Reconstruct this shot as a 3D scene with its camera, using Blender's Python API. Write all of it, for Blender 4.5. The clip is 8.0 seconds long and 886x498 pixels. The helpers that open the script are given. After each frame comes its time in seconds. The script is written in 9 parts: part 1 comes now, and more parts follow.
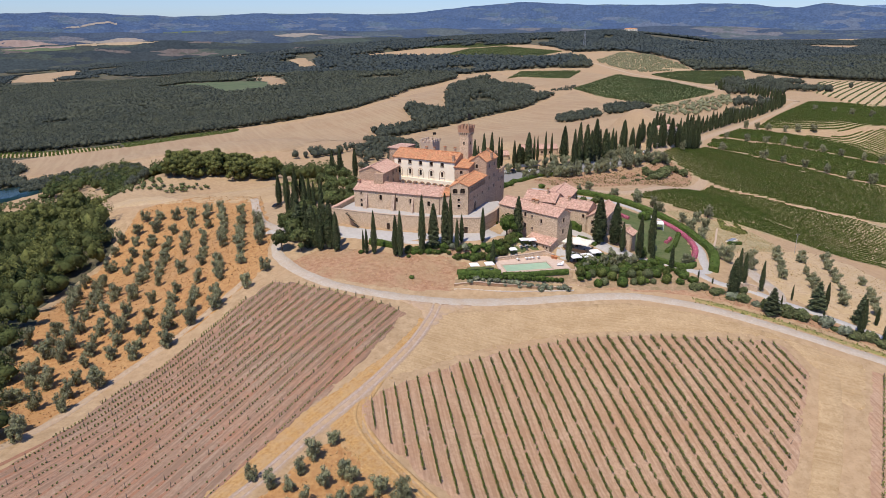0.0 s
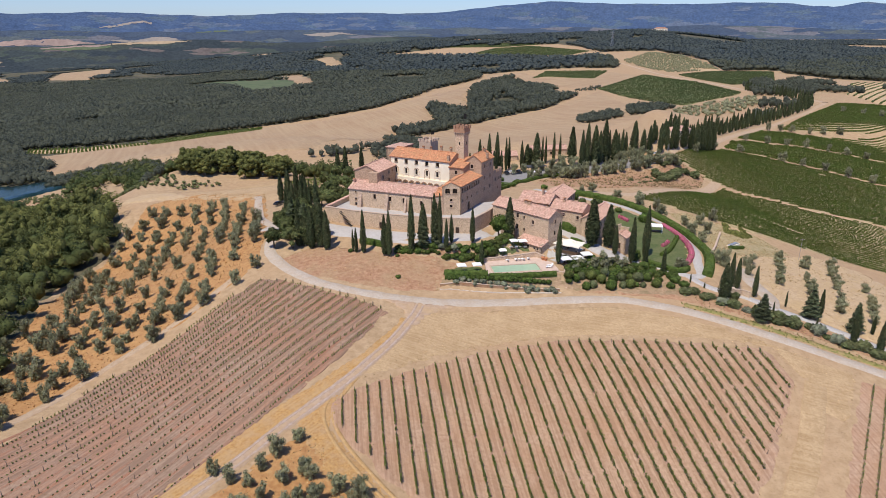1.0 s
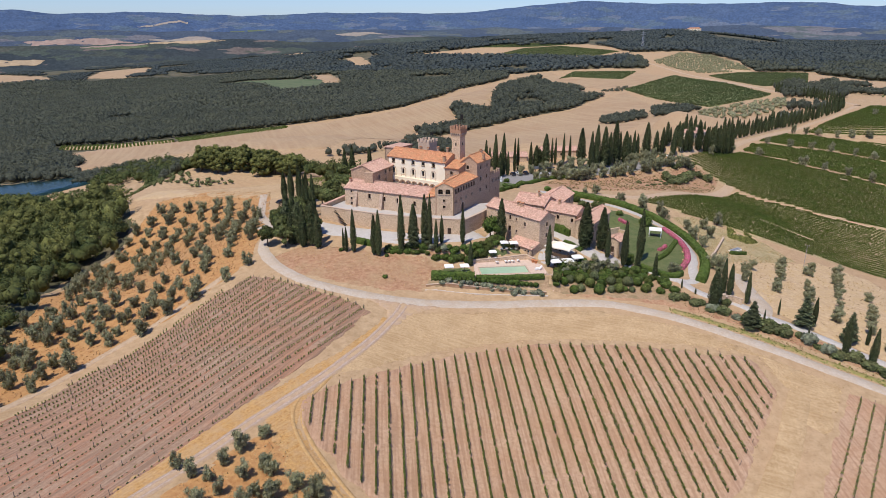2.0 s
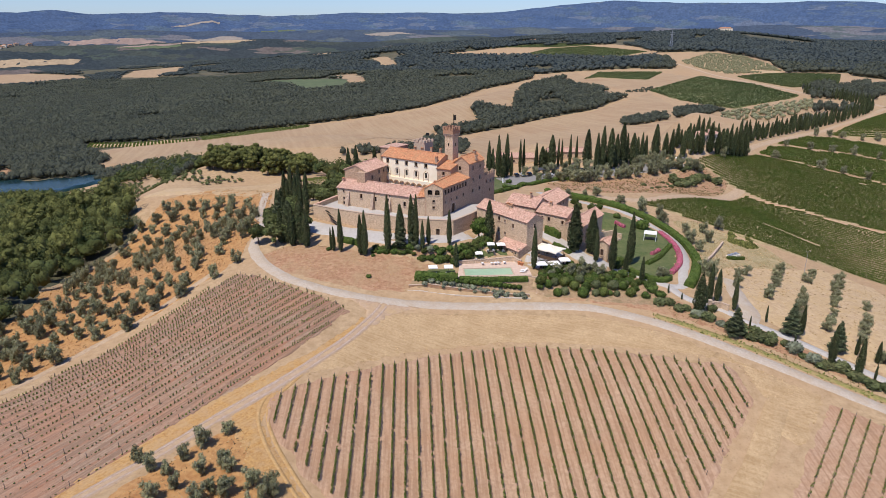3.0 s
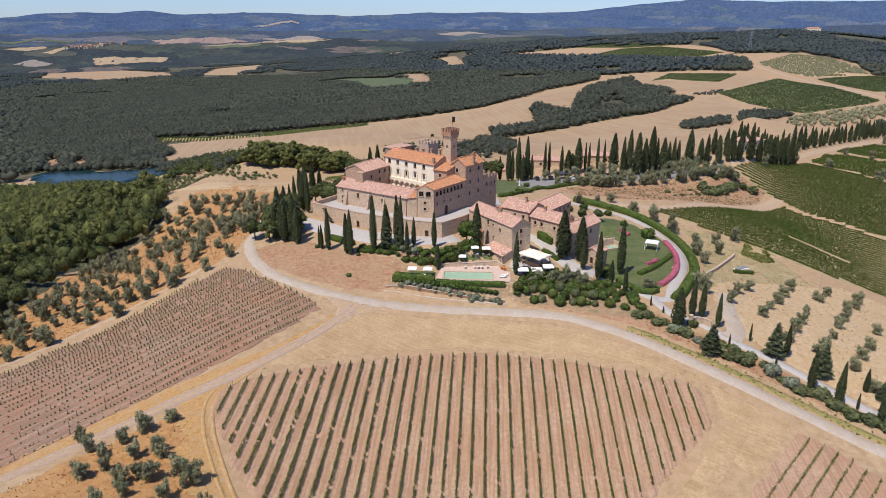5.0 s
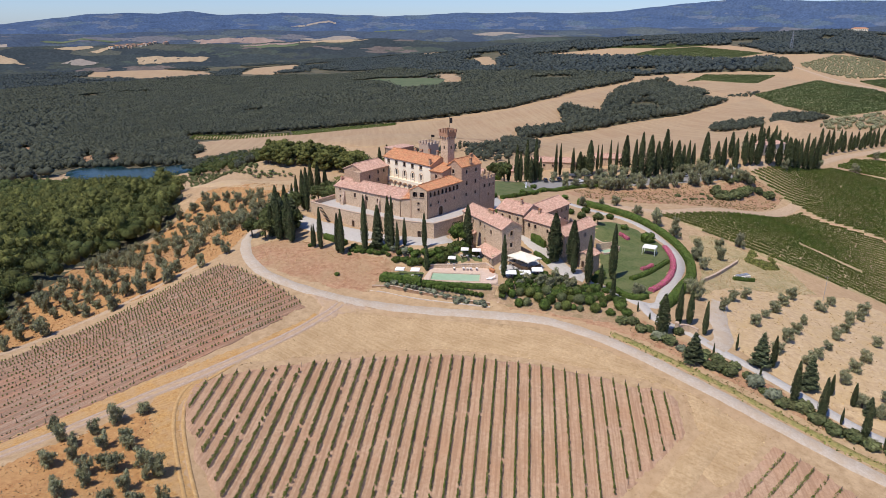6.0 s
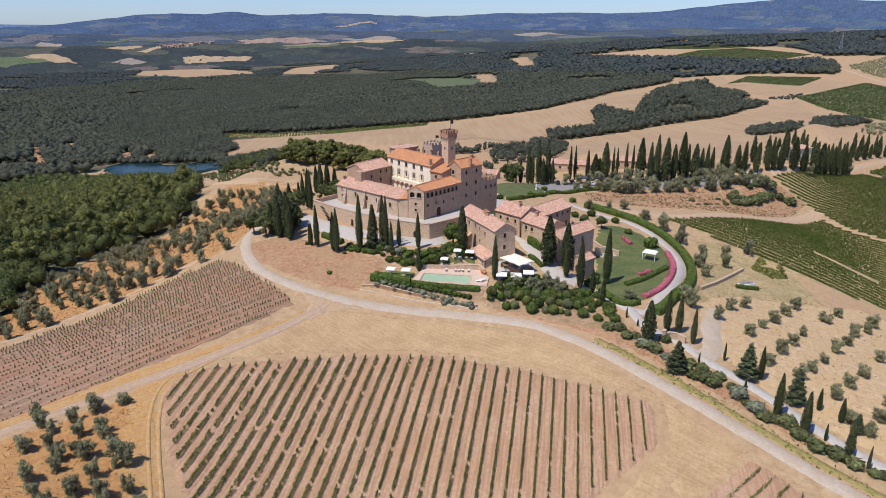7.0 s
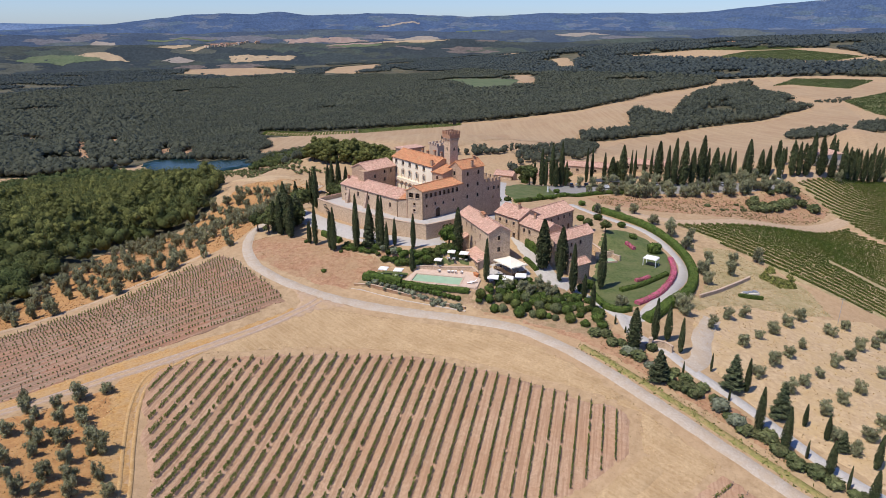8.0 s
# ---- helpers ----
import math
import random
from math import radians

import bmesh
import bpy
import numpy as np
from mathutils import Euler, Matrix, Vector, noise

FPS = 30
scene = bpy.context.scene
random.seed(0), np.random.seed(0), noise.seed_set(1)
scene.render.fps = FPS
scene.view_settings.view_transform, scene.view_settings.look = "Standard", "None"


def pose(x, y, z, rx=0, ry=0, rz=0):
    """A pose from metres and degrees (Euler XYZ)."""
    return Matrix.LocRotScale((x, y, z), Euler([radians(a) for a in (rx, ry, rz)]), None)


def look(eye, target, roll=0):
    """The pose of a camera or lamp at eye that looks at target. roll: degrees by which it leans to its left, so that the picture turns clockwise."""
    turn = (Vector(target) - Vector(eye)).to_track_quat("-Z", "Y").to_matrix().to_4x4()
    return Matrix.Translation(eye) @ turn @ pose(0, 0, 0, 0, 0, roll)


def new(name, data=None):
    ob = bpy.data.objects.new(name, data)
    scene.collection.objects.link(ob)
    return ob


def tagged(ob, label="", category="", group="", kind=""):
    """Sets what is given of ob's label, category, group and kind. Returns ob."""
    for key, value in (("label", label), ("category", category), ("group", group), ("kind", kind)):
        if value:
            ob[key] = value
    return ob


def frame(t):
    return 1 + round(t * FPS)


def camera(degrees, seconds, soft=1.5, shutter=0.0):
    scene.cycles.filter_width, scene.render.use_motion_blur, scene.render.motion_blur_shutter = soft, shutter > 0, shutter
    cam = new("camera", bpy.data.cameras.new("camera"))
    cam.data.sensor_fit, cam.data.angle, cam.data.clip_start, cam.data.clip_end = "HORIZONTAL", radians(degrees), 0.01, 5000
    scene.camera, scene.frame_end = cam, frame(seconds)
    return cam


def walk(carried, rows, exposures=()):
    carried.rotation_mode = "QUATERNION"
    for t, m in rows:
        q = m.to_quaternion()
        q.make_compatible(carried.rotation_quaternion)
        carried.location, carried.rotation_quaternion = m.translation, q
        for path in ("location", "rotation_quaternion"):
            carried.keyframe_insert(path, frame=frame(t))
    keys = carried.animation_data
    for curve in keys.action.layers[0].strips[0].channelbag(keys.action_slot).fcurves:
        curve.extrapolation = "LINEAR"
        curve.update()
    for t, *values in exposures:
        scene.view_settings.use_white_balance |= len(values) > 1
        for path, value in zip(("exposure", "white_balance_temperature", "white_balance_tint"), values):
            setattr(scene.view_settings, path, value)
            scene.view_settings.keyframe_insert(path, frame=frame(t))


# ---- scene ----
cam = camera(69.59, 8.0, soft=0.5)
# seconds, place, yaw, pitch, roll
ROWS = [
    (0.0, -0.00, -0.00, 66.00, 0.000, -19.350, -0.183),
    (0.5, 5.39, 0.19, 65.98, 1.225, -19.369, -0.191),
    (1.0, 11.03, 0.46, 66.05, 2.571, -19.389, -0.174),
    (1.5, 16.74, 0.82, 66.17, 3.974, -19.397, -0.149),
    (3.0, 34.27, 2.98, 66.43, 7.895, -19.404, -0.168),
    (3.5, 40.23, 4.00, 66.53, 9.255, -19.406, -0.188),
    (4.0, 46.16, 5.25, 66.63, 11.120, -19.403, -0.174),
    (4.5, 52.27, 6.65, 66.78, 12.853, -19.409, -0.175),
    (6.0, 70.54, 12.20, 67.04, 17.646, -19.393, -0.195),
    (6.5, 76.64, 14.32, 67.08, 19.424, -19.372, -0.189),
    (7.0, 82.64, 16.69, 67.09, 21.222, -19.354, -0.172),
    (7.5, 88.57, 19.31, 67.15, 23.060, -19.355, -0.139),
    (8.0, 94.45, 22.07, 67.26, 24.944, -19.347, -0.100),
]
walk(cam, [(t, pose(x, y, z, 90 + pitch, 0, yaw) @ pose(0, 0, 0, 0, 0, roll)) for t, x, y, z, yaw, pitch, roll in ROWS])

# ---- daylight
SUN_TO = Vector((-0.48, -0.877, 0)).normalized()
SUN_UP = 62.5
scene.view_settings.exposure = 0.17
world = bpy.data.worlds.new("sky")
scene.world = world
world.use_nodes = True
wn = world.node_tree
sky = wn.nodes.new("ShaderNodeTexSky")
sky.sky_type = "NISHITA"
sky.sun_disc = False
sky.sun_elevation = radians(SUN_UP)
sky.sun_rotation = math.atan2(SUN_TO.x, SUN_TO.y)
sky.altitude = 200
sky.air_density, sky.dust_density, sky.ozone_density = 1.0, 0.3, 2.0
wn.nodes["Background"].inputs["Strength"].default_value = 0.112
tint = wn.nodes.new("ShaderNodeMix")
tint.data_type, tint.blend_type = "RGBA", "MULTIPLY"
tint.inputs[0].default_value = 1.0
tint.inputs[7].default_value = (0.60, 0.75, 1.15, 1)
wn.links.new(sky.outputs["Color"], tint.inputs[6])
wn.links.new(tint.outputs[2], wn.nodes["Background"].inputs["Color"])
sun = new("sun", bpy.data.lights.new("sun", "SUN"))
sun.data.energy, sun.data.angle, sun.data.color = 4.15, radians(0.6), (1.0, 0.92, 0.80)
sun_from = SUN_TO * math.cos(radians(SUN_UP)) + Vector((0, 0, math.sin(radians(SUN_UP))))
sun.matrix_world = look(sun_from * 400, (0, 0, 0))

# ---- materials
def surface(name, low, high, size=1.0, patch=None, patch_size=12.0, patch_mix=0.5, rough=0.9, bump=0.3, bump_size=None, speck=0.0,
            island=0.0, each=0.0, cells=0.0, metal=0.0, stretch=(1, 1, 1), spec=0.3, furrow=None, leafy=0.0):
    """Two-tone grain of that size, a third tone in larger patches, cells like rubble stone, change from piece to piece."""
    m = bpy.data.materials.new(name)
    m.use_nodes = True
    nt = m.node_tree
    nd, ln = nt.nodes, nt.links
    out = nd["Principled BSDF"]
    out.inputs["Roughness"].default_value = rough
    out.inputs["Metallic"].default_value = metal
    out.inputs["Specular IOR Level"].default_value = spec
    geo = nd.new("ShaderNodeNewGeometry")
    scale = nd.new("ShaderNodeVectorMath")
    scale.operation = "MULTIPLY"
    scale.inputs[1].default_value = stretch
    ln.new(geo.outputs["Position"], scale.inputs[0])

    def noise_at(width, detail=5.5):
        n = nd.new("ShaderNodeTexNoise")
        n.inputs["Scale"].default_value = 1.0 / width
        n.inputs["Detail"].default_value = detail
        n.inputs["Roughness"].default_value = 0.68
        ln.new(scale.outputs[0], n.inputs["Vector"])
        return n

    def ramp(src, a, b):
        r = nd.new("ShaderNodeMapRange")
        r.inputs["From Min"].default_value, r.inputs["From Max"].default_value = a, b
        ln.new(src, r.inputs["Value"])
        return r.outputs["Result"]

    def mix(f, a, b, kind="MIX"):
        x = nd.new("ShaderNodeMix")
        x.data_type, x.blend_type = "RGBA", kind
        for sock, val in ((x.inputs[0], f), (x.inputs[6], a), (x.inputs[7], b)):
            if isinstance(val, (int, float)):
                sock.default_value = val
            elif isinstance(val, tuple):
                sock.default_value = (*val, 1)
            else:
                ln.new(val, sock)
        return x.outputs[2]

    grain = noise_at(size)
    col = mix(ramp(grain.outputs["Fac"], 0.37, 0.63), low, high)
    relief = grain.outputs["Fac"]
    if cells:
        v = nd.new("ShaderNodeTexVoronoi")
        v.inputs["Scale"].default_value = 1.0 / cells
        ln.new(scale.outputs[0], v.inputs["Vector"])
        sep = nd.new("ShaderNodeSeparateColor")
        ln.new(v.outputs["Color"], sep.inputs[0])
        col = mix(ramp(sep.outputs[0], 0.35, 1.3), col, tuple(c * 0.6 for c in low))
        relief = v.outputs["Distance"]
    if patch:
        big = noise_at(patch_size, 5.0)
        f = nd.new("ShaderNodeMath")
        f.operation = "MULTIPLY"
        f.inputs[1].default_value = patch_mix
        ln.new(ramp(big.outputs["Fac"], 0.42, 0.62), f.inputs[0])
        col = mix(f.outputs[0], col, patch)
    if speck:
        fine = noise_at(size * 0.22, 2.0)
        f = nd.new("ShaderNodeMath")
        f.operation = "MULTIPLY"
        f.inputs[1].default_value = speck
        ln.new(ramp(fine.outputs["Fac"], 0.55, 0.72), f.inputs[0])
        col = mix(f.outputs[0], col, tuple(c * 0.35 for c in low))
    if furrow:
        bearing, width, tone, amount = furrow
        turned = nd.new("ShaderNodeVectorRotate")
        turned.rotation_type = "Z_AXIS"
        turned.inputs["Angle"].default_value = -radians(bearing)
        ln.new(geo.outputs["Position"], turned.inputs["Vector"])
        squeeze = nd.new("ShaderNodeVectorMath")
        squeeze.operation = "MULTIPLY"
        squeeze.inputs[1].default_value = (1.0 / width, 0.045 / width, 0.0)
        ln.new(turned.outputs["Vector"], squeeze.inputs[0])
        lines = nd.new("ShaderNodeTexNoise")
        lines.inputs["Scale"].default_value = 1.0
        lines.inputs["Detail"].default_value = 3.0
        ln.new(squeeze.outputs[0], lines.inputs["Vector"])
        f = nd.new("ShaderNodeMath")
        f.operation = "MULTIPLY"
        f.inputs[1].default_value = amount
        ln.new(ramp(lines.outputs["Fac"], 0.44, 0.60), f.inputs[0])
        col = mix(f.outputs[0], col, tone)
    for amount, kind in ((island, "island"), (each, "each")):
        if amount:
            if kind == "island":
                src = geo.outputs["Random Per Island"]
            else:
                src = nd.new("ShaderNodeObjectInfo").outputs["Random"]
            h = nd.new("ShaderNodeHueSaturation")
            r = nd.new("ShaderNodeMapRange")
            r.inputs["To Min"].default_value, r.inputs["To Max"].default_value = 1 - amount, 1 + amount
            ln.new(src, r.inputs["Value"])
            ln.new(r.outputs["Result"], h.inputs["Value"])
            ln.new(col, h.inputs["Color"])
            col = h.outputs["Color"]
    ln.new(col, out.inputs["Base Color"])
    if leafy:
        thin = nd.new("ShaderNodeBsdfTranslucent")
        ln.new(col, thin.inputs["Color"])
        both = nd.new("ShaderNodeMixShader")
        both.inputs[0].default_value = leafy
        ln.new(out.outputs[0], both.inputs[1])
        ln.new(thin.outputs[0], both.inputs[2])
        ln.new(both.outputs[0], nd["Material Output"].inputs["Surface"])
    if bump:
        b = nd.new("ShaderNodeBump")
        b.inputs["Strength"].default_value = bump
        b.inputs["Distance"].default_value = bump_size or size * 0.3
        ln.new(relief, b.inputs["Height"])
        ln.new(b.outputs["Normal"], out.inputs["Normal"])
    return m


M = {}
M["ground"] = surface("dry_grassland", (0.33, 0.225, 0.125), (0.45, 0.32, 0.19), 2.0, (0.40, 0.26, 0.145), 50, 0.6, bump=0.4, speck=0.3)
M["stubble"] = surface("mown_dry_grass", (0.368, 0.248, 0.130), (0.500, 0.355, 0.202), 0.6, (0.310, 0.200, 0.097), 6, 0.55, speck=0.6, bump=0.6, furrow=(75, 0.6, (0.530, 0.390, 0.228), 0.28))
M["straw_verge"] = surface("golden_verge_grass", (0.33, 0.17, 0.055), (0.50, 0.30, 0.115), 0.5, (0.41, 0.27, 0.15), 2.2, 0.6, speck=0.5, bump=0.6, furrow=(-34, 0.35, (0.47, 0.33, 0.16), 0.35))
M["straw_pale"] = surface("flattened_golden_straw", (0.39, 0.245, 0.105), (0.52, 0.35, 0.17), 0.6, (0.40, 0.24, 0.10), 1.6, 0.9, speck=0.5, bump=0.5)
M["track"] = surface("rutted_track", (0.36, 0.25, 0.165), (0.45, 0.325, 0.225), 0.8, (0.46, 0.315, 0.165), 3, 0.6, speck=0.35)
M["vine_soil"] = surface("tilled_reddish_soil", (0.353, 0.225, 0.144), (0.482, 0.326, 0.219), 0.7, (0.385, 0.219, 0.128), 9, 0.6, speck=0.45, bump=0.6, furrow=(10.5, 0.55, (0.278, 0.166, 0.102), 0.6))
M["vine_soil_grey"] = surface("tilled_greyish_soil", (0.268, 0.176, 0.118), (0.366, 0.256, 0.178), 0.7, (0.355, 0.172, 0.100), 15, 0.65, speck=0.45, bump=0.6, furrow=(-26.8, 0.62, (0.205, 0.128, 0.084), 0.8))
# Ridge soil, darkened partly in place of stub shadows along the vine rows.
M["ridge_soil"] = surface("shadow_toned_ridge_soil", (0.225, 0.135, 0.088), (0.325, 0.205, 0.138), 0.5, (0.33, 0.15, 0.085), 13, 0.6, speck=0.5, bump=0.6)
M["orange_soil"] = surface("ochre_grove_soil", (0.325, 0.158, 0.060), (0.448, 0.252, 0.102), 1.2, (0.435, 0.268, 0.118), 9, 0.4, speck=0.3)
M["pale_soil"] = surface("pale_grove_soil", (0.40, 0.28, 0.165), (0.54, 0.40, 0.245), 1.2, (0.46, 0.325, 0.165), 5, 0.7, speck=0.3)
M["vine_grass"] = surface("dry_grass_under_vines", (0.30, 0.235, 0.12), (0.46, 0.355, 0.21), 1.6, (0.22, 0.195, 0.08), 8, 0.5, speck=0.3)
M["bank"] = surface("raw_earth_bank", (0.28, 0.145, 0.08), (0.43, 0.26, 0.155), 1.2, (0.36, 0.25, 0.14), 8, 0.6, bump=0.7, speck=0.3)
M["gravel"] = surface("white_gravel", (0.39, 0.325, 0.26), (0.48, 0.41, 0.335), 0.5, (0.40, 0.305, 0.21), 3, 0.6, speck=0.3, bump=0.5)
M["rut_dirt"] = surface("bare_wheel_rut", (0.36, 0.265, 0.20), (0.46, 0.355, 0.285), 0.6, (0.38, 0.26, 0.16), 3, 0.5, speck=0.25)
M["gravel_grey"] = surface("grey_gravel", (0.38, 0.355, 0.33), (0.48, 0.455, 0.43), 0.7, (0.41, 0.37, 0.33), 5, 0.5, speck=0.1)
M["dirt"] = surface("dirt_track", (0.38, 0.265, 0.165), (0.48, 0.355, 0.24), 1.0, (0.42, 0.31, 0.21), 5, 0.5, speck=0.2)
M["asphalt"] = surface("pale_worn_asphalt", (0.20, 0.19, 0.185), (0.27, 0.26, 0.25), 1.0, (0.24, 0.22, 0.2), 8, 0.5)
M["lawn"] = surface("watered_lawn", (0.056, 0.084, 0.024), (0.105, 0.130, 0.044), 0.7, (0.145, 0.148, 0.062), 4, 0.7, speck=0.25)
M["weeds"] = surface("planted_bank_soil", (0.28, 0.18, 0.105), (0.40, 0.275, 0.17), 0.8, (0.15, 0.135, 0.06), 3, 0.5, speck=0.35)
M["verge"] = surface("green_verge_weeds", (0.15, 0.155, 0.045), (0.29, 0.25, 0.085), 0.6, (0.38, 0.265, 0.13), 1.8, 0.65, speck=0.3)
# Litter and scrub colour, darkened so gaps between crowns read as shade.
M["scrub_floor"] = surface("shade_darkened_wood_floor", (0.05, 0.055, 0.03), (0.10, 0.095, 0.055), 4.0, (0.16, 0.125, 0.08), 45, 0.5)
# Far field tones, greyed in the base colour to stand in for haze.
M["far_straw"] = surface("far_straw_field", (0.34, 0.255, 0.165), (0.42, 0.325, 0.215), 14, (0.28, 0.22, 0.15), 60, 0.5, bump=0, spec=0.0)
M["far_pale"] = surface("haze_greyed_field", (0.25, 0.215, 0.185), (0.31, 0.27, 0.235), 16, (0.20, 0.19, 0.17), 70, 0.5, bump=0, spec=0.0)
M["far_clay"] = surface("haze_greyed_clay_field", (0.27, 0.195, 0.165), (0.33, 0.25, 0.215), 18, (0.22, 0.18, 0.16), 70, 0.5, bump=0, spec=0.0)
M["far_green"] = surface("haze_greyed_meadow", (0.085, 0.115, 0.070), (0.115, 0.145, 0.085), 14, (0.15, 0.155, 0.10), 70, 0.4, bump=0, spec=0.0)
M["green_field"] = surface("far_vine_field", (0.09, 0.115, 0.04), (0.15, 0.17, 0.065), 8, (0.30, 0.23, 0.12), 40, 0.5)
M["cropland"] = surface("harvested_field", (0.315, 0.218, 0.125), (0.395, 0.282, 0.168), 3.0, (0.31, 0.195, 0.11), 60, 0.6, bump=0.2, speck=0.3, furrow=(25, 5.0, (0.43, 0.315, 0.19), 0.4))
M["water"] = surface("lake_water", (0.010, 0.028, 0.032), (0.016, 0.040, 0.044), 6, rough=0.2, bump=0.05, spec=0.06)
M["pool_water"] = surface("pale_green_pool_water", (0.31, 0.45, 0.31), (0.36, 0.50, 0.355), 2.5, rough=0.06, bump=0.06, spec=0.5)
M["stone"] = surface("rubble_stone", (0.475, 0.328, 0.212), (0.745, 0.575, 0.410), 0.3, (0.575, 0.430, 0.302), 2.6, 0.5, bump=0.7, bump_size=0.05, cells=0.26, speck=0.35)
M["stone_dark"] = surface("brown_stone", (0.39, 0.25, 0.162), (0.62, 0.445, 0.31), 0.3, (0.46, 0.32, 0.225), 2.6, 0.5, bump=0.8, bump_size=0.06, cells=0.3, speck=0.6)
M["stone_pale"] = surface("pale_buttress_stone", (0.46, 0.33, 0.24), (0.60, 0.46, 0.35), 0.5, (0.40, 0.28, 0.2), 2.0, 0.5, bump=0.4, cells=0.5)
M["brick_red"] = surface("reddish_brick", (0.31, 0.165, 0.10), (0.44, 0.25, 0.155), 0.3, (0.36, 0.23, 0.15), 2, 0.5)
M["cream"] = surface("cream_lime_plaster", (0.87, 0.76, 0.57), (0.92, 0.82, 0.65), 1.2, (0.82, 0.69, 0.50), 2.5, 0.5, bump=0.1)
M["tile_orange"] = surface("weathered_orange_roof_tiles", (0.33, 0.13, 0.065), (0.68, 0.32, 0.165), 0.6, (0.42, 0.25, 0.13), 1.3, 0.65, bump=0.5, speck=0.6)
M["tile_pink"] = surface("faded_pink_roof_tiles", (0.33, 0.175, 0.125), (0.68, 0.44, 0.345), 0.6, (0.42, 0.29, 0.215), 1.4, 0.5, bump=0.4, speck=0.35)
M["glass"] = surface("dark_window_glass", (0.008, 0.009, 0.010), (0.014, 0.014, 0.015), 0.5, rough=0.08, bump=0, spec=0.6)
M["frame"] = surface("brown_window_frame", (0.10, 0.06, 0.035), (0.15, 0.09, 0.055), 0.3, rough=0.6, bump=0.1)
M["surround"] = surface("stone_surround", (0.44, 0.32, 0.235), (0.54, 0.42, 0.32), 0.4, rough=0.9, bump=0.2)
M["arch"] = surface("brown_arch_stone", (0.36, 0.22, 0.145), (0.48, 0.32, 0.22), 0.4, rough=0.9, bump=0.2)
M["kerb"] = surface("pale_kerb_stone", (0.50, 0.43, 0.36), (0.60, 0.53, 0.45), 0.5, rough=0.9, bump=0.2)
M["door"] = surface("dark_oak", (0.05, 0.03, 0.02), (0.09, 0.055, 0.035), 0.3, rough=0.6, bump=0.2)
M["canvas"] = surface("white_canvas", (0.78, 0.76, 0.72), (0.84, 0.82, 0.78), 0.8, rough=0.9, bump=0.1)
M["canvas_cream"] = surface("cream_canvas", (0.74, 0.67, 0.55), (0.80, 0.74, 0.62), 0.8, rough=0.9, bump=0.1)
M["wood"] = surface("weathered_teak", (0.16, 0.11, 0.075), (0.25, 0.18, 0.12), 0.3, rough=0.75, bump=0.2)
M["white"] = surface("white_paint", (0.76, 0.76, 0.75), (0.82, 0.82, 0.80), 0.5, rough=0.45, bump=0)
M["iron"] = surface("dark_iron", (0.02, 0.02, 0.02), (0.035, 0.033, 0.03), 0.3, rough=0.5, metal=0.4, bump=0)
M["deck"] = surface("pink_stone_paving", (0.52, 0.38, 0.30), (0.62, 0.48, 0.39), 0.7, (0.5, 0.4, 0.32), 3, 0.5)
M["bark"] = surface("rough_bark", (0.09, 0.065, 0.045), (0.16, 0.12, 0.085), 0.3, bump=0.6)
M["stake"] = surface("weathered_stake", (0.15, 0.12, 0.095), (0.24, 0.195, 0.155), 0.3, bump=0.2)
M["conifer"] = surface("conifer_needles", (0.050, 0.067, 0.034), (0.108, 0.126, 0.065), 0.6, (0.102, 0.102, 0.054), 1.5, 0.4, island=0.4, each=0.3, bump=0, spec=0.15, leafy=0.15)
M["cypress"] = surface("cypress_foliage", (0.036, 0.052, 0.023), (0.081, 0.101, 0.044), 0.6, (0.098, 0.091, 0.044), 1.5, 0.5, island=0.4, each=0.25, bump=0, spec=0.15, leafy=0.15)
M["olive"] = surface("olive_foliage", (0.192, 0.204, 0.112), (0.338, 0.343, 0.208), 0.7, (0.305, 0.260, 0.150), 2.2, 0.35, island=0.25, each=0.2, bump=0, spec=0.15, leafy=0.35)
# Oak tones greyed and lifted partly in place of haze over the valley.
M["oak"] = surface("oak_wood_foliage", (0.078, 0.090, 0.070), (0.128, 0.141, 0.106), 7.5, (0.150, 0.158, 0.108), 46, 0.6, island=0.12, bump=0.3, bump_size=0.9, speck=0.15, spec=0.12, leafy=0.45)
M["oak_near"] = surface("near_wood_foliage", (0.036, 0.058, 0.021), (0.104, 0.128, 0.046), 6.5, (0.142, 0.142, 0.048), 15, 0.6, island=0.16, bump=0.5, bump_size=0.5, speck=0.3, spec=0.15, leafy=0.25)
# Distant foliage blued and paled in base colour to stand in for haze.
M["oak_hazed"] = surface("haze_tinted_wood_foliage", (0.076, 0.096, 0.098), (0.106, 0.128, 0.124), 26, (0.126, 0.140, 0.118), 150, 0.5, island=0.10, bump=0, spec=0.05, leafy=0.45)
M["pine"] = surface("pine_foliage", (0.104, 0.116, 0.034), (0.228, 0.228, 0.074), 3.0, (0.092, 0.108, 0.037), 14, 0.6, island=0.35, bump=0.4, speck=0.35, spec=0.15, leafy=0.25)
M["hedge"] = surface("clipped_hedge_leaves", (0.050, 0.090, 0.018), (0.115, 0.169, 0.035), 0.7, (0.138, 0.163, 0.044), 3, 0.4, island=0.4, bump=0, spec=0.25, leafy=0.3)
M["bush"] = surface("shrub_leaves", (0.042, 0.075, 0.017), (0.111, 0.163, 0.034), 0.7, (0.111, 0.137, 0.039), 3, 0.5, island=0.4, each=0.35, bump=0, spec=0.25, leafy=0.3)
M["lavender"] = surface("grey_green_shrub", (0.15, 0.17, 0.11), (0.25, 0.265, 0.18), 0.6, island=0.3, each=0.15, bump=0, leafy=0.3)
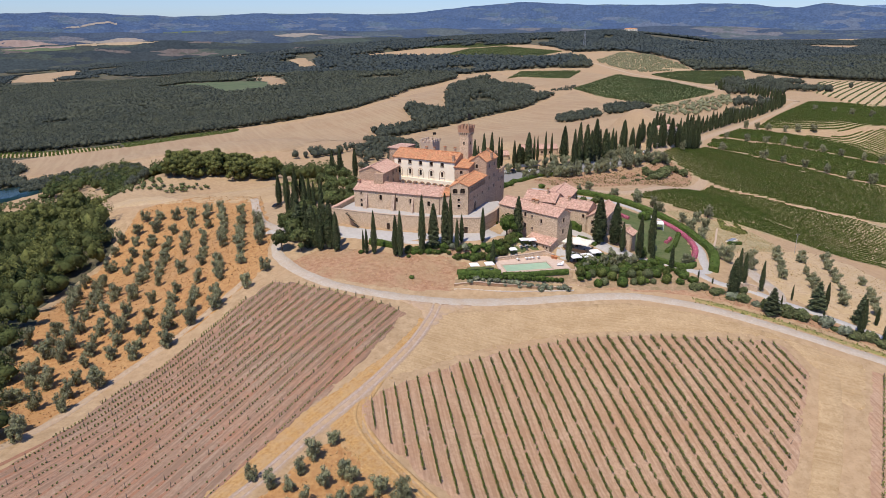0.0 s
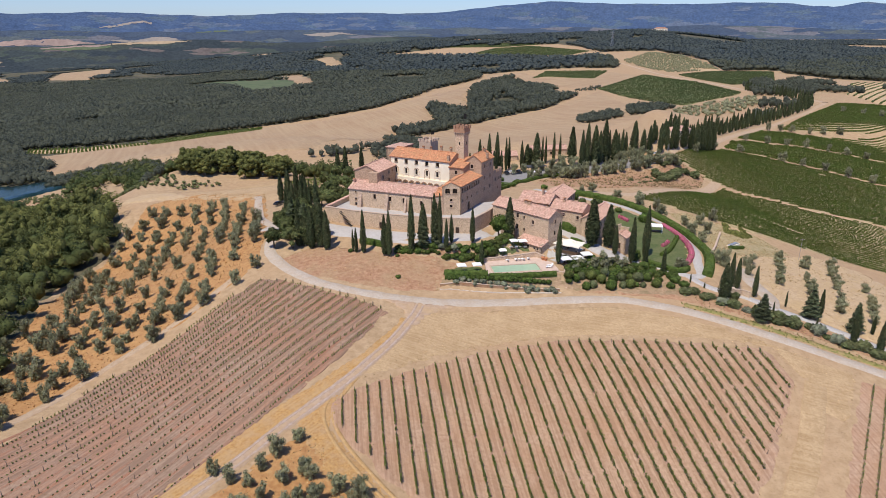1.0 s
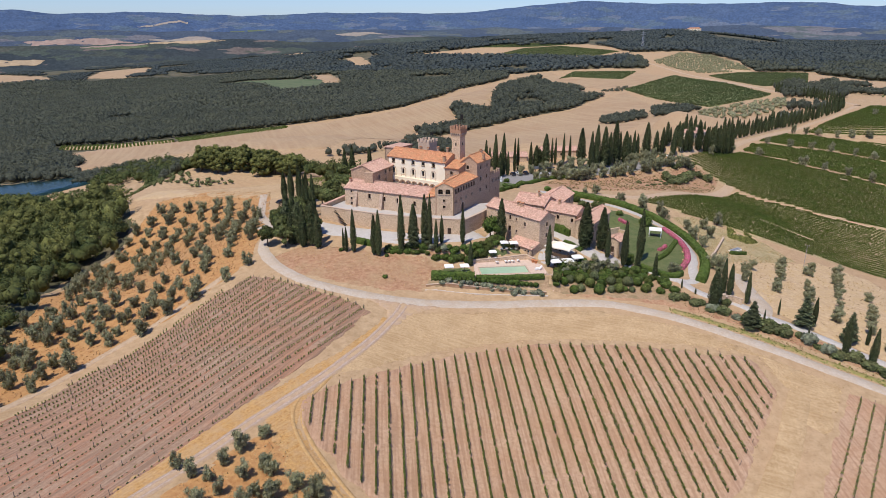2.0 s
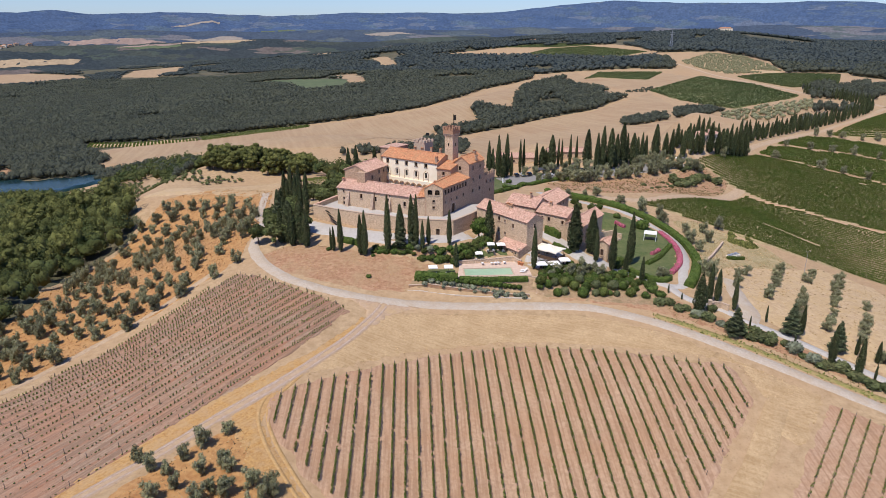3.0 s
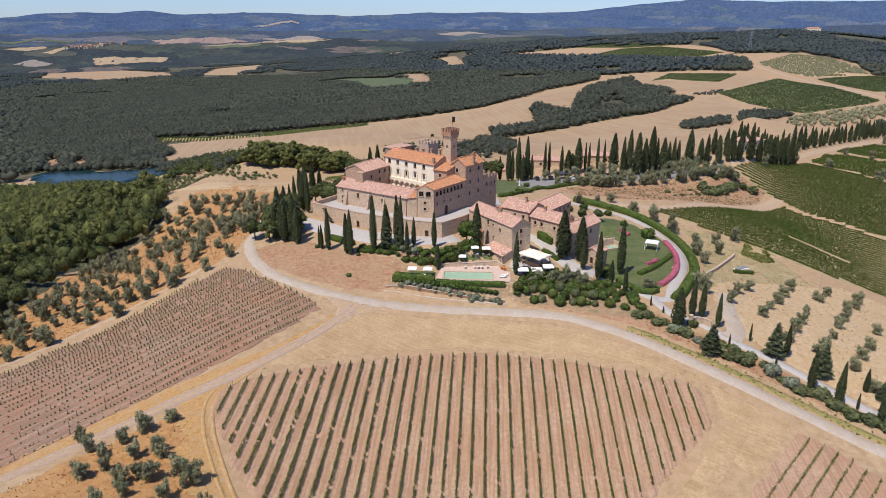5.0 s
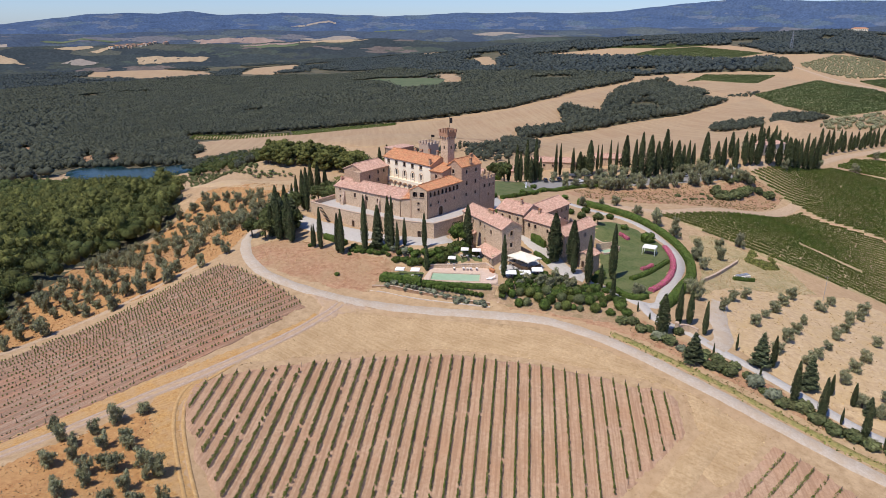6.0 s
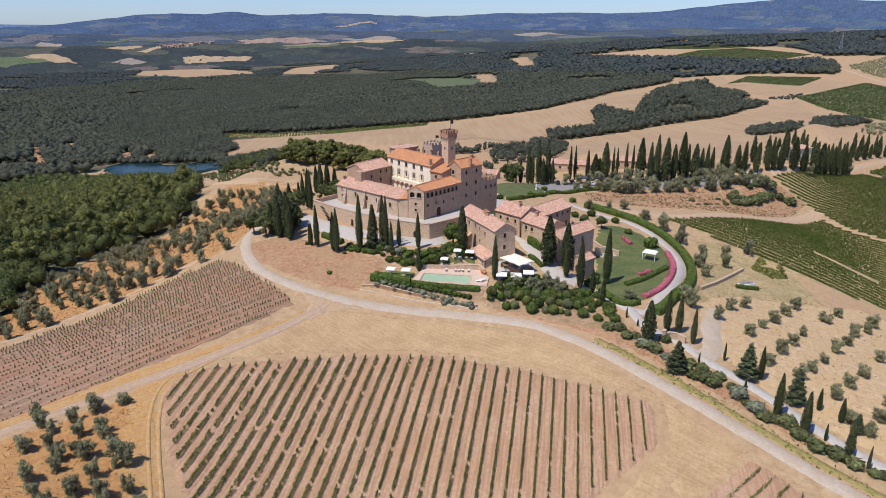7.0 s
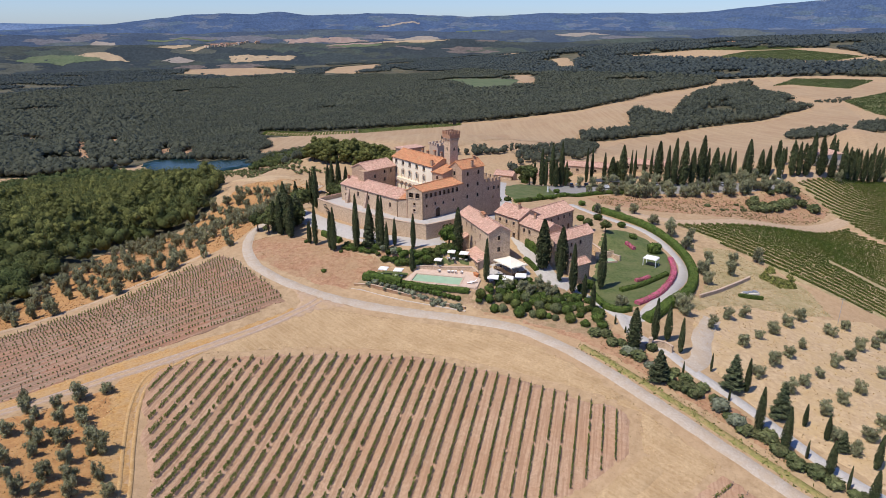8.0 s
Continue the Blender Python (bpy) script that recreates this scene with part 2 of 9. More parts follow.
M["flower"] = surface("magenta_blossom", (0.38, 0.06, 0.13), (0.54, 0.13, 0.22), 0.5, (0.11, 0.12, 0.04), 0.8, 0.6, island=0.4, bump=0)
M["vine"] = surface("vine_leaves", (0.122, 0.170, 0.038), (0.240, 0.298, 0.072), 0.8, (0.250, 0.248, 0.080), 6, 0.45, island=0.3, bump=0, spec=0.25, leafy=0.5)
M["scrub"] = surface("rough_scrub_leaves", (0.074, 0.096, 0.038), (0.162, 0.186, 0.079), 0.7, (0.156, 0.144, 0.072), 3, 0.5, island=0.4, each=0.3, bump=0, spec=0.2, leafy=0.3)
M["oak_leaf"] = surface("evergreen_oak_leaves", (0.062, 0.088, 0.033), (0.156, 0.181, 0.062), 0.9, (0.138, 0.131, 0.056), 4, 0.4, island=0.4, each=0.3, bump=0, spec=0.2, leafy=0.3)
# Vine green dulled in its colour for haze over far slopes.
M["vine_hazy"] = surface("haze_dulled_vine_leaves", (0.088, 0.120, 0.046), (0.150, 0.185, 0.076), 3.0, (0.185, 0.180, 0.088), 34, 0.4, island=0.2, bump=0, spec=0.1)
M["vine_far"] = surface("lush_vine_leaves", (0.120, 0.178, 0.040), (0.208, 0.270, 0.068), 1.2, (0.21, 0.215, 0.07), 14, 0.5, island=0.2, bump=0, spec=0.15, leafy=0.5)


def parcels(name, tones, size, stretch):
    """Farm land seen from far off: fields of several tones side by side."""
    m = bpy.data.materials.new(name)
    m.use_nodes = True
    nd, ln = m.node_tree.nodes, m.node_tree.links
    out = nd["Principled BSDF"]
    out.inputs["Roughness"].default_value = 1.0
    out.inputs["Specular IOR Level"].default_value = 0.0
    geo = nd.new("ShaderNodeNewGeometry")
    vm = nd.new("ShaderNodeVectorMath")
    vm.operation = "MULTIPLY"
    vm.inputs[1].default_value = stretch
    ln.new(geo.outputs["Position"], vm.inputs[0])
    v = nd.new("ShaderNodeTexVoronoi")
    v.inputs["Scale"].default_value = 1.0 / size
    warp = nd.new("ShaderNodeTexNoise")
    warp.inputs["Scale"].default_value = 1.0 / (size * 0.7)
    warp.inputs["Detail"].default_value = 3.0
    ln.new(vm.outputs[0], warp.inputs["Vector"])
    bend = nd.new("ShaderNodeVectorMath")
    bend.operation = "MULTIPLY_ADD"
    bend.inputs[1].default_value = (size * 1.6, size * 1.6, size * 1.6)
    ln.new(warp.outputs["Color"], bend.inputs[0])
    ln.new(vm.outputs[0], bend.inputs[2])
    ln.new(bend.outputs[0], v.inputs["Vector"])
    sep = nd.new("ShaderNodeSeparateColor")
    ln.new(v.outputs["Color"], sep.inputs[0])
    r = nd.new("ShaderNodeValToRGB")
    r.color_ramp.interpolation = "CONSTANT"
    while len(r.color_ramp.elements) < len(tones):
        r.color_ramp.elements.new(0.5)
    for i, (e, c) in enumerate(zip(r.color_ramp.elements, tones)):
        e.position, e.color = i / len(tones), (*c, 1)
    ln.new(sep.outputs[0], r.inputs["Fac"])
    n = nd.new("ShaderNodeTexNoise")
    n.inputs["Scale"].default_value = 1.0 / 25
    ln.new(geo.outputs["Position"], n.inputs["Vector"])
    h = nd.new("ShaderNodeHueSaturation")
    mr = nd.new("ShaderNodeMapRange")
    mr.inputs["To Min"].default_value, mr.inputs["To Max"].default_value = 0.75, 1.25
    ln.new(n.outputs["Fac"], mr.inputs["Value"])
    ln.new(mr.outputs["Result"], h.inputs["Value"])
    ln.new(r.outputs["Color"], h.inputs["Color"])
    fine = nd.new("ShaderNodeTexNoise")
    fine.inputs["Scale"].default_value = 1.0 / 11
    fine.inputs["Detail"].default_value = 3.0
    ln.new(geo.outputs["Position"], fine.inputs["Vector"])
    crowns = nd.new("ShaderNodeMapRange")
    crowns.inputs["From Min"].default_value, crowns.inputs["From Max"].default_value = 0.35, 0.65
    crowns.inputs["To Min"].default_value, crowns.inputs["To Max"].default_value = 0.86, 1.14
    ln.new(fine.outputs["Fac"], crowns.inputs["Value"])
    grain = nd.new("ShaderNodeHueSaturation")
    ln.new(crowns.outputs["Result"], grain.inputs["Value"])
    ln.new(h.outputs["Color"], grain.inputs["Color"])
    ln.new(grain.outputs["Color"], out.inputs["Base Color"])
    return m


# Farther ranges get bluer, paler tones: haze put into the base colours.
M["hill_near"] = parcels("haze_tinted_farm_land", [(0.04, 0.051, 0.058), (0.046, 0.058, 0.061), (0.038, 0.049, 0.056), (0.044, 0.055, 0.059), (0.042, 0.052, 0.058), (0.06, 0.075, 0.066), (0.128, 0.109, 0.101), (0.08, 0.086, 0.074), (0.056, 0.066, 0.06)], 75, (0.4, 0.4, 3))
M["hill_mid"] = parcels("haze_blue_farm_land", [(0.056, 0.077, 0.114), (0.052, 0.073, 0.112), (0.061, 0.082, 0.116), (0.052, 0.073, 0.112), (0.074, 0.095, 0.114), (0.126, 0.128, 0.145), (0.059, 0.079, 0.114), (0.054, 0.074, 0.109), (0.086, 0.104, 0.112)], 80, (0.4, 0.4, 3))
M["hill_far"] = parcels("haze_blue_mountains", [(0.060, 0.094, 0.168), (0.064, 0.098, 0.172), (0.058, 0.091, 0.164), (0.068, 0.102, 0.172), (0.054, 0.087, 0.160), (0.075, 0.108, 0.165), (0.058, 0.092, 0.166), (0.062, 0.096, 0.168), (0.060, 0.094, 0.168), (0.100, 0.127, 0.178), (0.064, 0.098, 0.170), (0.080, 0.115, 0.160)], 42, (0.4, 0.4, 2))
M["hill_pale"] = parcels("haze_pale_mountains", [(0.13, 0.20, 0.33), (0.15, 0.215, 0.34)], 80, (0.35, 0.35, 3))
M["car_dark"] = surface("dark_car_paint", (0.02, 0.022, 0.026), (0.03, 0.032, 0.036), 1, rough=0.25, bump=0, spec=0.6)
M["car_white"] = surface("white_car_paint", (0.72, 0.73, 0.74), (0.78, 0.78, 0.79), 1, rough=0.25, bump=0, spec=0.6)
M["car_grey"] = surface("silver_car_paint", (0.30, 0.31, 0.33), (0.36, 0.37, 0.38), 1, rough=0.3, metal=0.5, bump=0)
M["tyre"] = surface("black_rubber", (0.012, 0.012, 0.012), (0.02, 0.02, 0.02), 0.3, rough=0.8, bump=0)
M["terracotta"] = surface("terracotta", (0.45, 0.17, 0.07), (0.55, 0.24, 0.11), 0.3, rough=0.8, bump=0.1)
M["roof_grey"] = surface("grey_carport_roof", (0.05, 0.05, 0.052), (0.08, 0.08, 0.08), 0.8, rough=0.6, bump=0)
# ---- the lie of the land
NEAR_X, NEAR_Y, NEAR_S = [-155 + 40 * i for i in range(10)], [35 + 41 * i for i in range(10)], 37.0
FAR_HILLS = [
    (-300, 450, 150, -8.6), (-450, 800, 250, 6.3), (0, 850, 250, -33.4), (300, 700, 250, 31.5), (-800, 600, 400, -14.2), (-200, 1300, 350, -12.8), (300, 1300, 350, -2.2), (-700, 1900, 600, -49.2), (300, 2200, 700, 70.1), (-1800, 2400, 900, -27.5), (700, 300, 300, -31.2), (-250, 150, 150, 29.0), (300, 100, 200, 3.0), (-1200, 900, 600, -8.8), (1500, 1800, 900, -35.1), (0, 3400, 900, 49.3), (-180, 570, 120, 36.3), (-60, 1050, 160, 23.0), (450, 1000, 250, 11.1), (-550, 1450, 250, 29.6), (250, 450, 150, 14.3), (-550, 2250, 300, 43.5), (690, 2470, 170, 19.0)]
NEAR_HILLS = [
    [2.6, 6.3, -11.6, 18.5, 24.5, 10.0, 6.4, 0.6, 2.5, 4.4],
    [-2.5, 26.7, 1.9, 4.2, -8.4, -6.6, 4.2, 7.4, 4.7, 3.8],
    [-17.9, -1.5, -3.1, 15.3, 9.5, 15.6, 2.8, -0.7, 9.5, 2.0],
    [16.2, 9.6, -1.2, 10.5, -2.9, -2.4, 16.0, 3.1, 9.9, -1.0],
    [2.3, -14.0, 19.6, 4.2, 22.1, 12.7, 4.8, 3.7, 4.8, -4.2],
    [-0.4, -1.7, 8.6, 4.3, -0.8, 7.2, 6.0, 1.4, 7.5, -6.4],
    [12.7, 20.8, 3.0, 11.1, 18.9, 5.5, 11.5, 12.5, 3.4, -12.7],
    [4.3, -16.2, 14.2, -0.3, 1.5, 1.1, 8.1, -12.3, 4.3, 20.2],
    [21.7, 1.6, 13.2, 6.9, 14.3, 3.8, 11.6, 32.8, -30.0, 7.8],
    [6.9, 3.0, 1.6, -16.3, -1.9, 35.6, -27.5, 20.2, 18.2, -3.1],
]
BASE = (-41.1, 26.7, -6.7)
# levelled places: middle x, y, half sizes, turn in degrees, height, width of the slope round it
PADS = [
    (-8, 195, 34, 9, -20, 5.2, 9),
    (31, 189, 9, 7, -46, 2.6, 5),
    (67, 318, 50, 9, 31, -2.2, 9),
    (70, 203, 10, 20, 8, -2.0, 8),
    (21, 170.5, 16, 6.0, 9, 0.5, 4),
]


def smooth(a):
    a = np.clip(a, 0, 1)
    return a * a * (3 - 2 * a)


def height(x, y):
    x, y = np.asarray(x, float), np.asarray(y, float)
    z = BASE[0] + BASE[1] * x / 1000 + BASE[2] * y / 1000
    for a, b, s, h in FAR_HILLS:
        z = z + h * np.exp(-((x - a) ** 2 + (y - b) ** 2) / (2 * s * s))
    for b, line in zip(NEAR_Y, NEAR_HILLS):
        wy = np.exp(-((y - b) ** 2) / (2 * NEAR_S ** 2))
        for a, h in zip(NEAR_X, line):
            z = z + h * wy * np.exp(-((x - a) ** 2) / (2 * NEAR_S ** 2))
    for px, py, hx, hy, turn, level, slope in PADS:
        c, s = math.cos(math.radians(turn)), math.sin(math.radians(turn))
        u, v = (x - px) * c + (y - py) * s, -(x - px) * s + (y - py) * c
        d = np.hypot(np.maximum(np.abs(u) - hx, 0), np.maximum(np.abs(v) - hy, 0))
        w = 1 - smooth(d / slope)
        z = z * (1 - w) + level * w
    # the even slope of the eastern vineyards
    d = np.hypot(np.maximum(np.abs(x - 260) - 90, 0), np.maximum(np.abs(y - 390) - 160, 0))
    w = 1 - smooth(d / 45)
    z = z * (1 - w) + (-5.8 - 0.177 * x + 0.0618 * y) * w
    return z


# ---- building helpers
def raw_mesh(name, verts, faces, material, soft=False):
    me = bpy.data.meshes.new(name)
    me.from_pydata([tuple(v) for v in verts], [], [tuple(int(i) for i in f) for f in faces])
    me.materials.append(material)
    if soft:
        me.shade_smooth()
    me.update()
    return me


def bm_mesh(name, bm, material, soft=False):
    bmesh.ops.recalc_face_normals(bm, faces=bm.faces)
    me = bpy.data.meshes.new(name)
    bm.to_mesh(me)
    bm.free()
    me.materials.append(material)
    if soft:
        me.shade_smooth()
    return me


def part(name, shape, material, parent=None, label="", soft=False):
    """Links a bmesh or a finished mesh as one object under parent."""
    me = bm_mesh(name, shape, material, soft) if isinstance(shape, bmesh.types.BMesh) else shape
    ob = new(name, me)
    if parent is not None:
        ob.parent = parent
    if label:
        tagged(ob, label)
    return ob


def thing(name, label, category, group="", kind="", at=(0, 0, 0), turn=0.0):
    ob = new(name)
    ob.empty_display_size = 0.5
    ob.matrix_world = pose(at[0], at[1], at[2], 0, 0, turn)
    return tagged(ob, label, category, group, kind)


def add_box(bm, size, at, turn=0.0, taper=1.0):
    got = bmesh.ops.create_cube(bm, size=1.0)["verts"]
    for v in got:
        k = taper if v.co.z > 0 else 1.0
        v.co = Vector((v.co.x * size[0] * k, v.co.y * size[1] * k, v.co.z * size[2]))
    bmesh.ops.transform(bm, matrix=pose(*at, 0, 0, turn), verts=got)
    return got


def add_rod(bm, a, b, r, r2=None, sides=8):
    a, b = Vector(a), Vector(b)
    d = b - a
    got = bmesh.ops.create_cone(bm, cap_ends=True, segments=sides, radius1=r, radius2=r if r2 is None else r2, depth=d.length)["verts"]
    bmesh.ops.transform(bm, matrix=Matrix.Translation((a + b) / 2) @ d.to_track_quat("Z", "Y").to_matrix().to_4x4(), verts=got)
    return got


def add_prism(bm, corners, z0, z1):
    """Upright block over a plan given as corners; z0 and z1 may be lists."""
    n = len(corners)
    lo = z0 if isinstance(z0, (list, tuple)) else [z0] * n
    hi = z1 if isinstance(z1, (list, tuple)) else [z1] * n
    a = [bm.verts.new((x, y, z)) for (x, y), z in zip(corners, lo)]
    b = [bm.verts.new((x, y, z)) for (x, y), z in zip(corners, hi)]
    bm.faces.new(a[::-1])
    bm.faces.new(b)
    for i in range(n):
        j = (i + 1) % n
        bm.faces.new((a[i], a[j], b[j], b[i]))


def soften(bm, width):
    bmesh.ops.bevel(bm, geom=bm.edges[:], offset=width, segments=1, affect="EDGES")
    return bm


def spline(points, step=1.5):
    """Evenly spaced points along a smooth line through those given."""
    p = [Vector(q[:2]) for q in points]
    p = [2 * p[0] - p[1]] + p + [2 * p[-1] - p[-2]]
    out = []
    for i in range(1, len(p) - 2):
        n = max(1, round((p[i + 1] - p[i]).length / step))
        for k in range(n):
            t = k / n
            out.append(0.5 * (2 * p[i] + (p[i + 1] - p[i - 1]) * t + (2 * p[i - 1] - 5 * p[i] + 4 * p[i + 1] - p[i + 2]) * t * t
                              + (3 * p[i] - p[i - 1] - 3 * p[i + 1] + p[i + 2]) * t ** 3))
    return out + [p[-2]]


def inside(px, py, poly):
    px, py = np.asarray(px), np.asarray(py)
    hit = np.zeros(px.shape, bool)
    for (x1, y1), (x2, y2) in zip(poly, poly[1:] + poly[:1]):
        if y1 != y2:
            hit ^= ((y1 > py) != (y2 > py)) & (px < (x2 - x1) * (py - y1) / (y2 - y1) + x1)
    return hit


def drape(name, poly, material, lift=0.12, step=3.0, wobble=0.4, label="", category="", seed=0):
    """A sheet laid on the land inside a plan, with an uneven edge."""
    ring = []
    for a, b in zip(poly, poly[1:] + poly[:1]):
        a, b = Vector(a), Vector(b)
        n = max(1, round((b - a).length / (step * 0.8)))
        for k in range(n):
            q = a.lerp(b, k / n)
            off = noise.noise_vector((q.x / (step * 1.7), q.y / (step * 1.7), seed))
            ring.append((q.x + wobble * off.x, q.y + wobble * off.y))
    bm = bmesh.new()
    bm.faces.new([bm.verts.new((x, y, 0)) for x, y in ring])
    bmesh.ops.triangulate(bm, faces=bm.faces[:])
    xs, ys = [q[0] for q in ring], [q[1] for q in ring]
    for axis, lo, hi in ((0, min(xs), max(xs)), (1, min(ys), max(ys))):
        for k in range(1, int((hi - lo) / step) + 1):
            co, no = [0, 0, 0], [0, 0, 0]
            co[axis], no[axis] = lo + k * step, 1
            bmesh.ops.bisect_plane(bm, geom=bm.verts[:] + bm.edges[:] + bm.faces[:], plane_co=co, plane_no=no)
    bmesh.ops.remove_doubles(bm, verts=bm.verts[:], dist=0.02)
    co = np.array([v.co[:] for v in bm.verts])
    rim = np.array([v.is_boundary for v in bm.verts])
    z = height(co[:, 0], co[:, 1]) + np.where(rim, -0.3 * lift - 0.02, lift)
    for v, h in zip(bm.verts, z):
        v.co.z = h
    bmesh.ops.recalc_face_normals(bm, faces=bm.faces)
    if sum(f.normal.z for f in bm.faces) < 0:
        bmesh.ops.reverse_faces(bm, faces=bm.faces[:])
    me = bpy.data.meshes.new(name)
    bm.to_mesh(me)
    bm.free()
    me.materials.append(material)
    me.shade_smooth()
    return tagged(new(name, me), label, category, kind="structure")


def ribbon(name, points, width, material, lift=0.18, label="", category="road", kind="structure", crown=0.0, step=1.5):
    """A road or path laid on the land along a line."""
    line = spline(points, step)
    verts, faces = [], []
    cross = (-0.5, -0.43, 0, 0.43, 0.5)
    for i, q in enumerate(line):
        d = (line[min(i + 1, len(line) - 1)] - line[max(i - 1, 0)]).normalized()
        nrm = Vector((-d.y, d.x))
        for c in cross:
            w = width * (1 + 0.16 * noise.noise((q.x / 3, q.y / 3, c * 3)))
            e = q + nrm * w * c
            drop = -0.12 if abs(c) > 0.49 else lift
            verts.append((e.x, e.y, float(height(e.x, e.y)) + drop + crown * (0.25 - c * c)))
    for i in range(len(line) - 1):
        for k in range(4):
            a = i * 5 + k
            faces.append((a, a + 5, a + 6, a + 1))
    me = raw_mesh(name, verts, faces, material, True)
    return tagged(new(name, me), label, category, kind=kind)


def leaf_quads(rng, centres, normals, size, up=0.0, narrow=0.55):
    """Small leaf sprays at centres, facing roughly along the normals."""
    n = len(centres)
    nr = normals + rng.normal(0, 0.55, (n, 3))
    nr /= np.linalg.norm(nr, axis=1)[:, None] + 1e-9
    t = np.cross(nr, rng.normal(0, 1, (n, 3)))
    t[:, 2] += up
    t -= nr * (t * nr).sum(1)[:, None]
    t /= np.linalg.norm(t, axis=1)[:, None] + 1e-9
    b = np.cross(nr, t)
    s = size * rng.uniform(0.6, 1.4, (n, 1))
    quad = np.stack([centres - t * s, centres + b * s * narrow, centres + t * s, centres - b * s * narrow], 1)
    return quad.reshape(-1, 3), np.arange(4 * n).reshape(-1, 4)


ICO = {}
for level in (1, 2, 3):
    tmp = bmesh.new()
    bmesh.ops.create_icosphere(tmp, subdivisions=level, radius=1.0)
    ICO[level] = (np.array([v.co[:] for v in tmp.verts]), np.array([[v.index for v in f.verts] for f in tmp.faces]))
    tmp.free()


ICO[0] = (np.array([(0, 0, 1.0), (0, 0, -1), (1, 0, 0), (0, 1, 0), (-1, 0, 0), (0, -1, 0)]), np.array([(0, 2, 3), (0, 3, 4), (0, 4, 5), (0, 5, 2), (1, 3, 2), (1, 4, 3), (1, 5, 4), (1, 2, 5)]))


def lump(rng, centre, radii, level=2, rough=0.25):
    v, f = ICO[level]
    k = 1 + rng.uniform(-rough, rough, len(v))
    return v * k[:, None] * np.array(radii) + np.array(centre), f


def gather(pieces):
    vs, fs, n = [], [], 0
    for v, f in pieces:
        vs.append(v)
        fs += (np.asarray(f) + n).tolist()
        n += len(v)
    return np.concatenate(vs), fs


def crown_mesh(name, rng, blobs, leaves, leaf, material, up=0.0, narrow=0.55, core=0.8, level=2):
    """A crown of dark inner clumps with leaf sprays all over them."""
    pieces = []
    area = np.array([b[3] * b[4] + b[4] * b[5] for b in blobs])
    count = (leaves * area / area.sum()).astype(int) + 1
    for b, n in zip(blobs, count):
        c, r = np.array(b[:3]), np.array(b[3:])
        pieces.append(lump(rng, c, r * core, level, 0.22))
        d = rng.normal(0, 1, (n, 3))
        d /= np.linalg.norm(d, axis=1)[:, None]
        at = c + d * r * rng.uniform(0.75, 1.12, (n, 1))
        pieces.append(leaf_quads(rng, at, d, leaf, up, narrow))
    v, f = gather(pieces)
    return raw_mesh(name, v, f, material, True)


# ---- ground
def spread(lo, hi, mid, fine, grow):
    """Coordinates that lie fine round the middle and ever wider outwards."""
    out = [mid]
    s = fine
    while out[-1] < hi:
        out.append(out[-1] + s)
        if out[-1] > mid + 130:
            s *= grow
    low = [mid]
    s = fine
    while low[-1] > lo:
        low.append(low[-1] - s)
        if low[-1] < mid - 130:
            s *= grow
    return np.array(low[:0:-1] + out)


gx, gy = spread(-4700, 4700, 25, 2.0, 1.034), spread(-1500, 4800, 190, 2.0, 1.034)
mx, my = np.meshgrid(gx, gy)
gz = height(mx, my)
cols = len(gx)
gv = np.stack([mx.ravel(), my.ravel(), gz.ravel()], 1)
gi = np.arange(len(gx) * (len(gy) - 1)).reshape(len(gy) - 1, cols)[:, :-1].ravel()
gf = np.stack([gi, gi + 1, gi + cols + 1, gi + cols], 1)
tagged(new("ground", raw_mesh("ground", gv, gf.tolist(), M["ground"], True)), "dry grassy hill country in summer", "ground", kind="structure")

# fields and soils lying on it
LEFT_VINES = [(-47.9, 163.5), (-8.9, 145.9), (-17.9, 123.9), (-25.3, 109.6), (-33.5, 94.2), (-40, 82), (-52, 62), (-92, 78), (-80.1, 95.4), (-77.2, 107.8), (-73.1, 122.3), (-64.6, 133.2), (-56.0, 149.3)]
RIGHT_VINES = [(-16.8, 110.5), (-12.9, 115.1), (-5.0, 120.8), (3.4, 126.9), (12.4, 132.7), (22.3, 137.1), (31.4, 140.1), (42.0, 141.2), (52.4, 140.6), (62.5, 139.8), (73.5, 138.8), (81.6, 138.2), (84.4, 128.4), (73.8, 111.3), (63.2, 95.2), (48, 72), (20, 70), (3.0, 88.0), (-4.1, 93.2), (-14.5, 103.0)]
CORNER_VINES = [(100.2, 131.4), (106, 129.4), (114, 123), (135, 108), (110, 85), (76, 92), (92.1, 118.6)]
LEFT_GROVE = [(-131.7, 268.6), (-109.2, 277), (-77.8, 265.0), (-56, 200), (-51.0, 172), (-54.4, 164.5), (-63.9, 146.2), (-73.4, 134.2), (-81.8, 115.3), (-90, 96), (-120, 70), (-135, 110), (-124, 152), (-126, 186.2), (-133, 215), (-130.2, 236.7)]
RIGHT_GROVE = [(88, 187), (92, 176), (95, 162), (104, 154), (115, 147), (130, 139), (160, 135), (165, 180), (152, 222), (136, 226), (118, 214), (103, 208), (95, 200)]
drape("vineyard_soil", LEFT_VINES, M["vine_soil_grey"], 0.13, 2.5, 1.0, "tilled greyish red soil of a young vineyard", "soil")
drape("vineyard_soil", RIGHT_VINES, M["vine_soil"], 0.13, 2.2, 1.3, "tilled reddish soil between vine rows", "soil")
drape("vineyard_soil", CORNER_VINES, M["vine_soil"], 0.13, 3, 0.5, "tilled reddish soil of a corner vineyard", "soil")
drape("grove_soil", LEFT_GROVE, M["orange_soil"], 0.08, 3, 1.2, "ochre dry soil under an olive grove", "soil")
